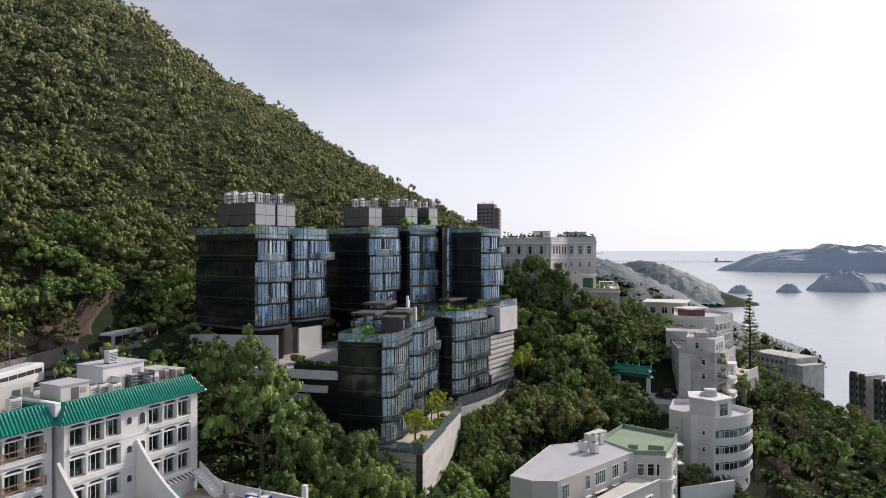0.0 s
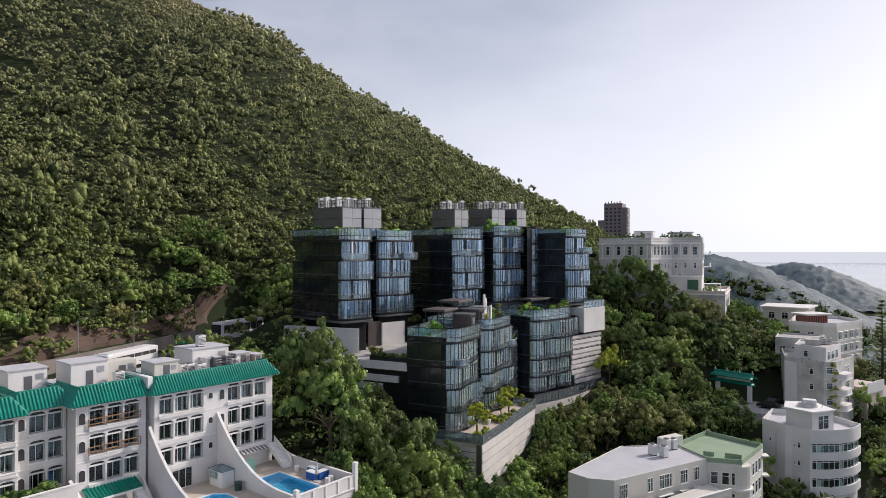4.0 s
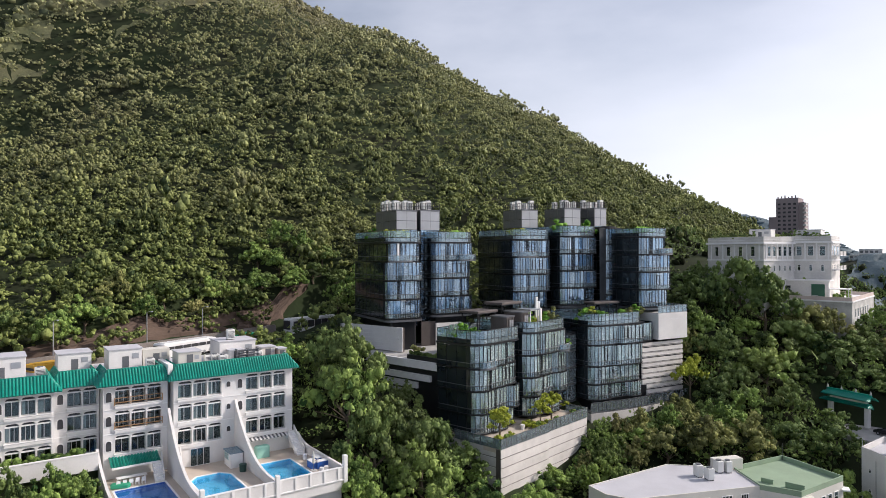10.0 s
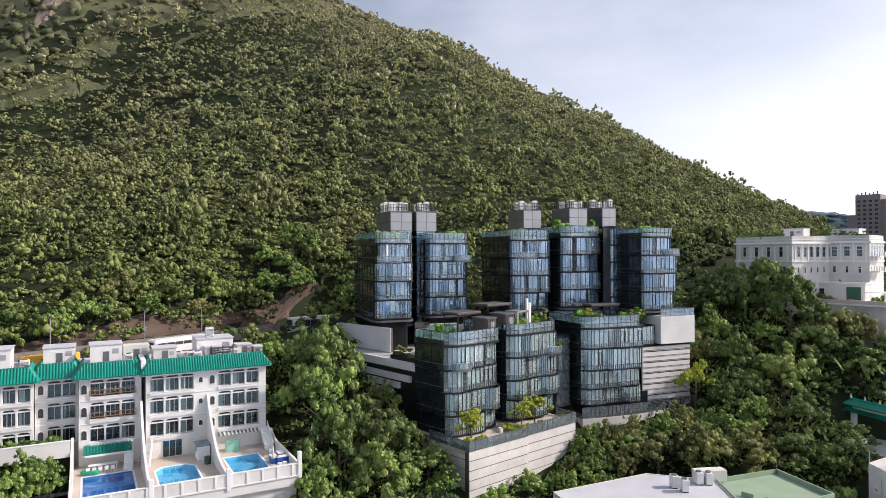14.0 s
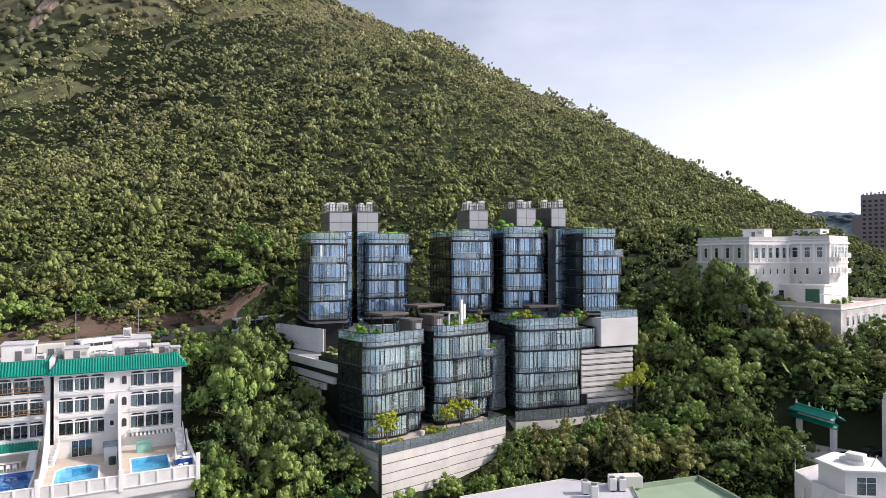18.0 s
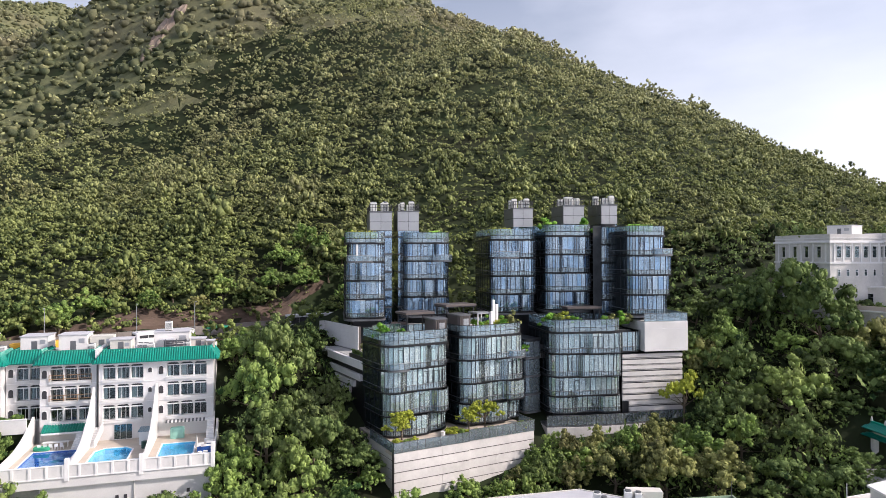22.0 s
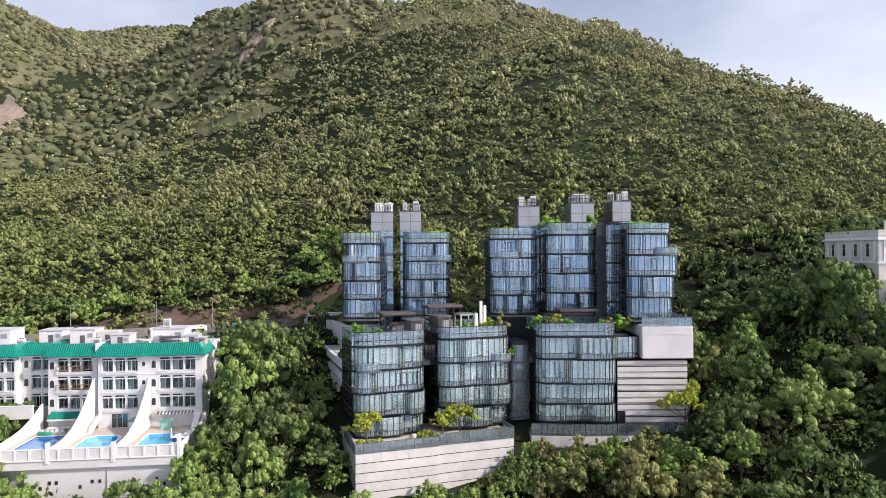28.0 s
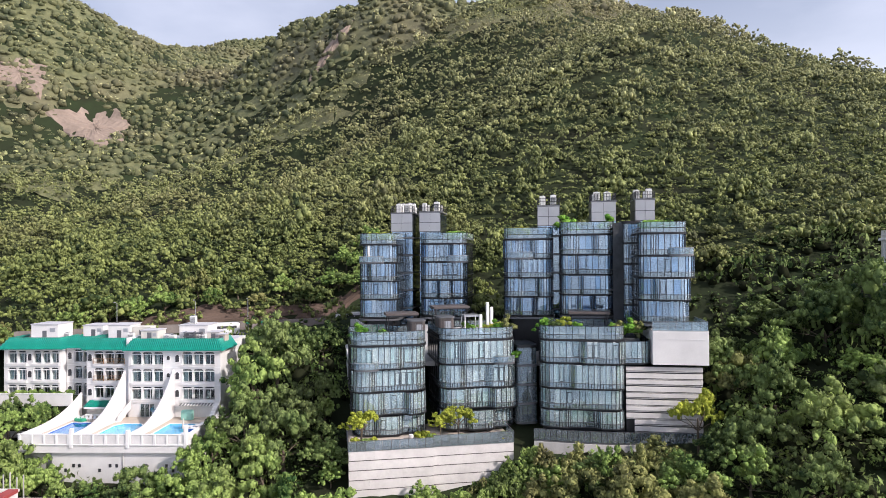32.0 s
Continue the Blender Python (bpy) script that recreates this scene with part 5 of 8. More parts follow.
roof_hut("white rendered stair hut on a flat roof", -37.5, -32.5, 20.5, 25.0, 54.6, 57.6)
for u, v in ((-10.6, 18.4), (-11.4, 18.6), (-9.8, 17.4), (-4.6, 18.0), (-18.6, 20.0), (-31.0, 21.0)):
    copy_thing(AC, pose(*wxy(u, v), 54.6, 0, 0, TOWN_TURN))
copy_thing(AC, pose(*wxy(-7.6, 21.0), 57.6, 0, 0, TOWN_TURN))
racks = thing("pipe_rack", "rusty grey pipework rack on a flat roof", "pipework", (*wxy(-6.4, 17.6), 54.6), TOWN_TURN)
for i in range(7):
    part("pipe", Mesher().tube([(-1.6, 0.3 * (i % 3), 0.5 + 0.22 * i), (1.8, 0.3 * (i % 3), 0.5 + 0.22 * i)], [0.08, 0.08], 6), GREYM, racks)
for x in (-1.4, 0.2, 1.6):
    part("stand", Mesher().box(x, x + 0.08, -0.1, 0.8, 0, 2.0), GREYM, racks)
ob = tagged(part("tarpaulin", Mesher().prism(rounded(0, 1.6, 0, 0.8, 0.35, 4), 0, 0.7, 0.1), REDT), "folded red and white cover on a flat roof", "tarpaulin")
ob.matrix_world = pose(*wxy(-4.2, 17.2), 54.6, 0, 0, TOWN_TURN)
ridge = thing("roof_ridge", "white rendered coping between two tiled roofs", "coping", (*wxy(-17.0, 15.6), 0), TOWN_TURN)
part("cap", Mesher().box(-0.3, 0.3, 0.2, 6.0, 54.4, 55.7, 0.05), WHITE2, ridge)

# terraces with pools below the houses; local frame: x along the valley edge, y towards the houses
FLOOR = 42.1
TOPW = 43.3


def town_thing(name, label, category, group=""):
    return thing(name, label, category, (TOWN[0], TOWN[1], 0), TOWN_TURN, group)


def pool(label, tile, corners, depth=0.75):
    """A sunk pool: tiled basin, still water and a pale coping."""
    ob = town_thing("pool", label, "swimming pool", "terrace pools")
    b = Mesher()
    k = len(corners)
    b.v += [(x, y, FLOOR - 0.02) for x, y in corners] + [(x, y, FLOOR - depth) for x, y in corners]
    b.f += [(i, k + i, k + (i + 1) % k, (i + 1) % k) for i in range(k)] + [tuple(k + i for i in range(k))]
    part("basin", b, tile, ob)
    water = part("water", Mesher().prism([(x, y) for x, y in corners], FLOOR - 0.14, FLOOR - 0.12), POOLW, ob)
    water.visible_shadow = False
    cop = Mesher()
    big = grown(corners, 0.22)
    for i in range(k):
        j = (i + 1) % k
        cop.prism([corners[i], big[i], big[j], corners[j]][::-1], FLOOR - 0.03, FLOOR + 0.04)
    part("coping", cop, WHITE2, ob)
    return ob


def paving(u0, u1, v0, v1, corners, label):
    """Terrace paving cut round the pool outline."""
    bm = bmesh.new()
    ov = [bm.verts.new((*p, FLOOR)) for p in ((u0, v0), (u1, v0), (u1, v1), (u0, v1))]
    iv = [bm.verts.new((*p, FLOOR)) for p in corners]
    ed = [bm.edges.new((v[i], v[(i + 1) % len(v)])) for v in (ov, iv) for i in range(len(v))]
    bmesh.ops.triangle_fill(bm, edges=ed, use_beauty=True)
    for f in bm.faces:
        f.normal_update()
        if f.normal.z < 0:
            f.normal_flip()
    me = bpy.data.meshes.new("terrace_paving")
    bm.to_mesh(me)
    bm.free()
    me.materials.append(PAVE)
    ob = new("terrace_paving", me)
    ob.matrix_world = pose(TOWN[0], TOWN[1], 0, 0, 0, TOWN_TURN)
    return tagged(ob, label, "paving", kind="structure")


P2 = [(-7.3, 2.3), (-2.8, 2.3), (-2.8, 10.8), (-7.3, 10.8)]
P1 = [(-15.0, 2.3), (-12.2, 2.3), (-11.2, 3.6), (-11.2, 9.6), (-12.2, 10.8), (-15.0, 10.8), (-16.0, 9.6), (-16.0, 3.6)]
P0 = [(-24.2, 2.0), (-18.6, 2.0), (-18.6, 11.6), (-24.2, 11.6)]
paving(-8.7, 0.0, 0.2, 15.4, P2, "beige tiled pool terrace")
paving(-17.3, -8.7, 0.2, 15.4, P1, "beige tiled pool terrace beside curved white walls")
paving(-25.4, -17.3, 0.2, 16.4, P0, "dim beige tiled terrace round a dark pool")
pool("bright blue rectangular swimming pool on a terrace", POOLT, P2)
pool("bright blue swimming pool with cut corners on a terrace", POOLT, P1)
pool("dark blue swimming pool on a terrace", POOLD, P0)

tw = town_thing("terrace_wall", "long white terrace parapet with recessed panels over the slope", "retaining wall")
part("lower_wall", Mesher().box(-20.5, -0.2, 0.5, 15.0, 30, FLOOR - 1.0), WHITE, tw)
part("lower_wall", Mesher().box(-25.2, -20.5, 1.2, 15.0, 30, FLOOR - 1.0), GREYW, tw)
part("parapet", Mesher().box(-25.5, 0.2, 0, 0.25, 41.9, TOPW, 0.03), WHITE, tw)
part("parapet_base", Mesher().box(-25.4, 0.1, 0.02, 0.5, 40.6, 41.9), WHITE, tw)
part("coping", Mesher().box(-25.55, 0.25, -0.06, 0.31, TOPW, TOPW + 0.09), WHITE2, tw)
for i in range(14):
    x = -25.3 + i * 1.87
    part("pilaster", Mesher().box(x, x + 0.28, -0.10, 0.02, 41.8, TOPW), WHITE2, tw)
part("base_ledge", Mesher().box(-25.6, 0.3, -0.12, 0.02, 41.75, 41.88), WHITE2, tw)
for x, z in ((-17.3, 44.2), (-8.7, 44.0), (0.1, 44.8)):
    part("end_pier", Mesher().box(x - 0.25, x + 0.25, -0.15, 0.4, 41.4, z, 0.03), WHITE2, tw)
for i, x in enumerate((-18.6, -17.4, -16.5, -13.4, -11.8, -10.8, -7.4, -6.3, -3.2, -2.2)):
    part("vent_window", Mesher().box(x, x + 0.4, 0.44, 0.52, 38.3 if i % 3 else 37.6, 38.8 if i % 3 else 38.1), WINDARK, tw)
part("drain_pipe", Mesher().tube([(-9.6, 0.42, 41.6), (-9.6, 0.42, 36.0)], [0.09, 0.09], 6), GREYW, tw)


def divider(label, u, v_back, z_back, curve=13.0):
    """A white dividing wall whose top sweeps down in a hollow curve from the house to the parapet."""
    m = Mesher()
    n = 18
    prof = []
    for i in range(n + 1):
        v = v_back + (0.2 - v_back) * i / n
        s = (v_back - v) / curve
        prof.append((v, TOPW + (z_back - TOPW) * max(0.0, 1 - s) ** 2.3))
    k = len(prof)
    for du in (-0.16, 0.16):
        m.v += [(u + du, v, FLOOR - 0.6) for v, _ in prof] + [(u + du, v, z) for v, z in prof]
    for i in range(k - 1):
        m.f += [(i, k + i, k + i + 1, i + 1), (2 * k + i, 2 * k + i + 1, 3 * k + i + 1, 3 * k + i), (k + i, 3 * k + i, 3 * k + i + 1, k + i + 1)]
    m.f += [(0, 2 * k, 3 * k, k), (k - 1, 2 * k - 1, 4 * k - 1, 3 * k - 1)]
    ob = part("dividing_wall", m, WHITE)
    ob.matrix_world = pose(TOWN[0], TOWN[1], 0, 0, 0, TOWN_TURN)
    return tagged(ob, label, "garden wall", group="curved dividing walls")


divider("white dividing wall sweeping down in a curve between pool terraces", -17.3, 15.3, 50.2)
divider("white dividing wall sweeping down in a curve between pool terraces", -8.7, 15.3, 50.2)
divider("low white side wall of a pool terrace", 0.1, 14.8, 44.4, 4)
divider("low white side wall of a pool terrace", -25.4, 16.0, 46.2, 12)

# terrace clutter
aw = thing("awning", "green tiled awning over a terrace door", "awning", (*wxy(-24.0, 16.3), 44.0), TOWN_TURN)
tiled_slope(aw, (0, -1.9, 0.0), (5.4, -1.9, 0.0), (5.4, 0.0, 0.75), (0, 0.0, 0.75))
part("fascia", Mesher().box(0, 5.4, -1.98, -1.9, -0.25, 0.0), WHITE2, aw)
aw2 = thing("awning", "striped white and grey folding awning on a wall", "awning", (0, 0, 0), 0)
for i in range(22):
    part("stripe", Mesher().box(0.27 * i, 0.27 * i + 0.25, -0.9, 0.0, -0.02 + 0.0, 0.04), WHITE2 if i % 2 else GREYM, aw2)
aw2.matrix_world = pose(*wxy(-7.4, 15.35), 44.5, 18, 0, TOWN_TURN)
door = thing("terrace_door", "dark glazed triple terrace door in a white wall", "door", (*wxy(-14.6, 15.4), 0), TOWN_TURN)
window_set(door, 0, 2.5, FLOOR, 44.4, -0.06, 3)
part("room", Mesher().box(0.05, 2.45, -0.03, -0.012, FLOOR + 0.05, 44.35), WINDARK, door)
cab = thing("garden_cabin", "small glazed white cabin against a dividing wall", "cabin", (*wxy(-10.6, 11.4), FLOOR), TOWN_TURN)
part("body", Mesher().box(0, 1.6, 0, 2.6, 0, 1.9), WHITE2, cab)
part("roof", Mesher().box(-0.15, 1.7, -0.15, 2.75, 1.9, 2.0), RAILG, cab)
for i in range(3):
    piece("pane", WING, cab, -0.02, 0.9 + i * 0.55, 0.9, 90, 0.5, 0.02, 0.85)
bar = tagged(part("barrel", Mesher().cyl(0, 0, 0, 0.95, 0.42, 0.46, 14), mat("dark_green_plastic", (0.02, 0.06, 0.05), 0.5)), "dark green water barrel on a terrace", "barrel")
bar.matrix_world = pose(*wxy(-9.6, 9.6), FLOOR)
gc = tagged(part("covered_seat", Mesher().prism(rounded(0, 2.0, 0, 1.0, 0.3, 4), 0, 1.6, 0.15), mat("pale_green_cover", (0.25, 0.5, 0.42), 0.7)), "garden seat under a pale green cover", "covered seat")
gc.matrix_world = pose(*wxy(-6.6, 13.2), FLOOR, 0, 0, TOWN_TURN)


def storage_box(u, v, turn):
    ob = thing("storage_crate", "blue slatted plastic storage crate on a terrace", "crate", (*wxy(u, v), FLOOR), turn, "blue crates")
    part("body", Mesher().box(0, 1.6, 0, 0.8, 0.0, 0.9, 0.03), BLUEB, ob)
    for i in range(5):
        part("slat", Mesher().box(0.06 + i * 0.31, 0.3 + i * 0.31, -0.04, 0.0, 0.08, 0.85), BLUEB, ob)
    part("lid", Mesher().box(-0.04, 1.64, -0.05, 0.84, 0.9, 0.97), WHITE2, ob)


storage_box(-2.2, 6.4, -12)
storage_box(-1.6, 4.6, 78)
storage_box(-1.0, 7.6, -12)
um = thing("parasol", "closed beige parasol on a round base", "parasol", (*wxy(-2.2, 4.4), FLOOR), 0)
part("pole", Mesher().cyl(0, 0, 0, 2.7, 0.03), GREYM, um)
part("folded_canopy", Mesher().cyl(0, 0, 1.0, 2.6, 0.22, 0.05, 10), CREAM, um)
part("base", Mesher().cyl(0, 0, 0, 0.12, 0.45, 0.4, 14), CONC, um)
for u, v in ((-1.7, 3.0), (-1.0, 3.2), (-1.2, 9.4)):
    ob = tagged(part("drum", Mesher().cyl(0, 0, 0, 0.7, 0.3, 0.3, 12), BUSW), "white plastic drum on a terrace", "drum", group="terrace drums")
    ob.matrix_world = pose(*wxy(u, v), FLOOR)
tb = thing("garden_table", "long white garden table on a terrace", "table", (*wxy(-23.6, 13.4), FLOOR), TOWN_TURN)
part("tabletop", Mesher().box(0, 3.4, 0, 0.9, 0.7, 0.75), WHITE2, tb)
for a, b in ((0.1, 0.1), (3.2, 0.1), (0.1, 0.75), (3.2, 0.75)):
    part("leg", Mesher().box(a, a + 0.07, b, b + 0.07, 0, 0.7), WHITE2, tb)
ch = thing("garden_chair", "white plastic garden chair at a long table", "chair", (*wxy(-23.4, 12.7), FLOOR), TOWN_TURN + 180, "white garden chairs")
part("seat", Mesher().box(0, 0.45, 0, 0.45, 0.4, 0.45), WHITE2, ch)
part("backrest", Mesher().box(0, 0.45, 0.42, 0.47, 0.45, 0.9), WHITE2, ch)
for a, b in ((0.02, 0.02), (0.38, 0.02), (0.02, 0.38), (0.38, 0.38)):
    part("leg", Mesher().box(a, a + 0.05, b, b + 0.05, 0, 0.4), WHITE2, ch)
for i in range(1, 5):
    copy_thing(ch, pose(*wxy(-23.4 + 0.7 * i, 12.7), FLOOR, 0, 0, TOWN_TURN + 180))
boat = tagged(part("dinghy", Mesher().prism(rounded(0, 2.2, 0, 1.1, 0.5, 5), 0.1, 0.55, 0.12), mat("green_canvas", (0.02, 0.30, 0.16), 0.6)), "small boat under a green cover on a terrace", "dinghy")
boat.matrix_world = pose(*wxy(-24.6, 12.2), FLOOR, 0, 0, 60)


def steps(label, u, v, z, turn, n, rise=0.18, go=0.27, w=1.0):
    ob = thing("stairs", label, "stairs", (*wxy(u, v), z), turn, "white stairs")
    for i in range(n):
        part("step", Mesher().box(i * go, (i + 1) * go + 0.02, 0, w, max(0, i * rise - 0.5), (i + 1) * rise), WHITE2, ob)
    m = Mesher()
    m.v += [(0, -0.12, 0), (n * go, -0.12, n * rise - 0.6), (n * go, -0.12, n * rise + 0.8), (0, -0.12, 0.9), (0, 0, 0), (n * go, 0, n * rise - 0.6), (n * go, 0, n * rise + 0.8), (0, 0, 0.9)]
    m.f += [(0, 1, 2, 3), (7, 6, 5, 4), (3, 2, 6, 7), (0, 3, 7, 4), (1, 5, 6, 2), (0, 4, 5, 1)]
    part("balustrade", m, WHITE, ob)
    return ob


steps("white outdoor stair rising to a first-floor door", -16.6, 11.6, FLOOR, TOWN_TURN + 80, 12)
steps("white curved-looking stair beside a dark pool", -18.6, 12.0, FLOOR, TOWN_TURN + 85, 12)
steps("white terrace stair at the house corner", -0.4, 11.4, FLOOR, TOWN_TURN + 90, 14)
par2 = thing("garden_wall", "white parapet wall of a raised side garden", "garden wall", (*wxy(-40.0, 13.5), 0), TOWN_TURN)
part("wall", Mesher().box(0, 14.4, 0, 0.3, 44.4, 46.4), WHITE, par2)
part("coping", Mesher().box(-0.05, 14.45, -0.06, 0.36, 46.4, 46.5), WHITE2, par2)
bed = tagged(part("garden_bed", Mesher().box(-40.0, -25.6, 13.8, 16.8, 40, 45.6), SOIL), "planted soil bed behind a white wall", "garden bed")
bed.matrix_world = pose(TOWN[0], TOWN[1], 0, 0, 0, TOWN_TURN)

# ---- buildings on the seaward slope ----
def edge_frame(a, b):
    """Start, direction angle and length of a wall edge, as seen from outside on an anticlockwise outline."""
    return a, math.degrees(math.atan2(b[1] - a[1], b[0] - a[0])), math.hypot(b[0] - a[0], b[1] - a[1])


def wall_window(root, a, b, s, w, z0, z1, leaves=2, hood=False, frame_m=WHITE2, proud=0.0):
    """A window on the wall edge a-b, s metres along it: dark sheet for the unlit room, frame, panes and sill."""
    (x, y), ang, _ = edge_frame(a, b)
    c, sn = math.cos(radians(ang)), math.sin(radians(ang))
    wd = new("window")
    wd.parent = root
    wd.matrix_basis = pose(x + c * s, y + sn * s, 0, 0, 0, ang)
    part("reveal", Mesher().box(0, w, -0.02, 0.02, z0, z1), WINDARK, wd)
    fr = Mesher()
    t = 0.07
    fr.box(-t, w + t, -0.09, 0.0, z0 - t, z0).box(-t, w + t, -0.09, 0.0, z1, z1 + t)
    for i in range(leaves + 1):
        u = w * i / leaves
        fr.box(u - t / 2, u + t / 2, -0.08, 0.0, z0, z1)
    fr.box(0, w, -0.06, 0.0, z0 + (z1 - z0) * 0.68, z0 + (z1 - z0) * 0.68 + 0.05)
    part("frame", fr, frame_m, wd)
    for i in range(leaves):
        piece("pane", WING, wd, w * i / leaves + 0.03, -0.04, z0, 0, w / leaves - 0.06, 0.012, z1 - z0)
    part("sill", Mesher().box(-0.12, w + 0.12, -0.16, 0.0, z0 - 0.14, z0 - 0.07), frame_m, wd)
    if hood:
        part("hood", Mesher().box(-0.2, w + 0.2, -0.45, 0.0, z1 + 0.15, z1 + 0.25), frame_m, wd)
    return wd


def roof_parapet(root, pts, z, h, material, t=0.18):
    inner = grown(pts, -t)
    k = len(pts)
    for i in range(k):
        j = (i + 1) % k
        part("parapet", Mesher().prism([pts[i], pts[j], inner[j], inner[i]], z, z + h), material, root)


def block(name, label, category, pts, z0, z1, wall, roof, par=0.5, par_m=None, group=""):
    root = thing(name, label, category, (0, 0, 0), 0, group)
    part("body", Mesher().prism(pts, z0, z1), wall, root)
    part("roof", Mesher().prism(grown(pts, -0.2), z1, z1 + 0.08), roof, root)
    if par:
        roof_parapet(root, pts, z1, par, par_m or wall)
    return root


GP = [(-12.2, 92.0), (-8.9, 90.6), (-5.4, 91.3), (5.7, 107.4), (0.4, 112.8), (-7.7, 108.0)]
fb = block("apartment_building", "cream rendered apartment block with a pale grey flat roof", "apartment building", GP, 16, 37.55, CREAM, ROOFG, 0.18, CREAM, "seaward apartment buildings")
for s, w, l in ((1.0, 1.5, 4), (6.6, 1.0, 2), (9.0, 2.6, 5), (13.6, 1.5, 3), (16.6, 1.1, 3)):
    for z0, z1 in ((34.9, 36.8), (31.7, 33.6), (28.5, 30.4)):
        wall_window(fb, GP[2], GP[3], s, w, z0, z1, l, z0 < 34)
part("terrace_floor", Mesher().prism([(-2.2, 92.5), (1.2, 91.6), (9.3, 103.2), (6.0, 106.5)], 16, 34.1), CREAM, fb)
for a, b in (((-2.2, 92.5), (1.2, 91.6)), ((1.2, 91.6), (9.3, 103.2))):
    (x, y), ang, ln = edge_frame(a, b)
    piece("terrace_parapet", CREAM, fb, x, y, 34.1, ang, ln, 0.2, 0.9)
    piece("coping", WHITE2, fb, x, y, 35.0, ang, ln, 0.3, 0.07)
for s in (1.2, 4.0, 7.0, 10.0):
    for z0 in (31.4, 28.2):
        wall_window(fb, (1.2, 91.6), (9.3, 103.2), s, 1.6, z0, z0 + 1.8, 3, True)
HP = [(5.7, 107.4), (10.7, 108.2), (13.7, 119.0), (4.6, 123.6), (0.4, 112.8)]
fg = block("apartment_building", "cream rendered apartment block with a green painted flat roof", "apartment building", HP, 16, 37.2, CREAM, ROOFGR, 0.75, ROOFGR, "seaward apartment buildings")
for i in range(5):
    for z0 in (34.2, 31.0, 27.8):
        wall_window(fg, HP[1], HP[2], 1.6 + i * 1.75, 1.0, z0, z0 + 1.9, 1, False)
for s in (0.6, 2.2, 3.6):
    for z0 in (34.0, 30.8):
        wall_window(fg, HP[0], HP[1], s, 1.0, z0, z0 + 1.8, 1, False)
part("bay", Mesher().cyl(10.2, 109.6, 26.5, 36.9, 1.7, 1.7, 16), CREAM, fg)
part("bay_ledge", Mesher().cyl(10.2, 109.6, 33.2, 33.5, 2.1, 2.1, 16), WHITE2, fg)
part("bay_ledge", Mesher().cyl(10.2, 109.6, 30.0, 30.3, 2.1, 2.1, 16), WHITE2, fg)
part("roof_curb", Mesher().box(8.2, 10.6, 110.4, 110.8, 37.28, 38.1), ROOFGR, fg)
part("roof_curb", Mesher().box(5.0, 6.6, 110.6, 110.9, 37.28, 37.9), ROOFGR, fg)
part("corner_ledge", Mesher().prism([(13.7, 118.0), (14.7, 118.4), (14.2, 119.9), (13.2, 119.6)], 36.0, 36.2), WHITE2, fg)
part("corner_ledge", Mesher().prism([(13.7, 118.0), (14.7, 118.4), (14.2, 119.9), (13.2, 119.6)], 32.8, 33.0), WHITE2, fg)
part("aerial", Mesher().tube([(4.7, 123.2, 37.2), (4.7, 123.2, 39.9)], [0.05, 0.03], 5), GREYM, fg)
for x, y, s in ((-2.2, 106.0, 1.15), (-0.5, 105.6, 1.15), (-0.6, 109.8, 1.2), (0.4, 110.6, 1.1)):
    copy_thing(AC, pose(x, y, 37.63, 0, 0, 140) @ Matrix.Diagonal((s, s, 1.15, 1)))
hut = thing("roof_hut", "cream roof hut with louvred openings", "roof structure", (0.3, 109.6, 37.6), 56, "roof huts")
part("body", Mesher().box(-0.3, 4.2, 1.2, 2.8, 0, 1.6, 0.04), CREAM, hut)
part("louvre", Mesher().box(0.5, 1.6, 1.1, 1.2, 0.4, 1.3), GREYM, hut)
gtw = thing("garden_wall", "white garden wall beside a green sports court", "garden wall", (0, 0, 0), 0)
part("wall", Mesher().prism([(14.2, 119.0), (14.5, 118.7), (24.2, 124.8), (23.9, 125.1)], 20, 28.6), WHITE, gtw)
tagged(part("sports_court", Mesher().prism([(12.0, 108.5), (24.0, 112.0), (24.0, 124.6), (14.2, 118.6)], 20, 25.0), mat("green_court_paint", (0.03, 0.14, 0.06), 0.8)), "dark green painted court below white walls", "court")

# round-fronted block
arc_c = [(21.2, 128.1)]
for i in range(1, 12):
    q = i / 12
    bx, by = 21.2 + 8.6 * q, 128.1 + 8.7 * q
    k = 4 * 1.75 * q * (1 - q)
    arc_c.append((bx + 0.71 * k, by - 0.70 * k))
arc_c.append((29.8, 136.8))
RP = [(13.8, 133.4), (17.4, 130.0), (18.6, 129.9)] + arc_c + [(24.0, 144.0), (15.6, 142.5)]
rb = thing("apartment_building", "white apartment block with curved ribbon-window balconies", "apartment building", (0, 0, 0), 0, "seaward apartment buildings")
part("roof", Mesher().prism(grown(RP, -0.2), 37.9, 38.0), ROOFG, rb)
inner = [(13.8, 133.4), (17.4, 130.0), (18.6, 129.9), (21.2, 128.15)] + [(x - 0.6 * 0.7, y + 0.6 * 0.7) for x, y in arc_c[1:-1]] + [(29.3, 137.1), (24.0, 144.0), (15.6, 142.5)]
part("body", Mesher().prism(inner, 14, 37.9), WHITE, rb)
roof_parapet(rb, RP, 37.9, 1.0, WHITE)
band_pts = arc_c + [(x - 0.55, y + 0.55) for x, y in reversed(arc_c)]
for z0, z1 in ((36.6, 37.9), (33.65, 34.95), (30.6, 31.95), (27.6, 28.9)):
    part("balcony_band", Mesher().prism(band_pts, z0, z1), WHITE, rb)
    part("slot_sill", Mesher().prism(band_pts, z0 - 0.12, z0 - 0.02), WHITE2, rb)
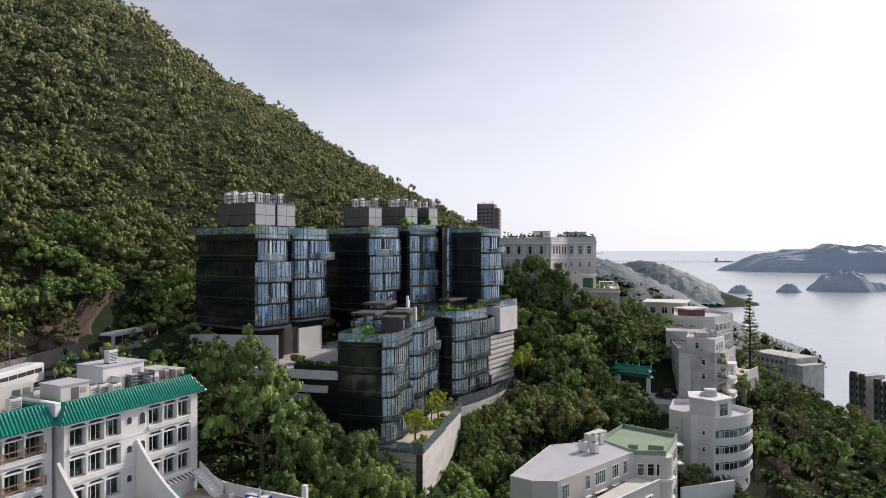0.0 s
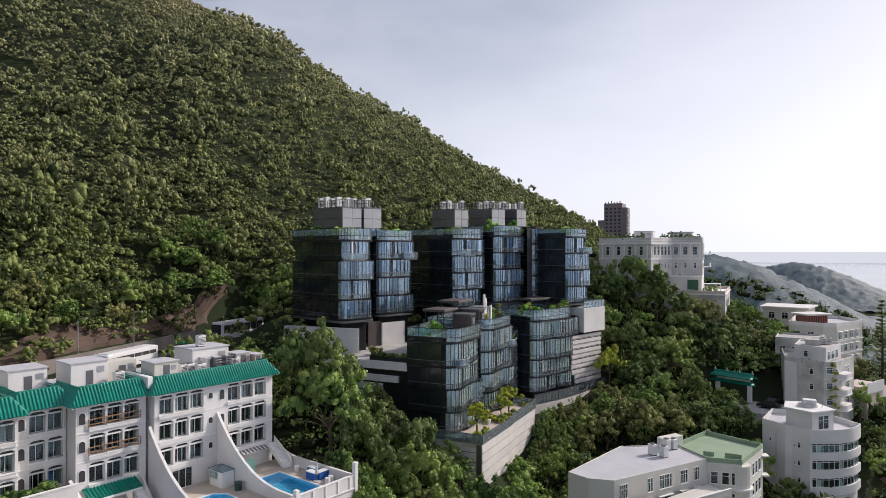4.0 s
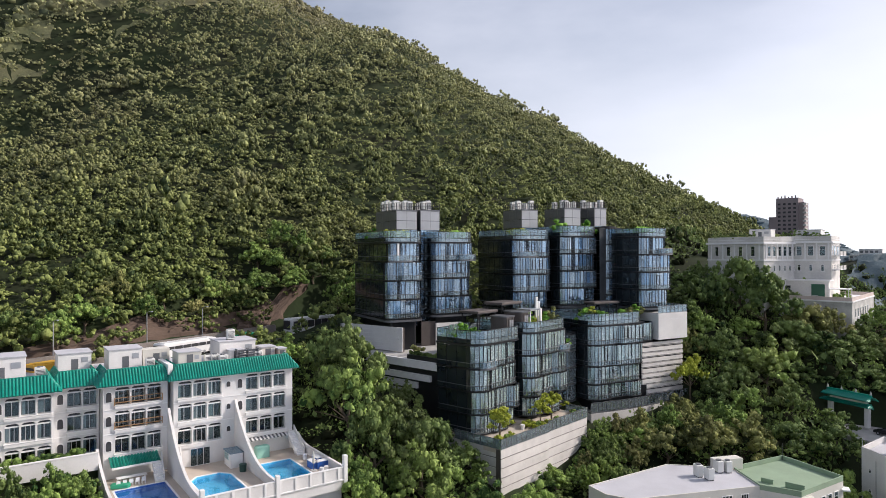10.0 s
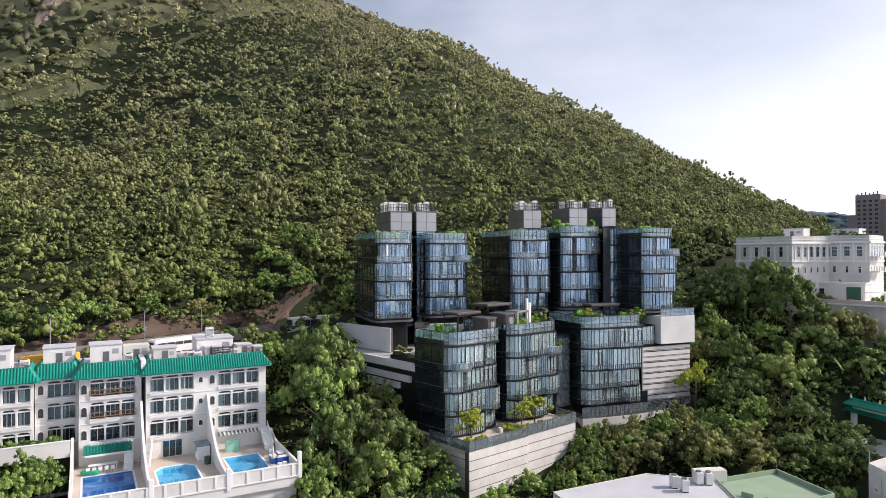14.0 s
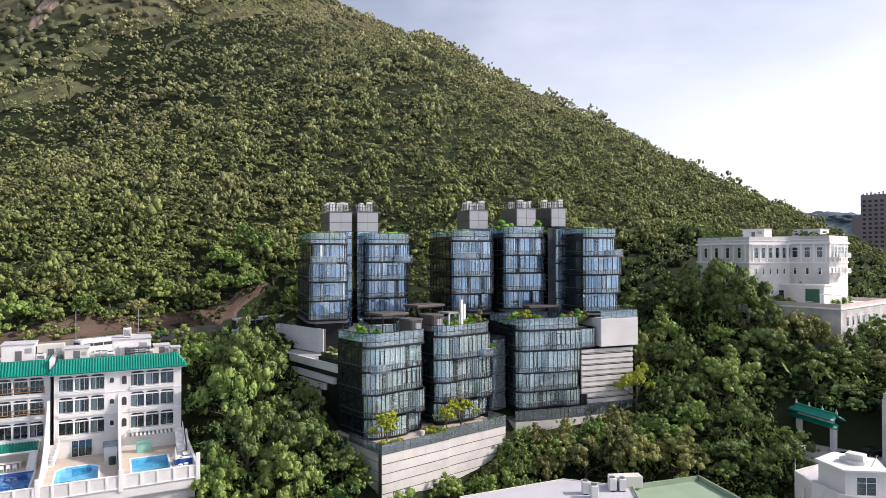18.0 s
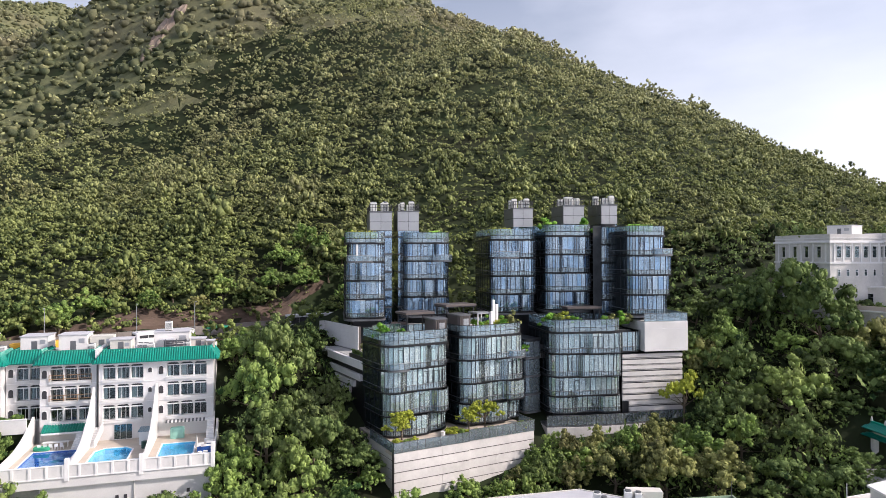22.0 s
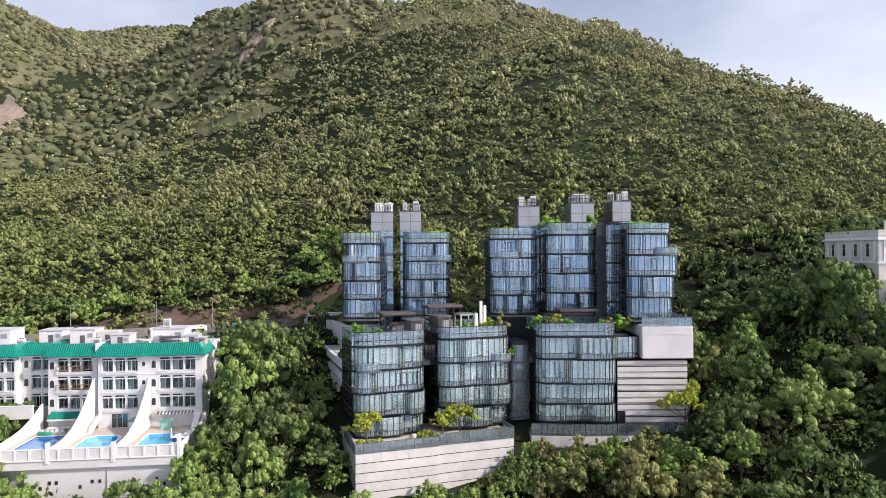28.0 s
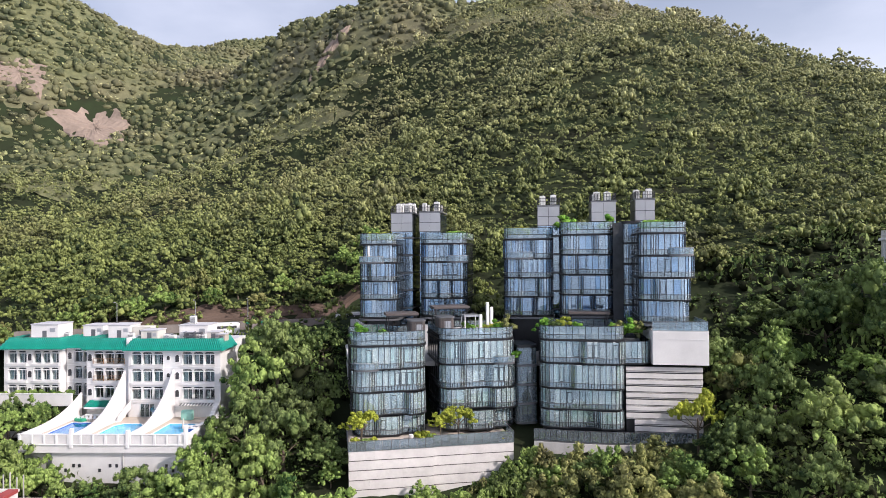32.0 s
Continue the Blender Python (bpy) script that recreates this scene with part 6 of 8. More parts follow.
for z0, z1 in ((34.95, 36.45), (31.95, 33.5), (28.9, 30.45)):
    for i in range(12):
        (ax, ay), ang, ln = edge_frame(arc_c[i], arc_c[i + 1])
        c, s = math.cos(radians(ang)), math.sin(radians(ang))
        ox, oy = ax - 0.35 * s * -1 * -1, ay + 0.35 * c
        piece("ribbon_pane", WING, rb, ax - 0.3 * s, ay + 0.3 * c, z0, ang, ln - 0.05, 0.02, z1 - z0 - 0.35)
        piece("ribbon_room", WINDARK, rb, ax - 0.36 * s, ay + 0.36 * c, z0, ang, ln, 0.02, z1 - z0)
        piece("mullion", WHITE2, rb, ax - 0.28 * s, ay + 0.28 * c, z0, ang, 0.07, 0.08, z1 - z0)
        if i % 4 == 1:
            piece("curtain", CURTAIN, rb, ax - 0.33 * s, ay + 0.33 * c, z0, ang, ln * 0.8, 0.02, z1 - z0 - 0.4)
    part("transom_rail", Mesher().prism([(x - 0.2, y + 0.2) for x, y in arc_c] + [(x - 0.3, y + 0.3) for x, y in reversed(arc_c)], z1 - 0.35, z1 - 0.28), WHITE2, rb)
for z0 in (35.3, 32.2, 29.2):
    for s, w in ((1.3, 0.28), (1.95, 0.55)):
        wall_window(rb, RP[2], RP[3], s - 1.0, w, z0, z0 + (0.8 if w > 0.4 else 0.4), 1)
    wall_window(rb, RP[0], RP[1], 1.6, 0.45, z0, z0 + 0.5, 1)
part("corner_mast", Mesher().tube([(13.9, 133.4, 37), (13.9, 133.4, 40.6)], [0.06, 0.04], 6), WHITE2, rb)
part("drain_pipe", Mesher().tube([(16.0, 131.25, 37.5), (16.0, 131.25, 18)], [0.07, 0.07], 6), GREYW, rb)
ph = thing("penthouse", "white rooftop penthouse with a shuttered window", "roof structure", (0, 0, 0), 0)
PH = [(17.6, 131.6), (21.6, 129.4), (25.2, 132.9), (22.6, 137.5), (18.0, 136.5)]
part("body", Mesher().prism(PH, 38.0, 41.6), WHITE, ph)
part("roof_slab", Mesher().prism(grown(PH, 0.3), 41.6, 41.85), WHITE2, ph)
wall_window(ph, PH[1], PH[2], 1.4, 2.4, 38.6, 40.9, 2)
part("tank", Mesher().cyl(21.2, 133.6, 41.85, 42.3, 1.6, 1.6, 16), GREYW, ph)
part("lift_box", Mesher().box(20.4, 22.6, 133.0, 134.6, 42.3, 43.1, 0.05), AIRC, ph)
part("frame_mast", Mesher().tube([(23.4, 133.4, 41.85), (24.2, 133.0, 43.6)], [0.06, 0.04], 5), GREYW, ph)

# stepped weathered block with curved balconies
MP = [(18.4, 156.2), (25.3, 151.6), (27.6, 152.4), (32.0, 164.0), (26.0, 170.5), (18.2, 169.5)]
mb = block("apartment_building", "weathered white apartment block with stacked rounded balconies", "apartment building", MP, 30, 46.6, GREYW, CONC, 0.9, GREYW, "seaward apartment buildings")
for z in (37.6, 40.8, 44.0):
    bl = Mesher().prism(rounded(-2.4, 2.4, -1.4, 1.6, 1.2, 5), z, z + 1.0)
    ob = part("balcony", bl, WHITE, mb)
    ob.matrix_basis = pose(28.9, 154.9, 0, 0, 0, 68)
    part("balcony_slab", Mesher().prism(rounded(-2.5, 2.5, -1.5, 1.6, 1.25, 5), z - 0.2, z), WHITE2, mb).matrix_basis = pose(28.9, 154.9, 0, 0, 0, 68)
    wall_window(mb, MP[1], MP[2], 0.5, 1.2, z + 1.1, z + 2.3, 1)
    wall_window(mb, MP[2], MP[3], 6.0, 2.6, z, z + 1.9, 3)
    wall_window(mb, MP[0], MP[1], 5.4, 0.8, z + 0.6, z + 1.7, 1)
    part("string_course", Mesher().prism(grown(MP, 0.1), z - 0.3, z - 0.12), GREYW, mb)
part("wall_panel", Mesher().prism([(18.45, 156.0), (20.7, 154.5), (20.6, 154.4), (18.35, 155.9)], 35.5, 46.6), WHITE, mb)
part("wall_panel", Mesher().prism([(21.2, 154.2), (24.4, 152.1), (24.3, 152.0), (21.1, 154.05)], 35.0, 38.2), WHITE, mb)
MT = [(20.4, 158.4), (26.0, 155.2), (29.6, 164.0), (22.0, 168.0)]
mt = block("penthouse", "white setback top storey with roof tanks", "roof structure", MT, 46.7, 49.6, WHITE, CONC, 0.35, WHITE)
for s in (1.2, 3.6, 6.0):
    wall_window(mt, MT[1], MT[2], s, 1.4, 47.2, 48.9, 2)
wall_window(mt, MT[0], MT[1], 2.0, 0.8, 47.6, 48.8, 1)
part("roof_tank", Mesher().box(22.6, 25.4, 160.0, 162.4, 49.7, 50.9, 0.05), GREYW, mt)
for x, y in ((26.0, 162.5), (27.2, 163.4)):
    copy_thing(AC, pose(x, y, 49.68, 0, 0, 30))
M2 = [(17.0, 170.6), (24.0, 170.0), (28.0, 180.0), (18.0, 181.0)]
m2 = block("apartment_building", "grey rendered apartment wing behind a stepped block", "apartment building", M2, 34, 49.4, GREYW, CONC, 0.5, GREYW, "seaward apartment buildings")
for s in (1.0, 3.4):
    for z in (46.4, 43.2, 40.0):
        wall_window(m2, M2[0], M2[1], s, 1.1, z, z + 1.4, 2)
NP = [(20.6, 187.0), (28.0, 184.4), (31.0, 185.4), (38.0, 198.0), (34.0, 207.0), (23.0, 206.0)]
nb = block("apartment_building", "cream apartment block with a brick-red roof pergola", "apartment building", NP, 36, 51.4, CREAM, ROOFG, 0.9, WHITE, "seaward apartment buildings")
for z in (48.2, 45.0, 41.8):
    for s in (1.0, 4.0, 7.2, 10.4):
        wall_window(nb, NP[2], NP[3], s, 1.5, z, z + 1.7, 2, True)
    for s in (1.2, 4.4):
        wall_window(nb, NP[0], NP[1], s, 1.4, z, z + 1.6, 2)
    part("string_course", Mesher().prism(grown(NP, 0.15), z - 0.6, z - 0.4), WHITE2, nb)
pg = thing("pergola", "brick-red slatted roof pergola under a white slab", "pergola", (25.0, 190.0, 51.5), 40, "roof pergolas")
for i in range(9):
    part("post", Mesher().box(i * 0.75, i * 0.75 + 0.35, 0, 4.0, 0, 2.1), mat("brick_red_paint", (0.28, 0.12, 0.09), 0.8) if i == 0 else MATS["brick_red_paint"], pg)
part("canopy", Mesher().prism(rounded(-1.2, 7.2, -1.2, 5.2, 1.4, 5), 2.1, 2.5), WHITE, pg)
N2 = [(15.0, 212.0), (26.0, 209.0), (29.0, 222.0), (17.0, 224.0)]
n2 = block("apartment_building", "cream flat-roofed house among trees", "house", N2, 36, 53.6, CREAM, ROOFG, 0.0, WHITE, "seaward apartment buildings")
part("roof_overhang", Mesher().prism(grown(N2, 0.8), 53.7, 54.1), WHITE, n2)
for s in (1.5, 5.0, 8.0):
    wall_window(n2, N2[0], N2[1], s, 1.6, 50.6, 52.4, 2)
for k, (x, y, turn, l) in enumerate(((34.5, 166.0, 62, 8.0), (36.0, 171.0, 62, 7.0))):
    ob = thing("terrace_deck", "pinkish lower terrace deck stepping down the slope", "terrace", (x, y, 0), turn, "stepped terraces")
    part("deck", Mesher().box(-1, l, -0.5, 5.0, 30, 40.4 - 2.2 * k), PINKW, ob)
    part("parapet", Mesher().box(-1, l, -0.7, -0.5, 39.0 - 2.2 * k, 41.4 - 2.2 * k), WHITE, ob)

# mansion on the knoll
def classical_wing(root, x0, y0, turn, w, d, z0, z1, rows, step, side_step):
    ob = root
    c, s = math.cos(radians(turn)), math.sin(radians(turn))
    P = [(x0 + c * u - s * v, y0 + s * u + c * v) for u, v in ((0, 0), (w, 0), (w, d), (0, d))]
    part("body", Mesher().prism(P, z0, z1), MANSW, ob)
    for g, za, zb in ((0.35, z1 - 0.9, z1 - 0.6), (0.25, z1 - 0.6, z1 - 0.45), (0.18, 68.0, 68.35), (0.12, z1 + 0.0, z1 + 0.12)):
        part("cornice", Mesher().prism(grown(P, g), za, zb), WHITE2, ob)
    roof_parapet(ob, P, z1 + 0.12, 0.75, MANSW)
    for e, (a, b, ln, st) in enumerate(((P[0], P[1], w, step), (P[1], P[2], d, side_step))):
        n = int((ln - 0.8) / st)
        for i in range(n):
            sx = (ln - n * st) / 2 + i * st + st / 2
            for r, (za, zb, ww) in enumerate(rows):
                wall_window(ob, a, b, sx - ww / 2, ww, za, zb, 1, r == 0)
        for i in range(n + 1):
            sx = (ln - n * st) / 2 + i * st
            (x, y), ang, _ = edge_frame(a, b)
            piece("pilaster", WHITE2, ob, x + math.cos(radians(ang)) * (sx - 0.17), y + math.sin(radians(ang)) * (sx - 0.17), 68.35, ang, 0.34, 0.22, z1 - 69.25)
    return P


man = thing("mansion", "white classical mansion with cornices, pilasters and a planted roof", "mansion", (0, 0, 0), 0)
classical_wing(man, -27.0, 182.0, -20, 15.8, 14, 50, 73.0, ((69.2, 71.4, 1.0), (65.6, 66.8, 0.55)), 3.4, 2.0)
classical_wing(man, -11.4, 187.6, 2, 11.2, 12.5, 50, 73.2, ((69.3, 71.5, 1.15), (65.6, 67.0, 0.6)), 2.5, 2.3)
lowb = thing("mansion_terrace", "stained white lower wing with a terrace below the mansion", "building wing", (0, 0, 0), 0)
LP = [(-9.0, 177.5), (5.9, 176.0), (6.2, 203.0), (-6.0, 203.0)]
part("body", Mesher().prism(LP, 46, 59.0), GREYW, lowb)
part("cornice", Mesher().prism(grown(LP, 0.2), 59.0, 59.3), WHITE2, lowb)
roof_parapet(lowb, LP, 59.3, 0.8, PINKW)
for s in (3.0, 6.0, 9.0, 12.0, 15.0, 18.0):
    wall_window(lowb, LP[1], LP[2], s, 1.0, 55.6, 57.4, 1)
MPW = [(-10.8, 184.6), (-0.2, 184.8), (-0.2, 189.0), (-10.8, 189.0)]
part("mid_wing", Mesher().prism(MPW, 52, 63.2), MANSW, lowb)
part("cornice", Mesher().prism(grown(MPW, 0.3), 63.2, 63.5), WHITE2, lowb)
wall_window(lowb, MPW[0], MPW[1], 7.0, 2.4, 59.9, 62.2, 2)
wall_window(lowb, MPW[0], MPW[1], 1.2, 1.4, 59.9, 62.0, 1)
part("square_grille", Mesher().box(-3.8, -1.0, 184.6, 184.72, 59.6, 62.5), mat("green_shutter", (0.02, 0.09, 0.05), 0.6), lowb)
part("terrace_frame", Mesher().box(0.6, 4.6, 180.0, 184.0, 61.6, 61.75), WHITE2, lowb)
for x, y in ((0.7, 180.1), (4.5, 180.1), (4.5, 183.9)):
    part("terrace_post", Mesher().box(x, x + 0.14, y, y + 0.14, 59.3, 61.6), WHITE2, lowb)
for y in (190.0, 194.0):
    for z in (66.0, 69.4):
        part("side_balcony", Mesher().box(-0.2, 1.6, y - 1.6, y + 1.6, z - 0.15, z), WHITE2, man)
        part("balcony_rail", Mesher().box(1.5, 1.6, y - 1.6, y + 1.6, z, z + 0.9), GREYW, man)
LOCAL["O"] = ((0.0, 0.0, 0.0), 0.0)
for x0, x1, y0, y1, z1 in ((-18.0, -13.0, 186.0, 190.0, 75.8), (-9.0, -3.0, 191.0, 196.0, 75.6)):
    roof_hut("white roof pavilion of the mansion", x0, x1, y0, y1, 73.3, z1, WHITE, True, "O")

# ornamental gateway
gt = thing("ornamental_gateway", "traditional gateway with green glazed tile roofs on white columns", "gateway", (8.3, 156.5, 36.6), -24.5)
for u in (-3.6, 3.6):
    part("column", Mesher().box(u - 0.4, u + 0.4, -0.4, 0.4, 0, 4.2, 0.04), WHITE, gt)
    part("column_base", Mesher().box(u - 0.6, u + 0.6, -0.6, 0.6, 0, 0.5, 0.04), CONC, gt)
part("lintel", Mesher().box(-4.2, 4.2, -0.35, 0.35, 4.2, 4.9), TILE, gt)
part("frieze", Mesher().box(-3.6, 3.6, -0.3, 0.3, 4.9, 5.7), CREAM, gt)
for i in range(9):
    part("bracket", Mesher().box(-3.4 + i * 0.82, -3.2 + i * 0.82, -0.55, 0.55, 5.3, 5.7), WHITE2, gt)
for sgn in (-1, 1):
    if sgn < 0:
        tiled_slope(gt, (-4.9, -1.3, 5.6), (4.9, -1.3, 5.6), (4.2, 0, 6.4), (-4.2, 0, 6.4), 0.36)
        tiled_slope(gt, (-5.4, -1.0, 4.35), (5.4, -1.0, 4.35), (4.6, -0.3, 4.8), (-4.6, -0.3, 4.8), 0.36)
    else:
        tiled_slope(gt, (4.9, 1.3, 5.6), (-4.9, 1.3, 5.6), (-4.2, 0, 6.4), (4.2, 0, 6.4), 0.36)
part("ridge", Mesher().box(-4.4, 4.4, -0.15, 0.15, 6.3, 6.7, 0.05), TILE, gt)
for u in (-4.2, -1.4, 1.4, 4.2):
    part("ridge_finial", Mesher().cyl(u, 0, 6.7, 7.4, 0.22, 0.06, 8), GREYW, gt)

# distant buildings
bt = thing("tower_block", "brown high-rise tower block rising behind the hill", "tower block", (-97.0, 526, 0), 0)
part("shaft", Mesher().box(0, 14.6, 0, 16, 40, 109.5), BROWNT, bt)
part("low_wing", Mesher().box(-5.0, 0, 0, 14, 40, 96), BROWNT, bt)
part("stair_core", Mesher().box(14.6, 18.2, 1, 14, 40, 106), BROWNT, bt)
for i in range(19):
    part("balcony", Mesher().box(17.6, 19.6, -0.6, 5, 50 + i * 3.0, 51.2 + i * 3.0), GREYW, bt)
    for u in (1.2, 4.6, 8.0, 11.4):
        part("window", Mesher().box(u, u + 1.8, -0.05, 0.05, 50.4 + i * 3.0, 51.8 + i * 3.0), WINDARK, bt)
for i in range(6):
    part("roof_mast", Mesher().box(0.5 + i * 2.3, 1.2 + i * 2.3, 2, 3, 109.5, 110.6 + (i % 3) * 0.5), BROWNT, bt)
for k, (x0, x1, y, z0, z1) in enumerate(((-44, -22, 480, 52, 68.5), (-38, -26, 476, 60, 72), (-16, -2, 470, 50, 60), (-150, -128, 420, 70, 97))):
    fl = thing("apartment_building", "distant white apartment block on a wooded ridge", "apartment building", (x0, y, 0), 0, "distant apartment blocks")
    part("body", Mesher().box(0, x1 - x0, 0, 12, z0, z1), WHITE, fl)
    n = int((x1 - x0) / 2.6)
    for f in range(int((z1 - z0) / 3)):
        for i in range(n):
            part("window", Mesher().box(0.6 + i * 2.6, 2.2 + i * 2.6, -0.05, 0.05, z1 - 2.4 - 3 * f, z1 - 1.0 - 3 * f), GREYM, fl)
        part("balcony_band", Mesher().box(-0.1, x1 - x0 + 0.1, -0.4, 0.0, z1 - 3 - 3 * f, z1 - 2.6 - 3 * f), WHITE2, fl)
for k in range(3):
    tb2 = thing("apartment_building", "grey and white stepped apartment block near the shore", "apartment building", (103.5 + k * 5.5, 303 - k * 9, 0), -60, "shore apartment blocks")
    part("body", Mesher().box(0, 8, 0, 10, -2, 18.6 - k * 1.2), GREYW, tb2)
    part("dark_bay", Mesher().box(1.0, 3.6, -0.5, 0.5, -2, 19.6 - k * 1.2), GREYM, tb2)
    part("dark_bay", Mesher().box(5.0, 7.0, -0.5, 0.5, -2, 19.2 - k * 1.2), GREYM, tb2)
    for f in range(5):
        for u in (1.4, 3.8, 5.4, 7.1):
            part("window", Mesher().box(u, u + 0.9, -0.56, -0.5, 15.6 - k * 1.2 - 3.2 * f, 17.2 - k * 1.2 - 3.2 * f), WINDARK, tb2)
lf = thing("apartment_building", "long low pale building above the shore", "building", (76.0, 352.0, 0), -55, "shore apartment blocks")
part("body", Mesher().box(0, 26, 0, 14, -2, 19.5), GREYW, lf)
part("end_wing", Mesher().box(22, 31, -2, 12, -2, 17.0), GREYW, lf)
for i in range(9):
    for z in (15.5, 11.8):
        part("window", Mesher().box(1 + i * 2.7, 2.6 + i * 2.7, -0.06, 0.04, z, z + 1.8), GREYM, lf)

# ---- road, buses, street things ----
def road_x(y):
    return -64.5 - 0.233 * (y - 45)


def draped(name, label, category, cx, cy, a, b, turn, material, lift, seed):
    """A ragged patch of bare ground that follows the slope."""
    rng = np.random.default_rng(seed)
    k, rings = 40, 7
    ph = rng.uniform(0, 6.28, 4)
    c, s = math.cos(radians(turn)), math.sin(radians(turn))
    m = Mesher()
    for r in range(rings + 1):
        for i in range(k):
            t = 2 * math.pi * i / k
            w = r / rings * (1 + 0.22 * math.sin(3 * t + ph[0]) + 0.14 * math.sin(7 * t + ph[1]) + 0.08 * math.sin(13 * t + ph[2]))
            u, v = a * w * math.cos(t), b * w * math.sin(t)
            x, y = cx + c * u - s * v, cy + s * u + c * v
            m.v.append((x, y, gz(x, y) + lift * (1.0 if r < rings else -1.5) + 0.3 * lift * rng.uniform(-1, 1)))
    for r in range(rings):
        m.f += [(r * k + i, (r + 1) * k + i, (r + 1) * k + (i + 1) % k, r * k + (i + 1) % k) for i in range(k)]
    return tagged(part(name, m, material), label, category, kind="structure")


SCAR = mat("landslide_earth", (0.25, 0.195, 0.155), 0.95, 0.35, 0.05, 0.6, bump=0.8)
draped("landslide_scar", "pinkish bare landslide scar on the mountain", "bare ground", -372, -58, 22, 22, 16, SCAR, 2.0, 3)
draped("landslide_scar", "pinkish bare landslide scar on the mountain", "bare ground", -388, -108, 14, 18, 10, SCAR, 2.0, 4)
draped("landslide_scar", "narrow bare earth streak on the mountain", "bare ground", -329, 90, 5, 14, 30, SCAR, 2.0, 5)
draped("earth_bank", "bare brown earth cutting above the road", "bare ground", -74.8, 48, 3.2, 34, 13, EARTH, 0.5, 6)
draped("earth_bank", "bare brown earth cutting above the road", "bare ground", -82.5, 86, 2.6, 9, 13, EARTH, 0.5, 7)
draped("earth_bank", "bare reddish earth slope below a terrace", "bare ground", 40, 146, 6.5, 9, 20, EARTH, 0.6, 8)

rd = Mesher()
ys_r = [10 + 4 * i for i in range(25)]
rd.strip([(road_x(y) - 4.2, y, ROAD_Z + 0.06) for y in ys_r], [(road_x(y) + 3.2, y, ROAD_Z + 0.06) for y in ys_r])
tagged(part("road", rd, ASPH), "grey asphalt hillside road", "road", kind="structure")
kb = Mesher()
for a, b in zip(ys_r, ys_r[1:]):
    kb.beam((road_x(a) + 3.3, a, ROAD_Z + 0.1), (road_x(b) + 3.3, b, ROAD_Z + 0.1), 0.25, 0.25)
tagged(part("kerb", kb, CONC), "concrete kerb along the hillside road", "kerb", kind="structure")
ew = thing("road_retaining_wall", "weathered brown masonry wall holding the road cutting", "retaining wall", (0, 0, 0), 0)
for a, b in zip(ys_r, ys_r[1:]):
    if 22 < a < 84:
        m = Mesher()
        m.v += [(road_x(a) - 4.5, a, ROAD_Z), (road_x(b) - 4.5, b, ROAD_Z), (road_x(b) - 5.0, b, ROAD_Z + 2.2), (road_x(a) - 5.0, a, ROAD_Z + 2.2), (road_x(a) - 5.5, a, ROAD_Z), (road_x(b) - 5.5, b, ROAD_Z), (road_x(b) - 5.6, b, ROAD_Z + 2.2), (road_x(a) - 5.6, a, ROAD_Z + 2.2)]
        m.f += [(0, 3, 2, 1), (4, 5, 6, 7), (3, 7, 6, 2), (0, 4, 7, 3), (1, 2, 6, 5), (0, 1, 5, 4)]
        part("wall_section", m, MASON, ew)


def bus(label, x, y, turn, body, length=11.5, h=3.1):
    ob = thing("bus", label, "bus", (x, y, ROAD_Z + 0.06), turn, "parked buses")
    w = 2.5
    part("body", Mesher().prism(rounded(-w / 2, w / 2, 0, length, 0.35, 3), 0.35, h, 0.12), body, ob)
    part("roof_panel", Mesher().box(-w / 2 + 0.3, w / 2 - 0.3, 0.5, length - 0.5, h, h + 0.08), BUSW if body is not YELB else YELB, ob)
    for s in (-1, 1):
        n = 6
        for i in range(n):
            a = 0.6 + i * (length - 1.2) / n
            part("side_window", Mesher().box(s * (w / 2 + 0.002), s * (w / 2 + 0.02), a + 0.05, a + (length - 1.2) / n - 0.05, 1.5, h - 0.5), WINDARK, ob)
        for yy in (2.0, length - 2.6):
            wh = new("wheel")
            wh.parent = ob
            wh.matrix_basis = pose(s * (w / 2 - 0.15), yy, 0.48, 0, 90, 0)
            part("tyre", Mesher().cyl(0, 0, -0.14, 0.14, 0.48, 0.48, 16), RUBBER, wh)
            part("rim", Mesher().cyl(0, 0, -0.16, 0.16, 0.25, 0.25, 12), LIGHTM, wh)
    part("windscreen", Mesher().box(-w / 2 + 0.2, w / 2 - 0.2, -0.02, 0.02, 1.3, h - 0.35), WINDARK, ob)
    part("rear_window", Mesher().box(-w / 2 + 0.3, w / 2 - 0.3, length - 0.02, length + 0.02, 1.8, h - 0.4), WINDARK, ob)
    for s in (-0.9, 0.9):
        part("headlight", Mesher().box(s - 0.15, s + 0.15, -0.03, 0.02, 0.7, 0.9), BUSW, ob)


bus("long white coach with dark windows parked on the road", -76.3, 86.8, 3, BUSW, 12.0, 3.4)
bus("white coach with dark windows parked on the road", -66.8, 56.6, 13, BUSW, 10.5, 2.5)
bus("yellow bus parked beside a wall", -63.9, 38.5, 13, YELB, 7.5, 2.0)
bs = thing("bus_shelter", "bus shelter with a green roof beside the road", "bus shelter", (-65.6, 68.6, ROAD_Z), 104)
part("roof", Mesher().prism(rounded(0, 4.6, -0.9, 0.9, 0.3, 3), 2.7, 2.95, 0.05), mat("shelter_green", (0.0, 0.26, 0.14), 0.5), bs)
for u in (0.3, 4.2):
    for v in (-0.7, 0.7):
        part("post", Mesher().box(u, u + 0.1, v - 0.05, v + 0.05, 0, 2.7), GREYM, bs)
part("bench", Mesher().box(0.8, 3.8, 0.3, 0.7, 0.4, 0.48), WOODB, bs)


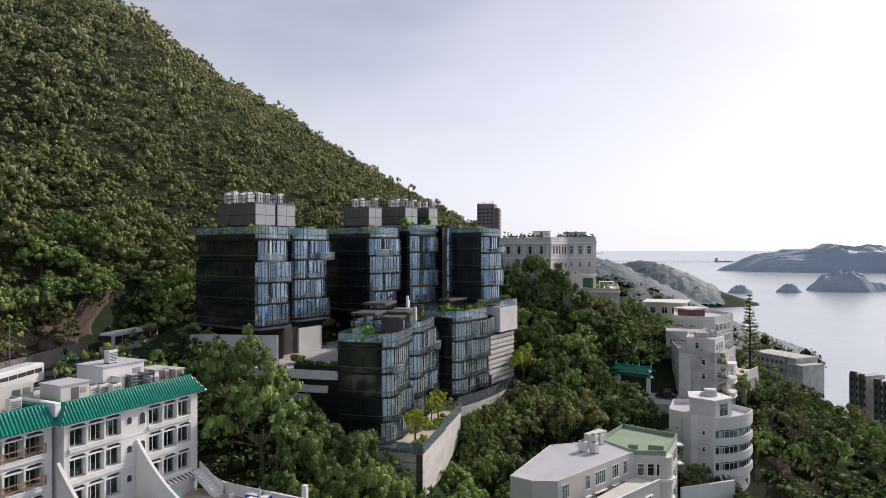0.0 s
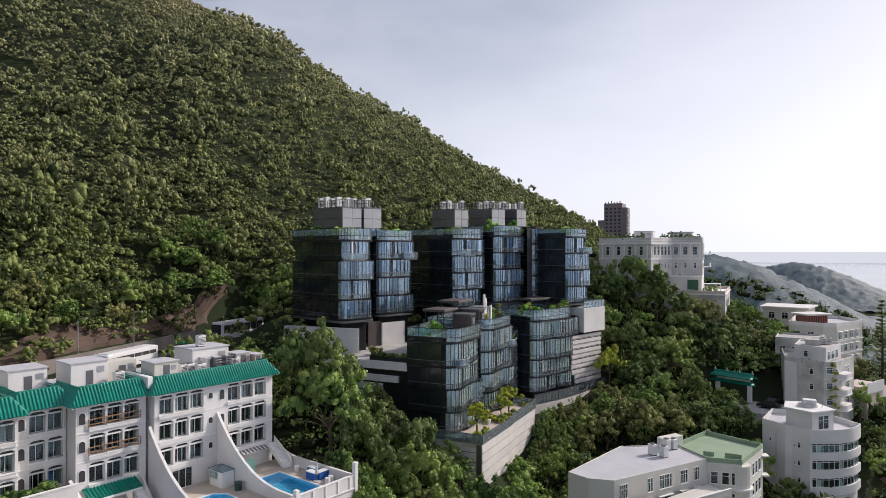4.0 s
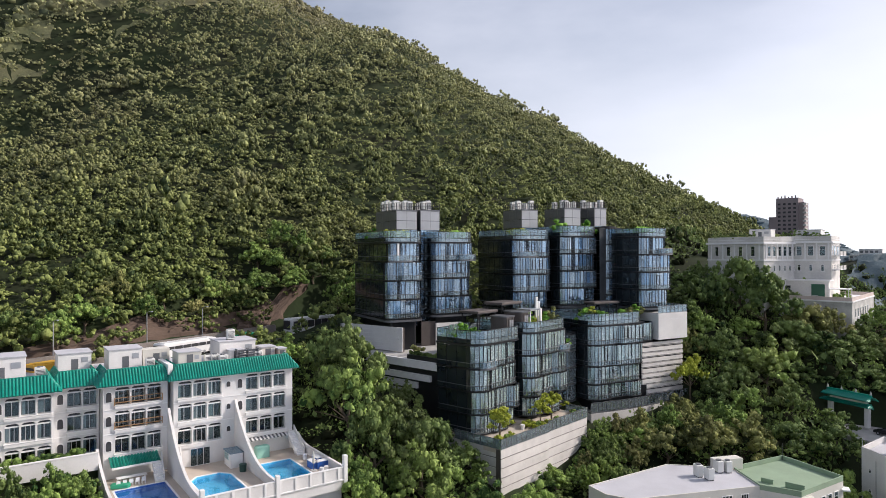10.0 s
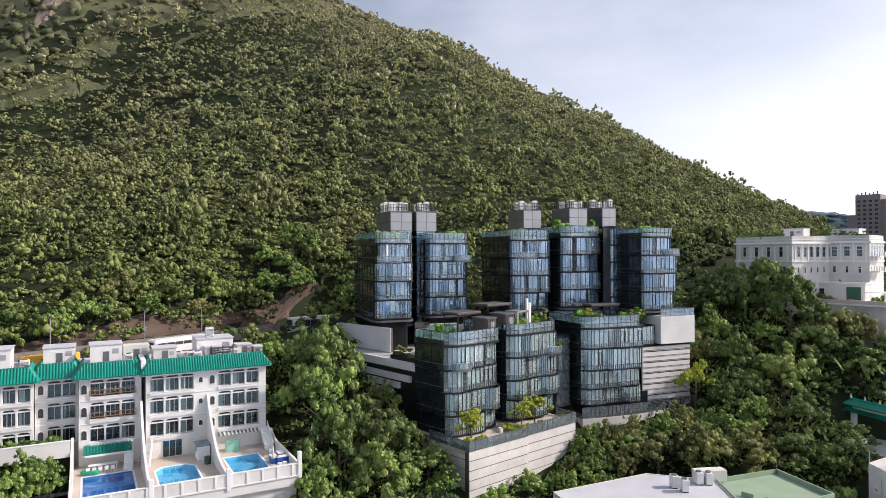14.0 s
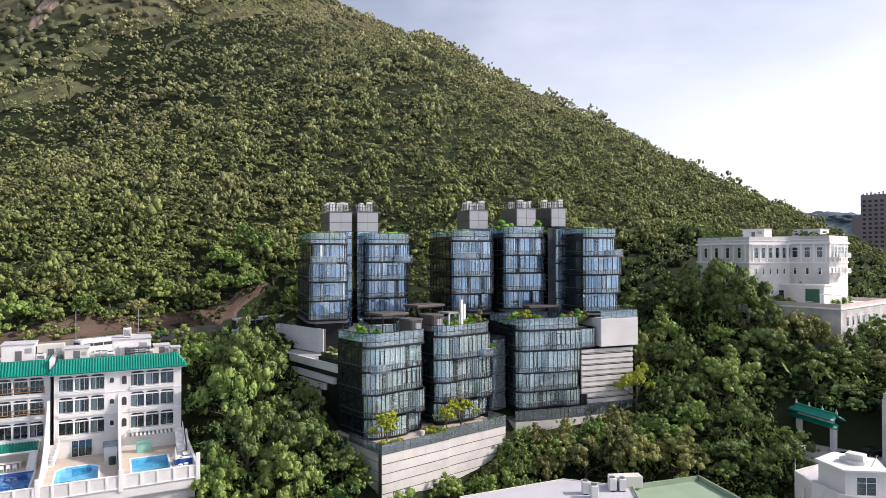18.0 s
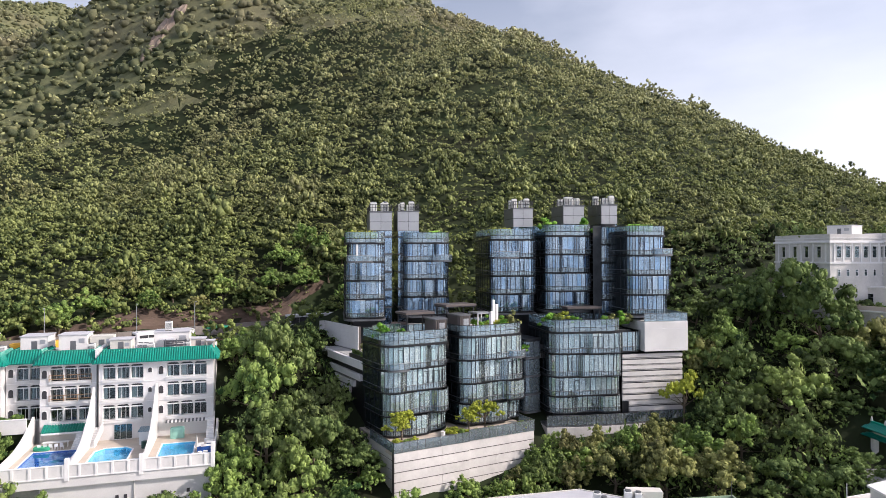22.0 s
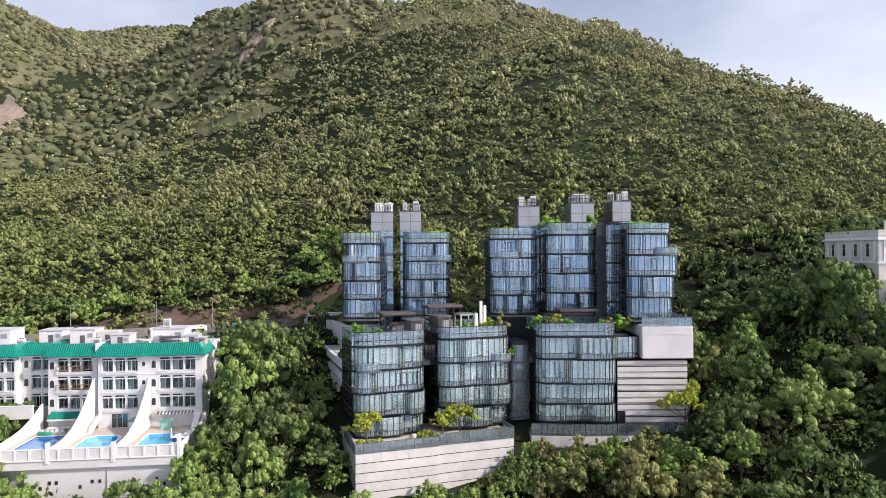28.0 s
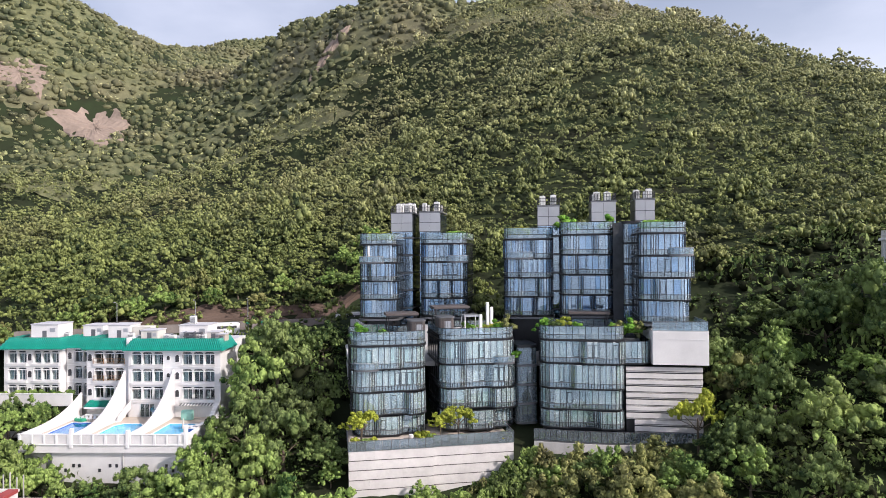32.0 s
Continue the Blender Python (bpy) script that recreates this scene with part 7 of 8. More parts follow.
def street_lamp(x, y, turn):
    ob = thing("street_lamp", "slim grey street lamp with a short arm", "street lamp", (x, y, ROAD_Z), turn, "street lamps")
    part("pole", Mesher().tube([(0, 0, 0), (0, 0, 3), (0, 0, 7.0)], [0.11, 0.09, 0.06], 8), LIGHTM, ob)
    part("arm", Mesher().tube([(0, 0, 6.9), (0.6, 0, 7.2), (1.5, 0, 7.3)], [0.05, 0.05, 0.04], 6), LIGHTM, ob)
    part("lantern", Mesher().box(1.2, 1.9, -0.13, 0.13, 7.22, 7.36, 0.03), LIGHTM, ob)


street_lamp(-72.6, 57.5, 0)
street_lamp(-69.4, 43.0, 0)
street_lamp(-74.5, 68.0, 0)

# lane below the gateway with a parked car
lane = Mesher().prism([(3.0, 150.5), (12.0, 146.5), (18.2, 147.5), (19.5, 156.5), (12.8, 161.5), (6.5, 158.5), (4.0, 154.5)], 34.5, 36.75)
tagged(part("lane", lane, CONC), "grey concrete lane by the gateway", "lane", kind="structure")
lane2 = Mesher().prism([(-14.5, 146.5), (-14.0, 144.5), (4.0, 148.5), (4.0, 152.5)], 34.5, 36.7)
tagged(part("lane", lane2, CONC), "grey concrete lane running below trees", "lane", kind="structure")


def car(label, x, y, z, turn, body):
    ob = thing("car", label, "car", (x, y, z), turn, "parked cars")
    prof = [(-2.2, 0.35), (2.2, 0.35), (2.25, 0.75), (1.2, 0.95), (0.6, 1.42), (-1.2, 1.45), (-1.9, 0.98), (-2.25, 0.9)]
    m = Mesher()
    k = len(prof)
    m.v += [(a, -0.85, b) for a, b in prof] + [(a, 0.85, b) for a, b in prof]
    m.f += [tuple(range(k)), tuple(k + i for i in reversed(range(k)))] + [(i, k + i, k + (i + 1) % k, (i + 1) % k) for i in range(k)]
    part("body", m, body, ob)
    for s in (-1, 1):
        part("side_window", Mesher().prism([(-1.2, s * 0.86), (0.7, s * 0.86), (0.7, s * 0.87), (-1.2, s * 0.87)], 1.0, 1.35), WINDARK, ob)
        for u in (-1.4, 1.4):
            wh = new("wheel")
            wh.parent = ob
            wh.matrix_basis = pose(u, s * 0.8, 0.32, 90, 0, 0)
            part("tyre", Mesher().cyl(0, 0, -0.1, 0.1, 0.32, 0.32, 14), RUBBER, wh)
            part("rim", Mesher().cyl(0, 0, -0.11, 0.11, 0.18, 0.18, 10), LIGHTM, wh)


CARB = mat("black_car_paint", (0.01, 0.011, 0.013), 0.25, 0.1)
car("black saloon car parked on the lane", 15.2, 152.2, 36.75, 160, CARB)
car("dark saloon car parked below a wall", 16.6, 157.4, 36.75, 60, CARB)

# red-roofed building below, at the clip's end
for u0, u1, v0, v1, z in ((-30, -19.6, -17, -8.2, 37.8), (-18.2, -9.2, -18, -10.4, 37.4)):
    rr = thing("red_roof_house", "low white house with a red-edged flat roof", "house", (*wxy(0, 0), 0), TOWN_TURN, "red-roofed houses")
    part("body", Mesher().box(u0, u1, v0, v1, 14, z), WHITE, rr)
    part("roof_deck", Mesher().box(u0 + 0.9, u1 - 0.9, v0 + 0.9, v1 - 0.9, z, z + 0.1), CREAM, rr)
    for a in ((u0 - 0.2, u1 + 0.2, v0 - 0.2, v0 + 0.9), (u0 - 0.2, u1 + 0.2, v1 - 0.5, v1 + 0.1)):
        part("roof_edge", Mesher().box(*a, z + 0.05, z + 0.4, 0.05), CREAM, rr)
    for a in ((u1 - 1.1, u1 + 0.3, v0 + 0.9, v1 - 0.3), (u0 - 0.3, u0 + 1.1, v0 + 0.9, v1 - 0.3)):
        m = Mesher().box(*a, z + 0.05, z + 0.5, 0.05)
        part("red_edge", m, REDT, rr, "red painted roof edge")
fence = thing("post_fence", "row of slim pale posts behind a roof", "fence", (*wxy(0, 0), 0), TOWN_TURN)
for i in range(8):
    part("post", Mesher().box(-26.0 + i * 0.95, -25.88 + i * 0.95, -7.6, -7.48, 30, 39.6 + 0.3 * (i % 3)), CONC, fence)

# ---- trees and scrub ----
def clump_leaves(rng, clumps, n, leaf, flat=0.75):
    """Leaf cards laid over the surfaces of a set of clumps (x, y, z, radius): vertices of n bent quads."""
    cl = np.array(clumps, float)
    wt = cl[:, 3] ** 2
    idx = rng.choice(len(cl), n, p=wt / wt.sum())
    d = rng.normal(size=(n, 3))
    d[:, 2] = np.abs(d[:, 2]) * 1.0 - 0.35
    d /= np.linalg.norm(d, axis=1, keepdims=True)
    rad = cl[idx, 3] * rng.uniform(0.86, 1.12, n)
    pos = cl[idx, :3] + d * rad[:, None] * np.array([1, 1, flat])
    nrm = d + rng.normal(size=(n, 3)) * 0.42
    nrm /= np.linalg.norm(nrm, axis=1, keepdims=True)
    t = np.cross(nrm, rng.normal(size=(n, 3)))
    t /= np.linalg.norm(t, axis=1, keepdims=True)
    b = np.cross(nrm, t)
    s = (leaf * rng.uniform(0.6, 1.4, n))[:, None]
    q = np.stack([pos - t * s, pos - b * s * 0.55 - nrm * s * 0.2, pos + t * s, pos + b * s * 0.55 + nrm * s * 0.15], 1)
    return q


def quads_mesh(name, q, material, core=None, inner=None):
    n = len(q)
    v = q.reshape(-1, 3)
    f = np.arange(n * 4).reshape(n, 4)
    me = bpy.data.meshes.new(name)
    cv, cf = core if core is not None else (np.zeros((0, 3)), np.zeros((0, 3), int))
    verts = np.concatenate([v, cv])
    loops = np.concatenate([f.ravel(), (cf + len(v)).ravel()])
    starts = np.concatenate([np.arange(n) * 4, n * 4 + np.arange(len(cf)) * 3])
    me.vertices.add(len(verts))
    me.vertices.foreach_set("co", verts.ravel())
    me.loops.add(len(loops))
    me.loops.foreach_set("vertex_index", loops.astype(np.int32))
    me.polygons.add(len(starts))
    me.polygons.foreach_set("loop_start", starts.astype(np.int32))
    me.materials.append(material)
    if inner and len(cf):
        me.materials.append(inner)
        me.polygons.foreach_set("material_index", np.concatenate([np.zeros(n, np.int32), np.ones(len(cf), np.int32)]))
    me.update(calc_edges=True)
    me.validate()
    return me


def ico(n=1):
    bm = bmesh.new()
    bmesh.ops.create_icosphere(bm, subdivisions=n, radius=1.0)
    v = np.array([p.co[:] for p in bm.verts])
    f = np.array([[p.index for p in q.verts] for q in bm.faces])
    bm.free()
    return v, f


ICO_V, ICO_F = ico()
OCT_V = np.array([(1, 0, 0), (-1, 0, 0), (0, 1, 0), (0, -1, 0), (0, 0, 1), (0, 0, -1)], float)
OCT_F = np.array([(a, b, c) if f else (b, a, c) for a, b, c, f in ((0, 2, 4, 1), (2, 1, 4, 1), (1, 3, 4, 1), (3, 0, 4, 1), (0, 2, 5, 0), (2, 1, 5, 0), (1, 3, 5, 0), (3, 0, 5, 0))])


def crown_clumps(rng, n, spread_r, height, small=0.20, big=0.38):
    """Clumps of a broad, uneven crown of radius 1 or so: bigger below and in the middle, small ones on top and round the rim."""
    out = [(0, 0, height * 0.45, spread_r * 0.5)]
    for _ in range(n):
        a, r = rng.uniform(0, 2 * np.pi), spread_r * np.sqrt(rng.uniform(0.04, 1.0))
        z = height * (0.98 - 0.78 * (r / spread_r) ** 1.7) * rng.uniform(0.7, 1.1)
        out.append((r * np.cos(a), r * np.sin(a), z, rng.uniform(small, big) * spread_r))
    return out


def lobed(rng, lobes, each, small=0.28, big=0.5):
    """Lobes of a crown, each one broken up into small sprays over its upper side."""
    out = []
    for x, y, z, r in lobes:
        for _ in range(each):
            d = rng.normal(size=3)
            d[2] = abs(d[2]) - 0.3
            d /= np.linalg.norm(d)
            out.append((x + d[0] * r * 0.8, y + d[1] * r * 0.8, z + d[2] * r * 0.75, r * rng.uniform(small, big)))
    return out


def ragged(clumps, rng, k, flat, plain=False):
    """Uneven, turned and squashed lumps that close the sprays from inside; plain ones have fewer faces."""
    bv, bf = (OCT_V, OCT_F) if plain else (ICO_V, ICO_F)
    vs = []
    for x, y, z, r in clumps:
        q = bv @ np.linalg.qr(rng.normal(size=(3, 3)))[0]
        q = q * (r * k * rng.uniform(0.6, 1.3, len(q)))[:, None] * [1, 1, flat]
        vs.append(q + [x, y, z])
    return np.concatenate(vs), np.concatenate([bf + i * len(bv) for i in range(len(clumps))])


def tree_template(seed, material, leaves=1900, leaf=0.038, n=14, each=6):
    """Trunk and crown meshes for a crown of radius 1 whose foot is 1.6 below the crown's base."""
    rng = np.random.default_rng(seed)
    cl = crown_clumps(rng, n, 1.0, 1.0, 0.2, 0.36)
    sp = lobed(rng, cl, each)
    crown = quads_mesh("crown", clump_leaves(rng, sp, leaves, leaf, 0.85), material, ragged(sp, rng, 0.9, 0.8))
    tr = Mesher()
    tr.tube([(0, 0, -1.7), (0.03, 0.02, -0.9), (0.0, 0.04, -0.2), (0.04, 0, 0.35)], [0.07, 0.055, 0.045, 0.03])
    for c in cl[1:7]:
        tr.tube([(0.0, 0.03, -0.35), (c[0] * 0.45, c[1] * 0.45, c[2] * 0.35 - 0.1), (c[0] * 0.9, c[1] * 0.9, c[2] * 0.9)], [0.03, 0.022, 0.01], 5)
    return tr.mesh("trunk", BARK), crown


KINDS, FAR_KINDS = {}, {}
for kname, kmat, klabel, kseeds in (
    ("dark", LEAF_A, "broad dark green tree with a dense uneven crown", (11, 12, 13)),
    ("mid", LEAF_B, "leafy mid-green tree with a clumpy rounded crown", (21, 22, 23)),
    ("olive", LEAF_D, "olive-brown tree with a thinning clumpy crown", (31, 32)),
    ("yellow", LEAF_C, "yellow-green tree with a light feathery crown", (41, 42)),
):
    KINDS[kname] = (klabel, [tree_template(s, kmat, 1700, 0.044 if kname != "yellow" else 0.05) for s in kseeds])
    FAR_KINDS[kname] = (klabel, [tree_template(s + 50, kmat, 560, 0.065, 10, 4) for s in kseeds])


def tree(kind, x, y, top, r, seed=0, h=None, zbase=None, far=False):
    """A tree whose crown, r wide each way, tops out at height top; its trunk stands on the ground."""
    label, temps = (FAR_KINDS if far else KINDS)[kind]
    tm, cm = temps[seed % len(temps)]
    z0 = gz(x, y) if zbase is None else zbase
    h = h or (r if zbase is not None else min(1.5 * r, max(0.9 * r, 0.7 * (top - z0))))
    base = top - 1.12 * h
    ob = thing("tree", label, "tree", (x, y, z0), (seed * 67) % 360, "trees on the slope")
    low = max(0.4, base - z0)
    place("trunk", tm, ob, pose(0, 0, low + 0.3) @ Matrix.Diagonal((r, r, (low + 0.6) / 1.7, 1)))
    place("crown", cm, ob, pose(0, 0, base - z0) @ Matrix.Diagonal((r, r, h, 1)))
    return ob


NOGO = []


def blocked(x, y, pad=0.0):
    for (cx, cy), turn, u0, u1, v0, v1 in NOGO:
        c, s = math.cos(radians(turn)), math.sin(radians(turn))
        u, v = (x - cx) * c + (y - cy) * s, -(x - cx) * s + (y - cy) * c
        if u0 - pad < u < u1 + pad and v0 - pad < v < v1 + pad:
            return True
    return False


# footprints kept free of trees
NOGO += [((-51.2, 90.6), 70, -1, 18, -3, 14), ((-41.4, 116.3), 70, -1, 20, -2, 14), ((-24.5, 133), 70, -2, 10, -1, 12)]
NOGO += [((-28.7, 87), 90, -1, 28, -4.6, 12), ((-25.2, 117.4), 71, -2, 24, -3, 12)]
NOGO += [((-30.6, 63.7), 77.5, -44, 0.5, -0.5, 28)]
NOGO += [((-12.2, 91.5), 55.5, -2, 42, -16, 2.5), ((13.5, 134), 0, -2, 18, -4, 12), ((17, 154), 35, -3, 16, -3, 10), ((7, 157), -20, -5, 15, -4, 2.5)]
NOGO += [((-30.6, 63.7), 77.5, -31, -8, -19, -7.5)]
NOGO += [((-28, 187), 20, -2, 34, -2, 20)]


def road_mid(y):
    return -64.9 - 0.233 * (y - 45)


def scar(x, y):
    return ((x + 374) / 20) ** 2 + ((y + 60) / 20) ** 2 < 1


def forest(name, label, xs, ys, step, size, leaves, leaf, material, seed, keep, tall=(0.6, 1.15), core=0.42, n=7, inner=None, sprays=0):
    """A wood of many leafy crowns joined into one object."""
    rng = np.random.default_rng(seed)
    gx, gy = np.meshgrid(np.arange(*xs, step), np.arange(*ys, step))
    gx = (gx + rng.uniform(-0.5, 0.5, gx.shape) * step).ravel()
    gy = (gy + rng.uniform(-0.5, 0.5, gy.shape) * step).ravel()
    ok = keep(gx, gy)
    gx, gy = gx[ok], gy[ok]
    ok = np.array([not blocked(a, b, size * 0.6) for a, b in zip(gx, gy)], bool) if len(gx) else ok
    gx, gy = gx[ok], gy[ok]
    zz = ground_z(gx, gy)
    if step > 4:
        # crowns on the far sides of the ridges are left out
        sx, sy = (ground_z(gx + 3, gy) - zz) / 3, (ground_z(gx, gy + 3) - zz) / 3
        front = np.zeros(len(gx), bool)
        for ex, ey in ((0, 0), (70, 84)):
            front |= -sx * (ex - gx) - sy * (ey - gy) + (EYE - zz) > -12
        gx, gy, zz = gx[front], gy[front], zz[front]
    temps = []
    for i in range(9):
        cl = crown_clumps(np.random.default_rng(seed * 10 + i), n, 1.0, 1.0)
        if sprays:
            sp = lobed(rng, cl[1:], sprays, 0.34, 0.6)
            temps.append((clump_leaves(rng, sp, leaves, leaf, 0.9), ragged(sp, rng, 1.05, 0.85, True)))
            continue
        temps.append((clump_leaves(rng, cl, leaves, leaf, 0.9), ragged([(0, 0, 0.25, 0.95)], rng, core * 1.1, 1.0)))
    qs, cvs, cfs, off = [], [], [], 0
    pick = rng.integers(0, 9, len(gx))
    # neighbouring crowns grow to like heights, so that the canopy rolls
    roll = 0.5 + 0.25 * np.sin(gx * 0.21 + 1.7 * np.sin(gy * 0.13)) + 0.25 * np.sin(gy * 0.27 + 1.3 * np.sin(gx * 0.17))
    for k in range(9):
        sel = np.where(pick == k)[0]
        if not len(sel):
            continue
        q, (cv, cf) = temps[k]
        a = rng.uniform(0, 2 * np.pi, len(sel))
        s = size * rng.uniform(0.6, 1.25, len(sel)) * (0.85 + 0.3 * roll[sel]) * np.where(rng.random(len(sel)) < 0.1, 1.3, 1.0)
        hh = s * rng.uniform(tall[0], tall[1], len(sel)) * (0.6 + 0.8 * roll[sel])
        ca, sa = np.cos(a), np.sin(a)

        def put(p):
            x = (p[:, 0][None] * ca[:, None] - p[:, 1][None] * sa[:, None]) * s[:, None] + gx[sel][:, None]
            y = (p[:, 0][None] * sa[:, None] + p[:, 1][None] * ca[:, None]) * s[:, None] + gy[sel][:, None]
            z = p[:, 2][None] * hh[:, None] + zz[sel][:, None]
            return np.stack([x, y, z], 2)

        qs.append(put(q.reshape(-1, 3)).reshape(-1, 4, 3))
        c = put(cv)
        cvs.append(c.reshape(-1, 3))
        f = (cf[None] + (np.arange(len(sel)) * len(cv))[:, None, None]).reshape(-1, 3)
        cfs.append(f + off)
        off += len(sel) * len(cv)
    me = quads_mesh(name, np.concatenate(qs), material, (np.concatenate(cvs), np.concatenate(cfs)), inner)
    return tagged(new(name, me), label, "forest", kind="stuff")


def in_view(x, y, lim):
    return (y > lim - 0.47 * (70 - x)) & (x < -50 + 0.42 * np.maximum(0, y - 150))


def by_road(x, y):
    """Scrub thins out over the earth bank above the road and stays off the roadway."""
    d = road_mid(y) - x
    patchy = (np.sin(y * 0.37 + 1.1) + np.sin(y * 0.91 + x * 0.4) > -0.1) | (y > 90)
    return (y > 104) | (d > 10.5 + 1.5 * np.sin(y * 0.2)) | ((d > 6.5) & patchy) | ((d < -5) & (x < -56) & (y > 68))


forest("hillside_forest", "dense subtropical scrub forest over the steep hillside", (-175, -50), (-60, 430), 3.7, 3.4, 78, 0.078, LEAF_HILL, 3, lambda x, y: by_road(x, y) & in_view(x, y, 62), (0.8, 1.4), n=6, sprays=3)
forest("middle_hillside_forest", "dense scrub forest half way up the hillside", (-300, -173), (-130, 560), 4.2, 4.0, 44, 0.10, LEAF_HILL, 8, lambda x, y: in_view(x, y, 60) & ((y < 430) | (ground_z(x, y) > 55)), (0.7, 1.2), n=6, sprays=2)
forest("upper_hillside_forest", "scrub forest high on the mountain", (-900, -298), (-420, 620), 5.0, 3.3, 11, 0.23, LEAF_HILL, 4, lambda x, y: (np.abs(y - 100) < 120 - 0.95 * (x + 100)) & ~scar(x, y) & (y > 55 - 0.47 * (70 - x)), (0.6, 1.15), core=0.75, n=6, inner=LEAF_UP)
forest("slope_undergrowth", "low scrub and vines covering the slope", (-60, 80), (-10, 260), 3.7, 3.0, 32, 0.145, LEAF_A, 5, lambda x, y: (x > -60) & ((x < 62) | (y > 120)), inner=CROWN_SHADE)
forest("slope_thicket", "dense leafy thicket filling the slope between the buildings", (-62, 26), (62, 178), 2.5, 2.3, 56, 0.11, LEAF_B, 15, lambda x, y: ((x < -26) & (y < 92)) | ((x > -23) & (y > 95)), (0.7, 1.4), inner=CROWN_SHADE)
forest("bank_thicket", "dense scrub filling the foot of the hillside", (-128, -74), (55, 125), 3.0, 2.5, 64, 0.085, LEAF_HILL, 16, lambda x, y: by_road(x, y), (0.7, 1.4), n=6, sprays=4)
forest("shore_woodland", "dense green woodland running down to the shore", (-45, 135), (240, 440), 5.2, 4.6, 44, 0.125, LEAF_A, 26, lambda x, y: (ground_z(x, y) > 0.5) & ((y > 275) | (x < 20)), (0.7, 1.2), 0.5, inner=CROWN_SHADE)


def canopy_sheet(name, label, xs, ys, step, lift, keep, seed, material, rough=0.9):
    """Far woodland seen as one closed, gently lumpy canopy over the ground."""
    rng = np.random.default_rng(seed)
    gx, gy = np.meshgrid(np.arange(*xs, step), np.arange(*ys, step))
    gx = gx + rng.uniform(-0.35, 0.35, gx.shape) * step
    gy = gy + rng.uniform(-0.35, 0.35, gy.shape) * step
    zz = ground_z(gx, gy) + lift + rng.uniform(-rough, rough, gx.shape)
    ok = keep(gx, gy)
    ny, nx = gx.shape
    i, j = np.meshgrid(np.arange(nx - 1), np.arange(ny - 1))
    a = (j * nx + i).ravel()
    good = ok.ravel()
    f = np.stack([a, a + 1, a + 1 + nx, a + nx], 1)
    f = f[good[f].all(1)]
    me = bpy.data.meshes.new(name)
    me.from_pydata(np.stack([gx.ravel(), gy.ravel(), zz.ravel()], 1).tolist(), [], f.tolist())
    me.materials.append(material)
    me.polygons.foreach_set("use_smooth", [True] * len(me.polygons))
    return tagged(new(name, me), label, "forest", kind="stuff")


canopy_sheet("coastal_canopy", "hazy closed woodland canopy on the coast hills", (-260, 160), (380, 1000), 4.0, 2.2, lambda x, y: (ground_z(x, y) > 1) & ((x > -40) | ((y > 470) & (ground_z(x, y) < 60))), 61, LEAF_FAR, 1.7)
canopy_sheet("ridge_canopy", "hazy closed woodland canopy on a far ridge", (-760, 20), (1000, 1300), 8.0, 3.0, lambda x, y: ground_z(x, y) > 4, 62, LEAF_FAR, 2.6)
canopy_sheet("mountain_scrub", "closed olive scrub over the upper mountain", (-900, -270), (-420, 620), 5.0, 0.2, lambda x, y: (np.abs(y - 100) < 130 - 0.95 * (x + 100)) & ~scar(x, y) & (y > 45 - 0.47 * (70 - x)), 63, LEAF_UP, 0.8)
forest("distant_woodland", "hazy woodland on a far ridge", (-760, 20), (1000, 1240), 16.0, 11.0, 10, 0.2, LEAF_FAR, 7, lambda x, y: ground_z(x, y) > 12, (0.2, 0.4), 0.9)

GROVE_RND = random.Random(77)
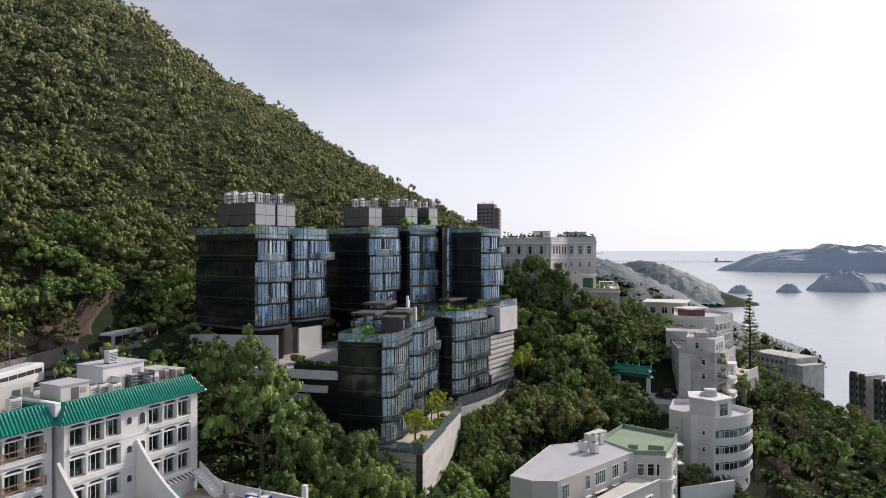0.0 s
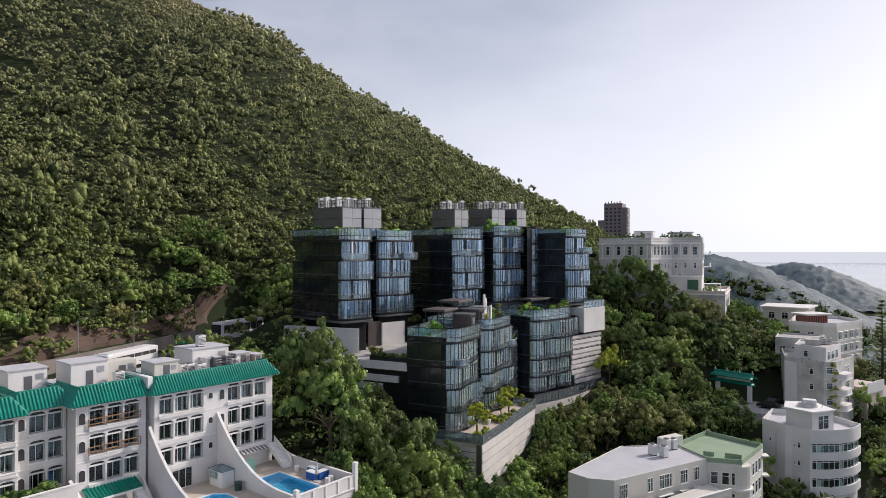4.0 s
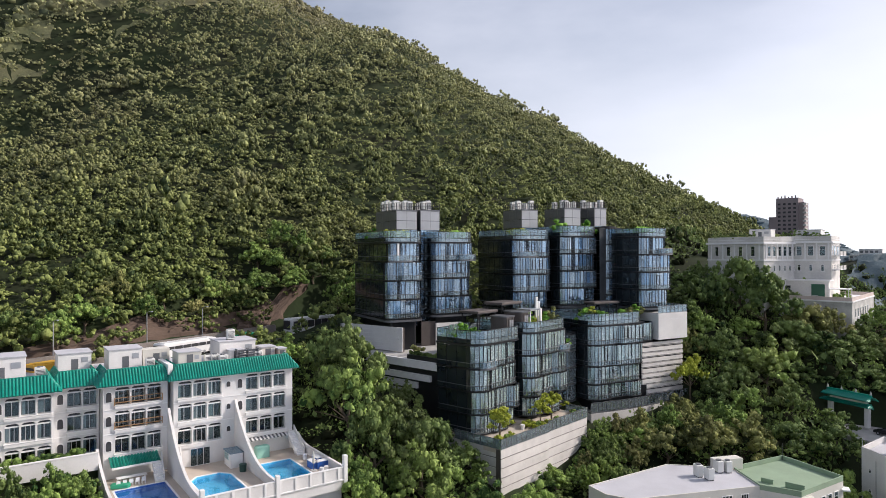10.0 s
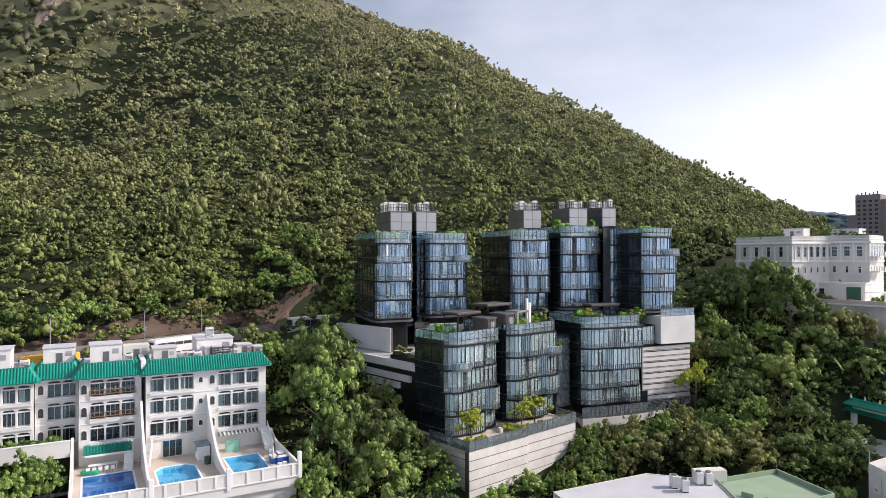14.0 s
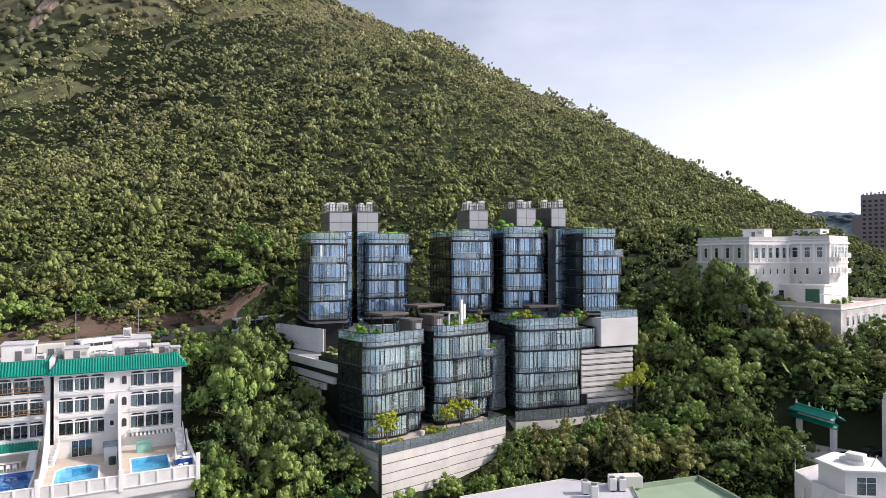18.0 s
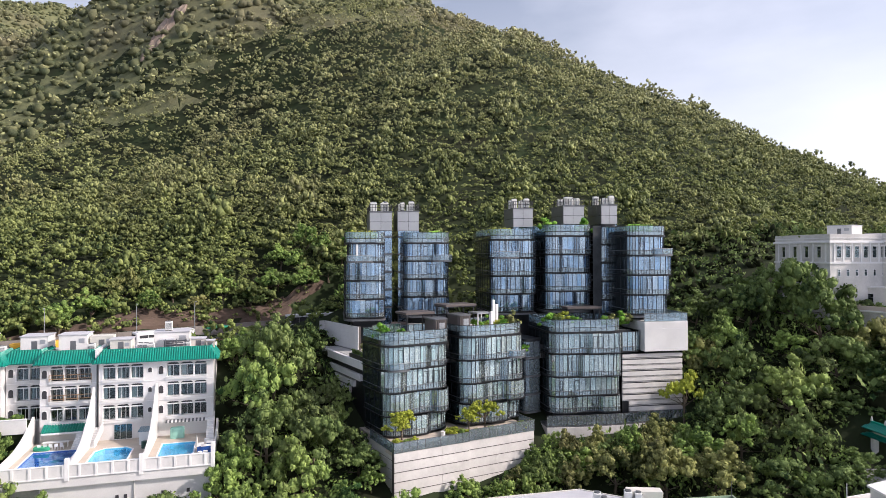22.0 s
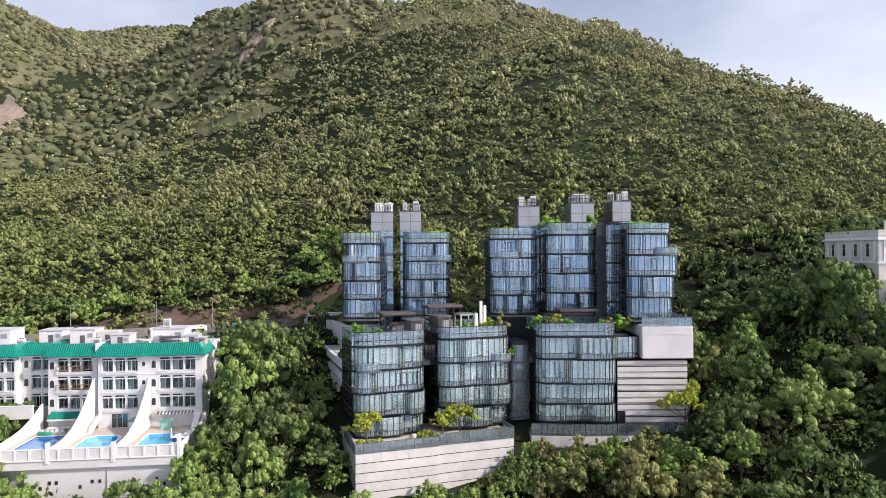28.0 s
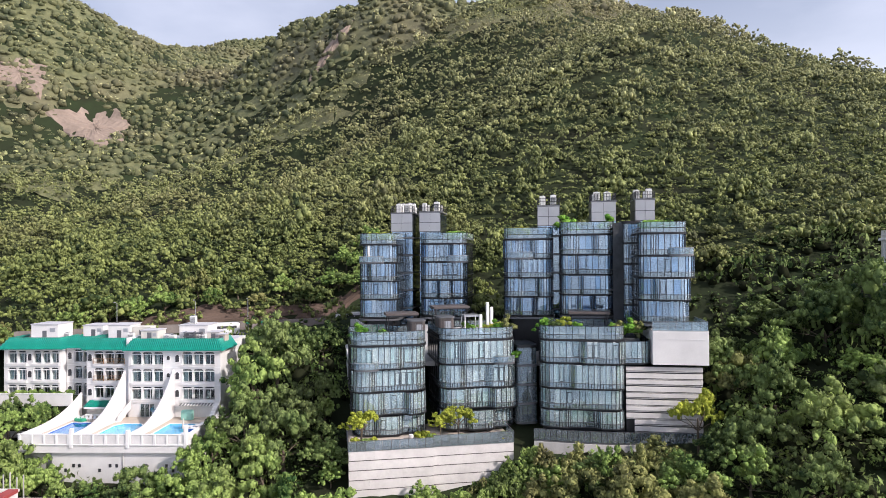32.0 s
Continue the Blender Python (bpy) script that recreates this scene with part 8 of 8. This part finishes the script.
SPECIAL = (
    (-46, 76, 59.5, 4.6, "dark"), (-41, 73, 55.5, 4.6, "mid"), (-38, 79, 49.5, 4.4, "dark"), (-34, 72, 49.5, 4.2, "dark"), (-31, 78, 48, 4.2, "dark"),
    (-27, 75, 44.5, 4.0, "mid"), (-29, 84, 42, 3.4, "dark"), (-22, 70, 40.5, 4.2, "mid"), (-20, 78, 40, 3.8, "mid"),
    (-17, 86, 38, 3.4, "mid"), (-26, 66, 41, 3.6, "mid"), (-51, 79, 58, 4.0, "dark"), (-55, 84, 57, 3.2, "dark"),
    (-57, 72.5, 56.5, 3.2, "mid"), (-16, 65, 36.5, 4.2, "mid"), (-23, 59, 37.5, 3.6, "mid"), (-25, 50, 36.5, 4.0, "dark"), (-26, 42, 38.5, 3.8, "mid"),
    (-34, 38, 43, 3.8, "mid"), (-39, 35, 46, 3.8, "mid"), (-41, 30, 47.5, 3.6, "dark"), (-13, 74, 36, 4.0, "mid"), (-10, 82, 36, 3.6, "dark"), (-14, 92, 37, 3.4, "dark"),
    (-17.5, 116, 39.5, 3.4, "mid"), (-12, 119, 41.5, 4.0, "olive"), (-7, 124, 42, 4.2, "olive"), (-12, 126, 42.5, 3.8, "olive"), (-3, 130, 41.5, 4.2, "olive"),
    (-16, 122, 41, 3.2, "dark"), (-14, 132, 43, 3.4, "olive"), (2, 137, 41, 4.2, "dark"), (-8, 133, 43, 4.0, "mid"), (-18.5, 112.8, 38.5, 2.8, "dark"), (-13, 108, 37, 3.6, "dark"),
    (-15.8, 139, 49.2, 3.0, "yellow"), (-11.5, 140, 45.5, 3.2, "dark"), (8, 142, 40.5, 3.8, "dark"), (7.5, 149.5, 41.2, 2.6, "dark"), (12, 128, 36, 3.2, "mid"),
    (-16, 172, 71, 6.4, "dark"), (-22, 166, 66, 5.0, "dark"), (-10, 169, 66, 5.4, "dark"), (0, 172, 60, 4.6, "olive"), (-27, 172, 66, 5.0, "dark"), (-30, 160, 62, 4.6, "dark"),
    (-4, 164, 57, 5.0, "dark"), (-20, 156, 59, 4.6, "mid"), (-14, 150, 55, 4.6, "dark"), (-5, 152, 52.5, 4.8, "mid"), (2, 167, 54, 4.8, "dark"),
    (8, 172, 53, 4.6, "dark"), (13, 180, 51, 4.4, "olive"), (14, 190, 50, 4.4, "dark"), (-24, 146, 57, 4.2, "dark"), (-21, 149, 55.5, 3.6, "olive"), (2, 158, 49, 4.4, "dark"),
    (-2, 171, 59, 4.6, "olive"), (10, 165, 47.5, 4.0, "dark"), (-9, 144, 49, 4.2, "dark"), (0, 145.5, 45.5, 3.8, "dark"), (17, 183, 51.5, 4.4, "mid"),
)
for i, (x, y, top, r, kind) in enumerate(SPECIAL):
    if not blocked(x, y, 1.0):
        tree(kind, x, y, top, r * 1.2, i)
for gx in np.arange(34, 100, 8.5):
    for gy in np.arange(132, 290, 8.5):
        x, y = gx + GROVE_RND.uniform(-3, 3), gy + GROVE_RND.uniform(-3, 3)
        if gz(x, y) < 2 or blocked(x, y, 2.5) or x < 30 + 0.12 * (y - 150):
            continue
        tree(GROVE_RND.choice(("dark", "dark", "dark", "olive", "mid")), x, y, gz(x, y) + GROVE_RND.uniform(5.5, 9), GROVE_RND.uniform(3.4, 5.0), GROVE_RND.randrange(999), far=True)
for gx in np.arange(-30, 34, 8.0):
    for gy in np.arange(20, 215, 8.0):
        x, y = gx + GROVE_RND.uniform(-2.5, 2.5), gy + GROVE_RND.uniform(-2.5, 2.5)
        if x > 16 and y < 120 or blocked(x, y, 2.0) or any((x - q[0]) ** 2 + (y - q[1]) ** 2 < 25 for q in SPECIAL):
            continue
        tree(GROVE_RND.choice(("dark", "mid", "dark", "dark")), x, y, gz(x, y) + GROVE_RND.uniform(4.5, 7.5), GROVE_RND.uniform(2.8, 4.2), GROVE_RND.randrange(999))


def bush(x, y, z, r, material, h=None, label="clipped green bush", seed=0, group="terrace plants"):
    rng = np.random.default_rng(500 + seed)
    cl = crown_clumps(rng, 6, r, h or r)
    me = quads_mesh("bush", clump_leaves(rng, cl, 260, 0.13), material, ragged(cl, rng, 0.95, 0.85))
    ob = new("bush", me)
    ob.matrix_world = pose(x, y, z)
    return tagged(ob, label, "bush", group)


# terrace and roof planting
PL = lambda u, v: tuple((terr.matrix_world @ Vector((u, v, 0)))[:2])
for i, (u, v, top, r) in enumerate(((1.9, 1.8, 46.8, 2.3), (14.0, 2.6, 45.4, 1.7), (16.8, 2.2, 46.6, 2.1))):
    x, y = PL(u, v)
    tree("yellow", x, y, top + 0.2, r * 1.15, i, zbase=41.75)
for i, (u, v, r) in enumerate(((0.9, 0.9, 0.9), (2.6, 0.9, 0.8), (3.8, 1.0, 0.7), (11.0, 1.6, 0.8), (12.3, 2.0, 1.0), (13.4, 1.5, 0.9), (15.2, 1.6, 0.9), (17.6, 1.8, 0.9), (10.6, 3.2, 1.1), (23.8, 1.0, 0.9), (24.0, 2.4, 0.8), (12.0, 3.6, 1.2))):
    x, y = PL(u, v)
    bush(x, y, 41.75 if u > 5 else 42.2, r, (LEAF_C, LEAF_B, LEAF_C)[i % 3], None, "yellow-green shrub on the garden terrace", i)
ROOF = (
    ("L1", 1.6, 4.6, 56.6, 1.2, LEAF_E), ("L1", 5.6, 5.4, 56.6, 0.8, LEAF_E), ("L2", 5.4, 4.6, 57.1, 1.0, LEAF_B), ("L2", 8.0, 5.0, 57.1, 0.9, LEAF_B), ("L2", 10.2, 3.4, 57.1, 1.0, LEAF_B), ("L2", 11.6, 3.0, 57.1, 1.2, LEAF_D),
    ("L3", 0.6, 3.6, 57.3, 1.2, LEAF_B), ("L3", 2.2, 4.6, 57.3, 1.2, LEAF_A), ("L3", 3.6, 5.0, 57.3, 1.3, LEAF_C), ("L3", 6.2, 4.2, 57.3, 1.0, LEAF_B), ("L3", 12.6, 3.4, 57.3, 1.1, LEAF_D), ("L3", 14.2, 3.2, 57.3, 1.1, LEAF_B), ("L3", 15.4, 3.2, 57.3, 1.0, LEAF_D),
    ("U4", 1.0, 2.6, 73.9, 1.6, LEAF_E), ("U4", 2.2, 3.4, 73.9, 1.2, LEAF_E), ("U4", 8.4, 2.6, 73.9, 1.5, LEAF_E), ("U4", 8.0, 4.4, 73.9, 1.2, LEAF_B),
    ("L2", 12.6, 0.6, 53.0, 0.9, LEAF_E), ("U1", 0.8, 9.0, 72.6, 1.0, LEAF_B),
)
for i, (key, u, v, z, r, m) in enumerate(ROOF):
    x, y, _ = wpos(key, u, v, 0)
    bush(x, y, z, r * 1.25, LEAF_E if m == LEAF_B else m, r * 2.3, "green shrub in a roof garden", 40 + i, "roof garden plants")


def hedge(key, u0, u1, v0, v1, z, h, material, label, seed):
    """A clipped hedge in a roof planter."""
    rng = np.random.default_rng(seed)
    cl = [(u0 + (u1 - u0) * (i + 0.5) / 6, (v0 + v1) / 2, 0.3 * h, h * 0.75) for i in range(6)]
    q = clump_leaves(rng, cl, 520, 0.12)
    me = quads_mesh("hedge", q, material, ragged(cl, rng, 0.95, 0.85))
    ob = new("hedge", me)
    at, turn = LOCAL[key]
    ob.matrix_world = pose(at[0], at[1], z, 0, 0, turn)
    return tagged(ob, label, "hedge", "roof hedges")


for i, (key, u0, u1, v, z) in enumerate((("U1", 1.0, 5.4, 3.0, 73.0), ("U2", 5.0, 8.4, 2.4, 73.1), ("U3", 0.6, 4.2, 2.2, 73.7), ("U5", 1.0, 5.4, 2.2, 74.0), ("L2", 8.2, 12.0, 4.6, 57.2), ("L3", 11.4, 16.0, 4.2, 57.5))):
    hedge(key, u0, u1, v, v + 1.0, z, 1.6, LEAF_E if i % 2 else LEAF_C, "clipped hedge on a flat roof", 900 + i)
for i, u in enumerate(np.arange(0, 8, 1.1)):
    bush(-44.2 + u, 89.5, 52.9, 0.7, LEAF_A, 0.7, "dark clipped hedge shrub on the court edge", 70 + i, "court hedge")
bush(-45.8, 92.6, 52.4, 1.5, LEAF_D, 1.8, "dry olive shrub in the entrance court", 90, "court hedge")
for i in range(10):
    c, s = math.cos(radians(-20)), math.sin(radians(-20))
    bush(-27.0 + c * (1 + 1.3 * i) - s * 0.9, 182.0 + s * (1 + 1.3 * i) + c * 0.9, 73.1, 0.8, LEAF_A, 2.5, "dark potted shrub along a mansion roof", 100 + i, "mansion roof plants")
for i in range(9):
    bush(-10.6 + 1.15 * i, 188.8, 73.3, 0.8, LEAF_A if i % 2 else LEAF_B, 2.6 if i < 5 else 1.8, "dark potted shrub along a mansion roof", 120 + i, "mansion roof plants")
for i in range(8):
    bush(*wxy(-38.5 + 1.6 * i, 15.0 + (i % 2)), 45.5, 1.3, LEAF_B, 1.2, "leafy shrub in a raised garden bed", 140 + i, "garden bed shrubs")
for i, (x, y) in enumerate(((21.6, 155.0), (22.8, 154.6), (24.0, 153.6))):
    bush(x, y, 46.6, 0.8, LEAF_B, 0.9, "potted green shrub on a roof terrace", 160 + i, "balcony plants")
for i in range(7):
    bush(27.0 + 0.3 * (i % 2), 152.2, 36.5 + 1.6 * i, 0.8, LEAF_C, 1.5, "yellow-green creeper on a wall", 170 + i, "wall creepers")


def norfolk_pine(x, y, top):
    """A tall conifer with level tiers of drooping branches."""
    z0 = gz(x, y)
    h = top - z0
    ob = thing("pine_tree", "tall dark conifer with level tiers of branches", "tree", (x, y, z0), 0)
    part("trunk", Mesher().tube([(0, 0, 0), (0.1, 0, h * 0.5), (0, 0.1, h)], [0.4, 0.25, 0.05], 8), BARK, ob)
    rng = np.random.default_rng(9)
    q = []
    for t in np.linspace(0.12, 0.98, 24):
        ln = 4.4 * (1 - t) ** 0.8 + 0.4
        for k in range(8):
            a = rng.uniform(0, 6.28)
            n = int(14 * ln / 3) + 4
            s = rng.uniform(0.15, 1, n)
            p = np.stack([np.cos(a) * ln * s, np.sin(a) * ln * s, h * t + 0.25 * ln * s ** 2 - 0.1 * s * ln], 1) + rng.normal(size=(n, 3)) * 0.16
            d = np.array([np.cos(a), np.sin(a), 0.25])
            side = np.array([-np.sin(a), np.cos(a), 0.0])
            w = 0.34
            q.append(np.stack([p - d * w, p - side * w * 0.8 - [0, 0, 0.1], p + d * w, p + side * w * 0.8 - [0, 0, 0.1]], 1))
    me = quads_mesh("foliage", np.concatenate(q), LEAF_A)
    part("foliage", me, LEAF_A, ob)


for i, (u, v, top, r, kind) in enumerate(((-27.8, 8, 45.6, 2.6, "mid"), (-30, 11, 46.4, 2.8, "mid"), (-32, 7, 45.6, 2.8, "mid"), (-35, 11, 46.6, 3.0, "dark"), (-38, 7, 45.8, 3.0, "mid"), (-41, 11, 46.8, 3.0, "mid"), (-29, 1, 42.6, 2.6, "mid"), (-34, 0, 42.8, 2.8, "dark"), (-39, -1, 43.0, 3.0, "mid"),
                                          (-24, -3.5, 41.4, 3.2, "mid"), (-19.5, -3.2, 40.6, 3.0, "mid"), (-22, -4.5, 39.5, 2.8, "mid"), (-12.5, -3.6, 37.4, 2.8, "mid"), (-8.5, -4.4, 37.0, 2.6, "dark"), (-2.5, -3.4, 39.5, 2.8, "mid"), (1.5, -1.5, 42.2, 3.0, "mid"), (3.0, 3, 44.0, 3.0, "mid"), (-15.5, -5, 38.2, 2.8, "mid"), (-5, -8, 36.5, 3.2, "mid"), (2, -7, 38, 3.4, "mid"))):
    tree(kind, *wxy(u, v), top, r, 300 + i)

for i, (x, y, top, r) in enumerate(((-21.3, 108, 37.6, 2.2), (-21.3, 104, 35.6, 2.0), (-21.8, 111.5, 38.6, 2.1), (-21.6, 100, 34, 2.0), (-19.5, 118, 40, 2.4), (-18, 103, 36.5, 2.8), (-18.5, 109, 38.5, 2.8), (-20.0, 113.5, 39.5, 2.6), (-16, 106, 36.5, 2.8), (0, 161, 47, 3.8), (5, 165.5, 46.5, 3.8), (11, 168.5, 45.5, 3.6), (-4, 157, 48, 3.8), (3, 171, 51, 4.2), (10, 175, 50, 4.0), (-1, 166, 51, 4.2), (14, 172, 46, 3.4))):
    tree("dark" if y > 120 else "mid", x, y, top, r, 400 + i)
for i, (x, y) in enumerate(((-80, 97), (-83, 93), (-79, 102), (-84, 99), (-88, 93), (-75, 105), (-82, 105), (-89, 99), (-73, 100), (-87, 88), (-92, 90), (-92, 96), (-86, 103))):
    tree("mid" if i % 3 else "dark", x, y, gz(x, y) + 5.2 + (i % 3), 3.6, 430 + i)
for i, (y, d, up, r, kind) in enumerate(((22, 11, 5.5, 3.4, "mid"), (28, 9, 5.0, 3.0, "olive"), (33, 12, 6.0, 3.6, "mid"), (39, 15, 6.0, 3.4, "dark"), (45, 9.5, 6.2, 3.6, "mid"), (50, 12, 6.0, 3.2, "mid"), (56, 16, 6.5, 3.4, "olive"), (60, 10, 5.0, 2.8, "mid"), (65, 13, 6.0, 3.2, "dark"), (70, 9.5, 4.8, 2.8, "olive"), (75, 12, 6.0, 3.4, "mid"), (81, 10.5, 5.0, 3.0, "dark"), (86, 13, 6.0, 3.4, "mid"), (18, 15, 6.0, 3.4, "olive"))):
    x = road_mid(y) - d
    tree(kind, x, y, gz(x, y) + up, r, 500 + i)
for i, (x, y, top, r, kind) in enumerate(((-33, 84.6, 44.0, 2.2, "dark"), (-37, 84.2, 47.0, 2.4, "mid"), (-41, 84.6, 49.5, 2.4, "dark"), (-26.5, 85, 39.0, 2.2, "mid"), (-30, 85.2, 41.5, 2.0, "dark"), (-21.6, 114.6, 41.0, 2.3, "mid"), (-19.4, 116.6, 41.6, 2.5, "olive"), (-21.8, 111.6, 39.6, 2.2, "mid"), (-21.4, 106.5, 37.0, 2.3, "olive"), (-19.0, 111.0, 39.0, 2.7, "mid"), (-16.5, 120.0, 42.0, 2.8, "olive"), (-13.5, 123.5, 42.6, 2.9, "mid"), (-12.5, 128.6, 43.0, 2.8, "olive"), (-10.2, 131.8, 43.2, 2.7, "dark"), (-16, 113, 38.6, 3.0, "olive"), (-21.0, 91.0, 33.6, 2.2, "mid"), (-20.6, 96.0, 34.0, 2.4, "dark"))):
    tree(kind, x, y, top, r, 460 + i)
tree("yellow", -15.4, 138.4, 49.8, 3.2, 3)
norfolk_pine(42.0, 196.0, 58.0)
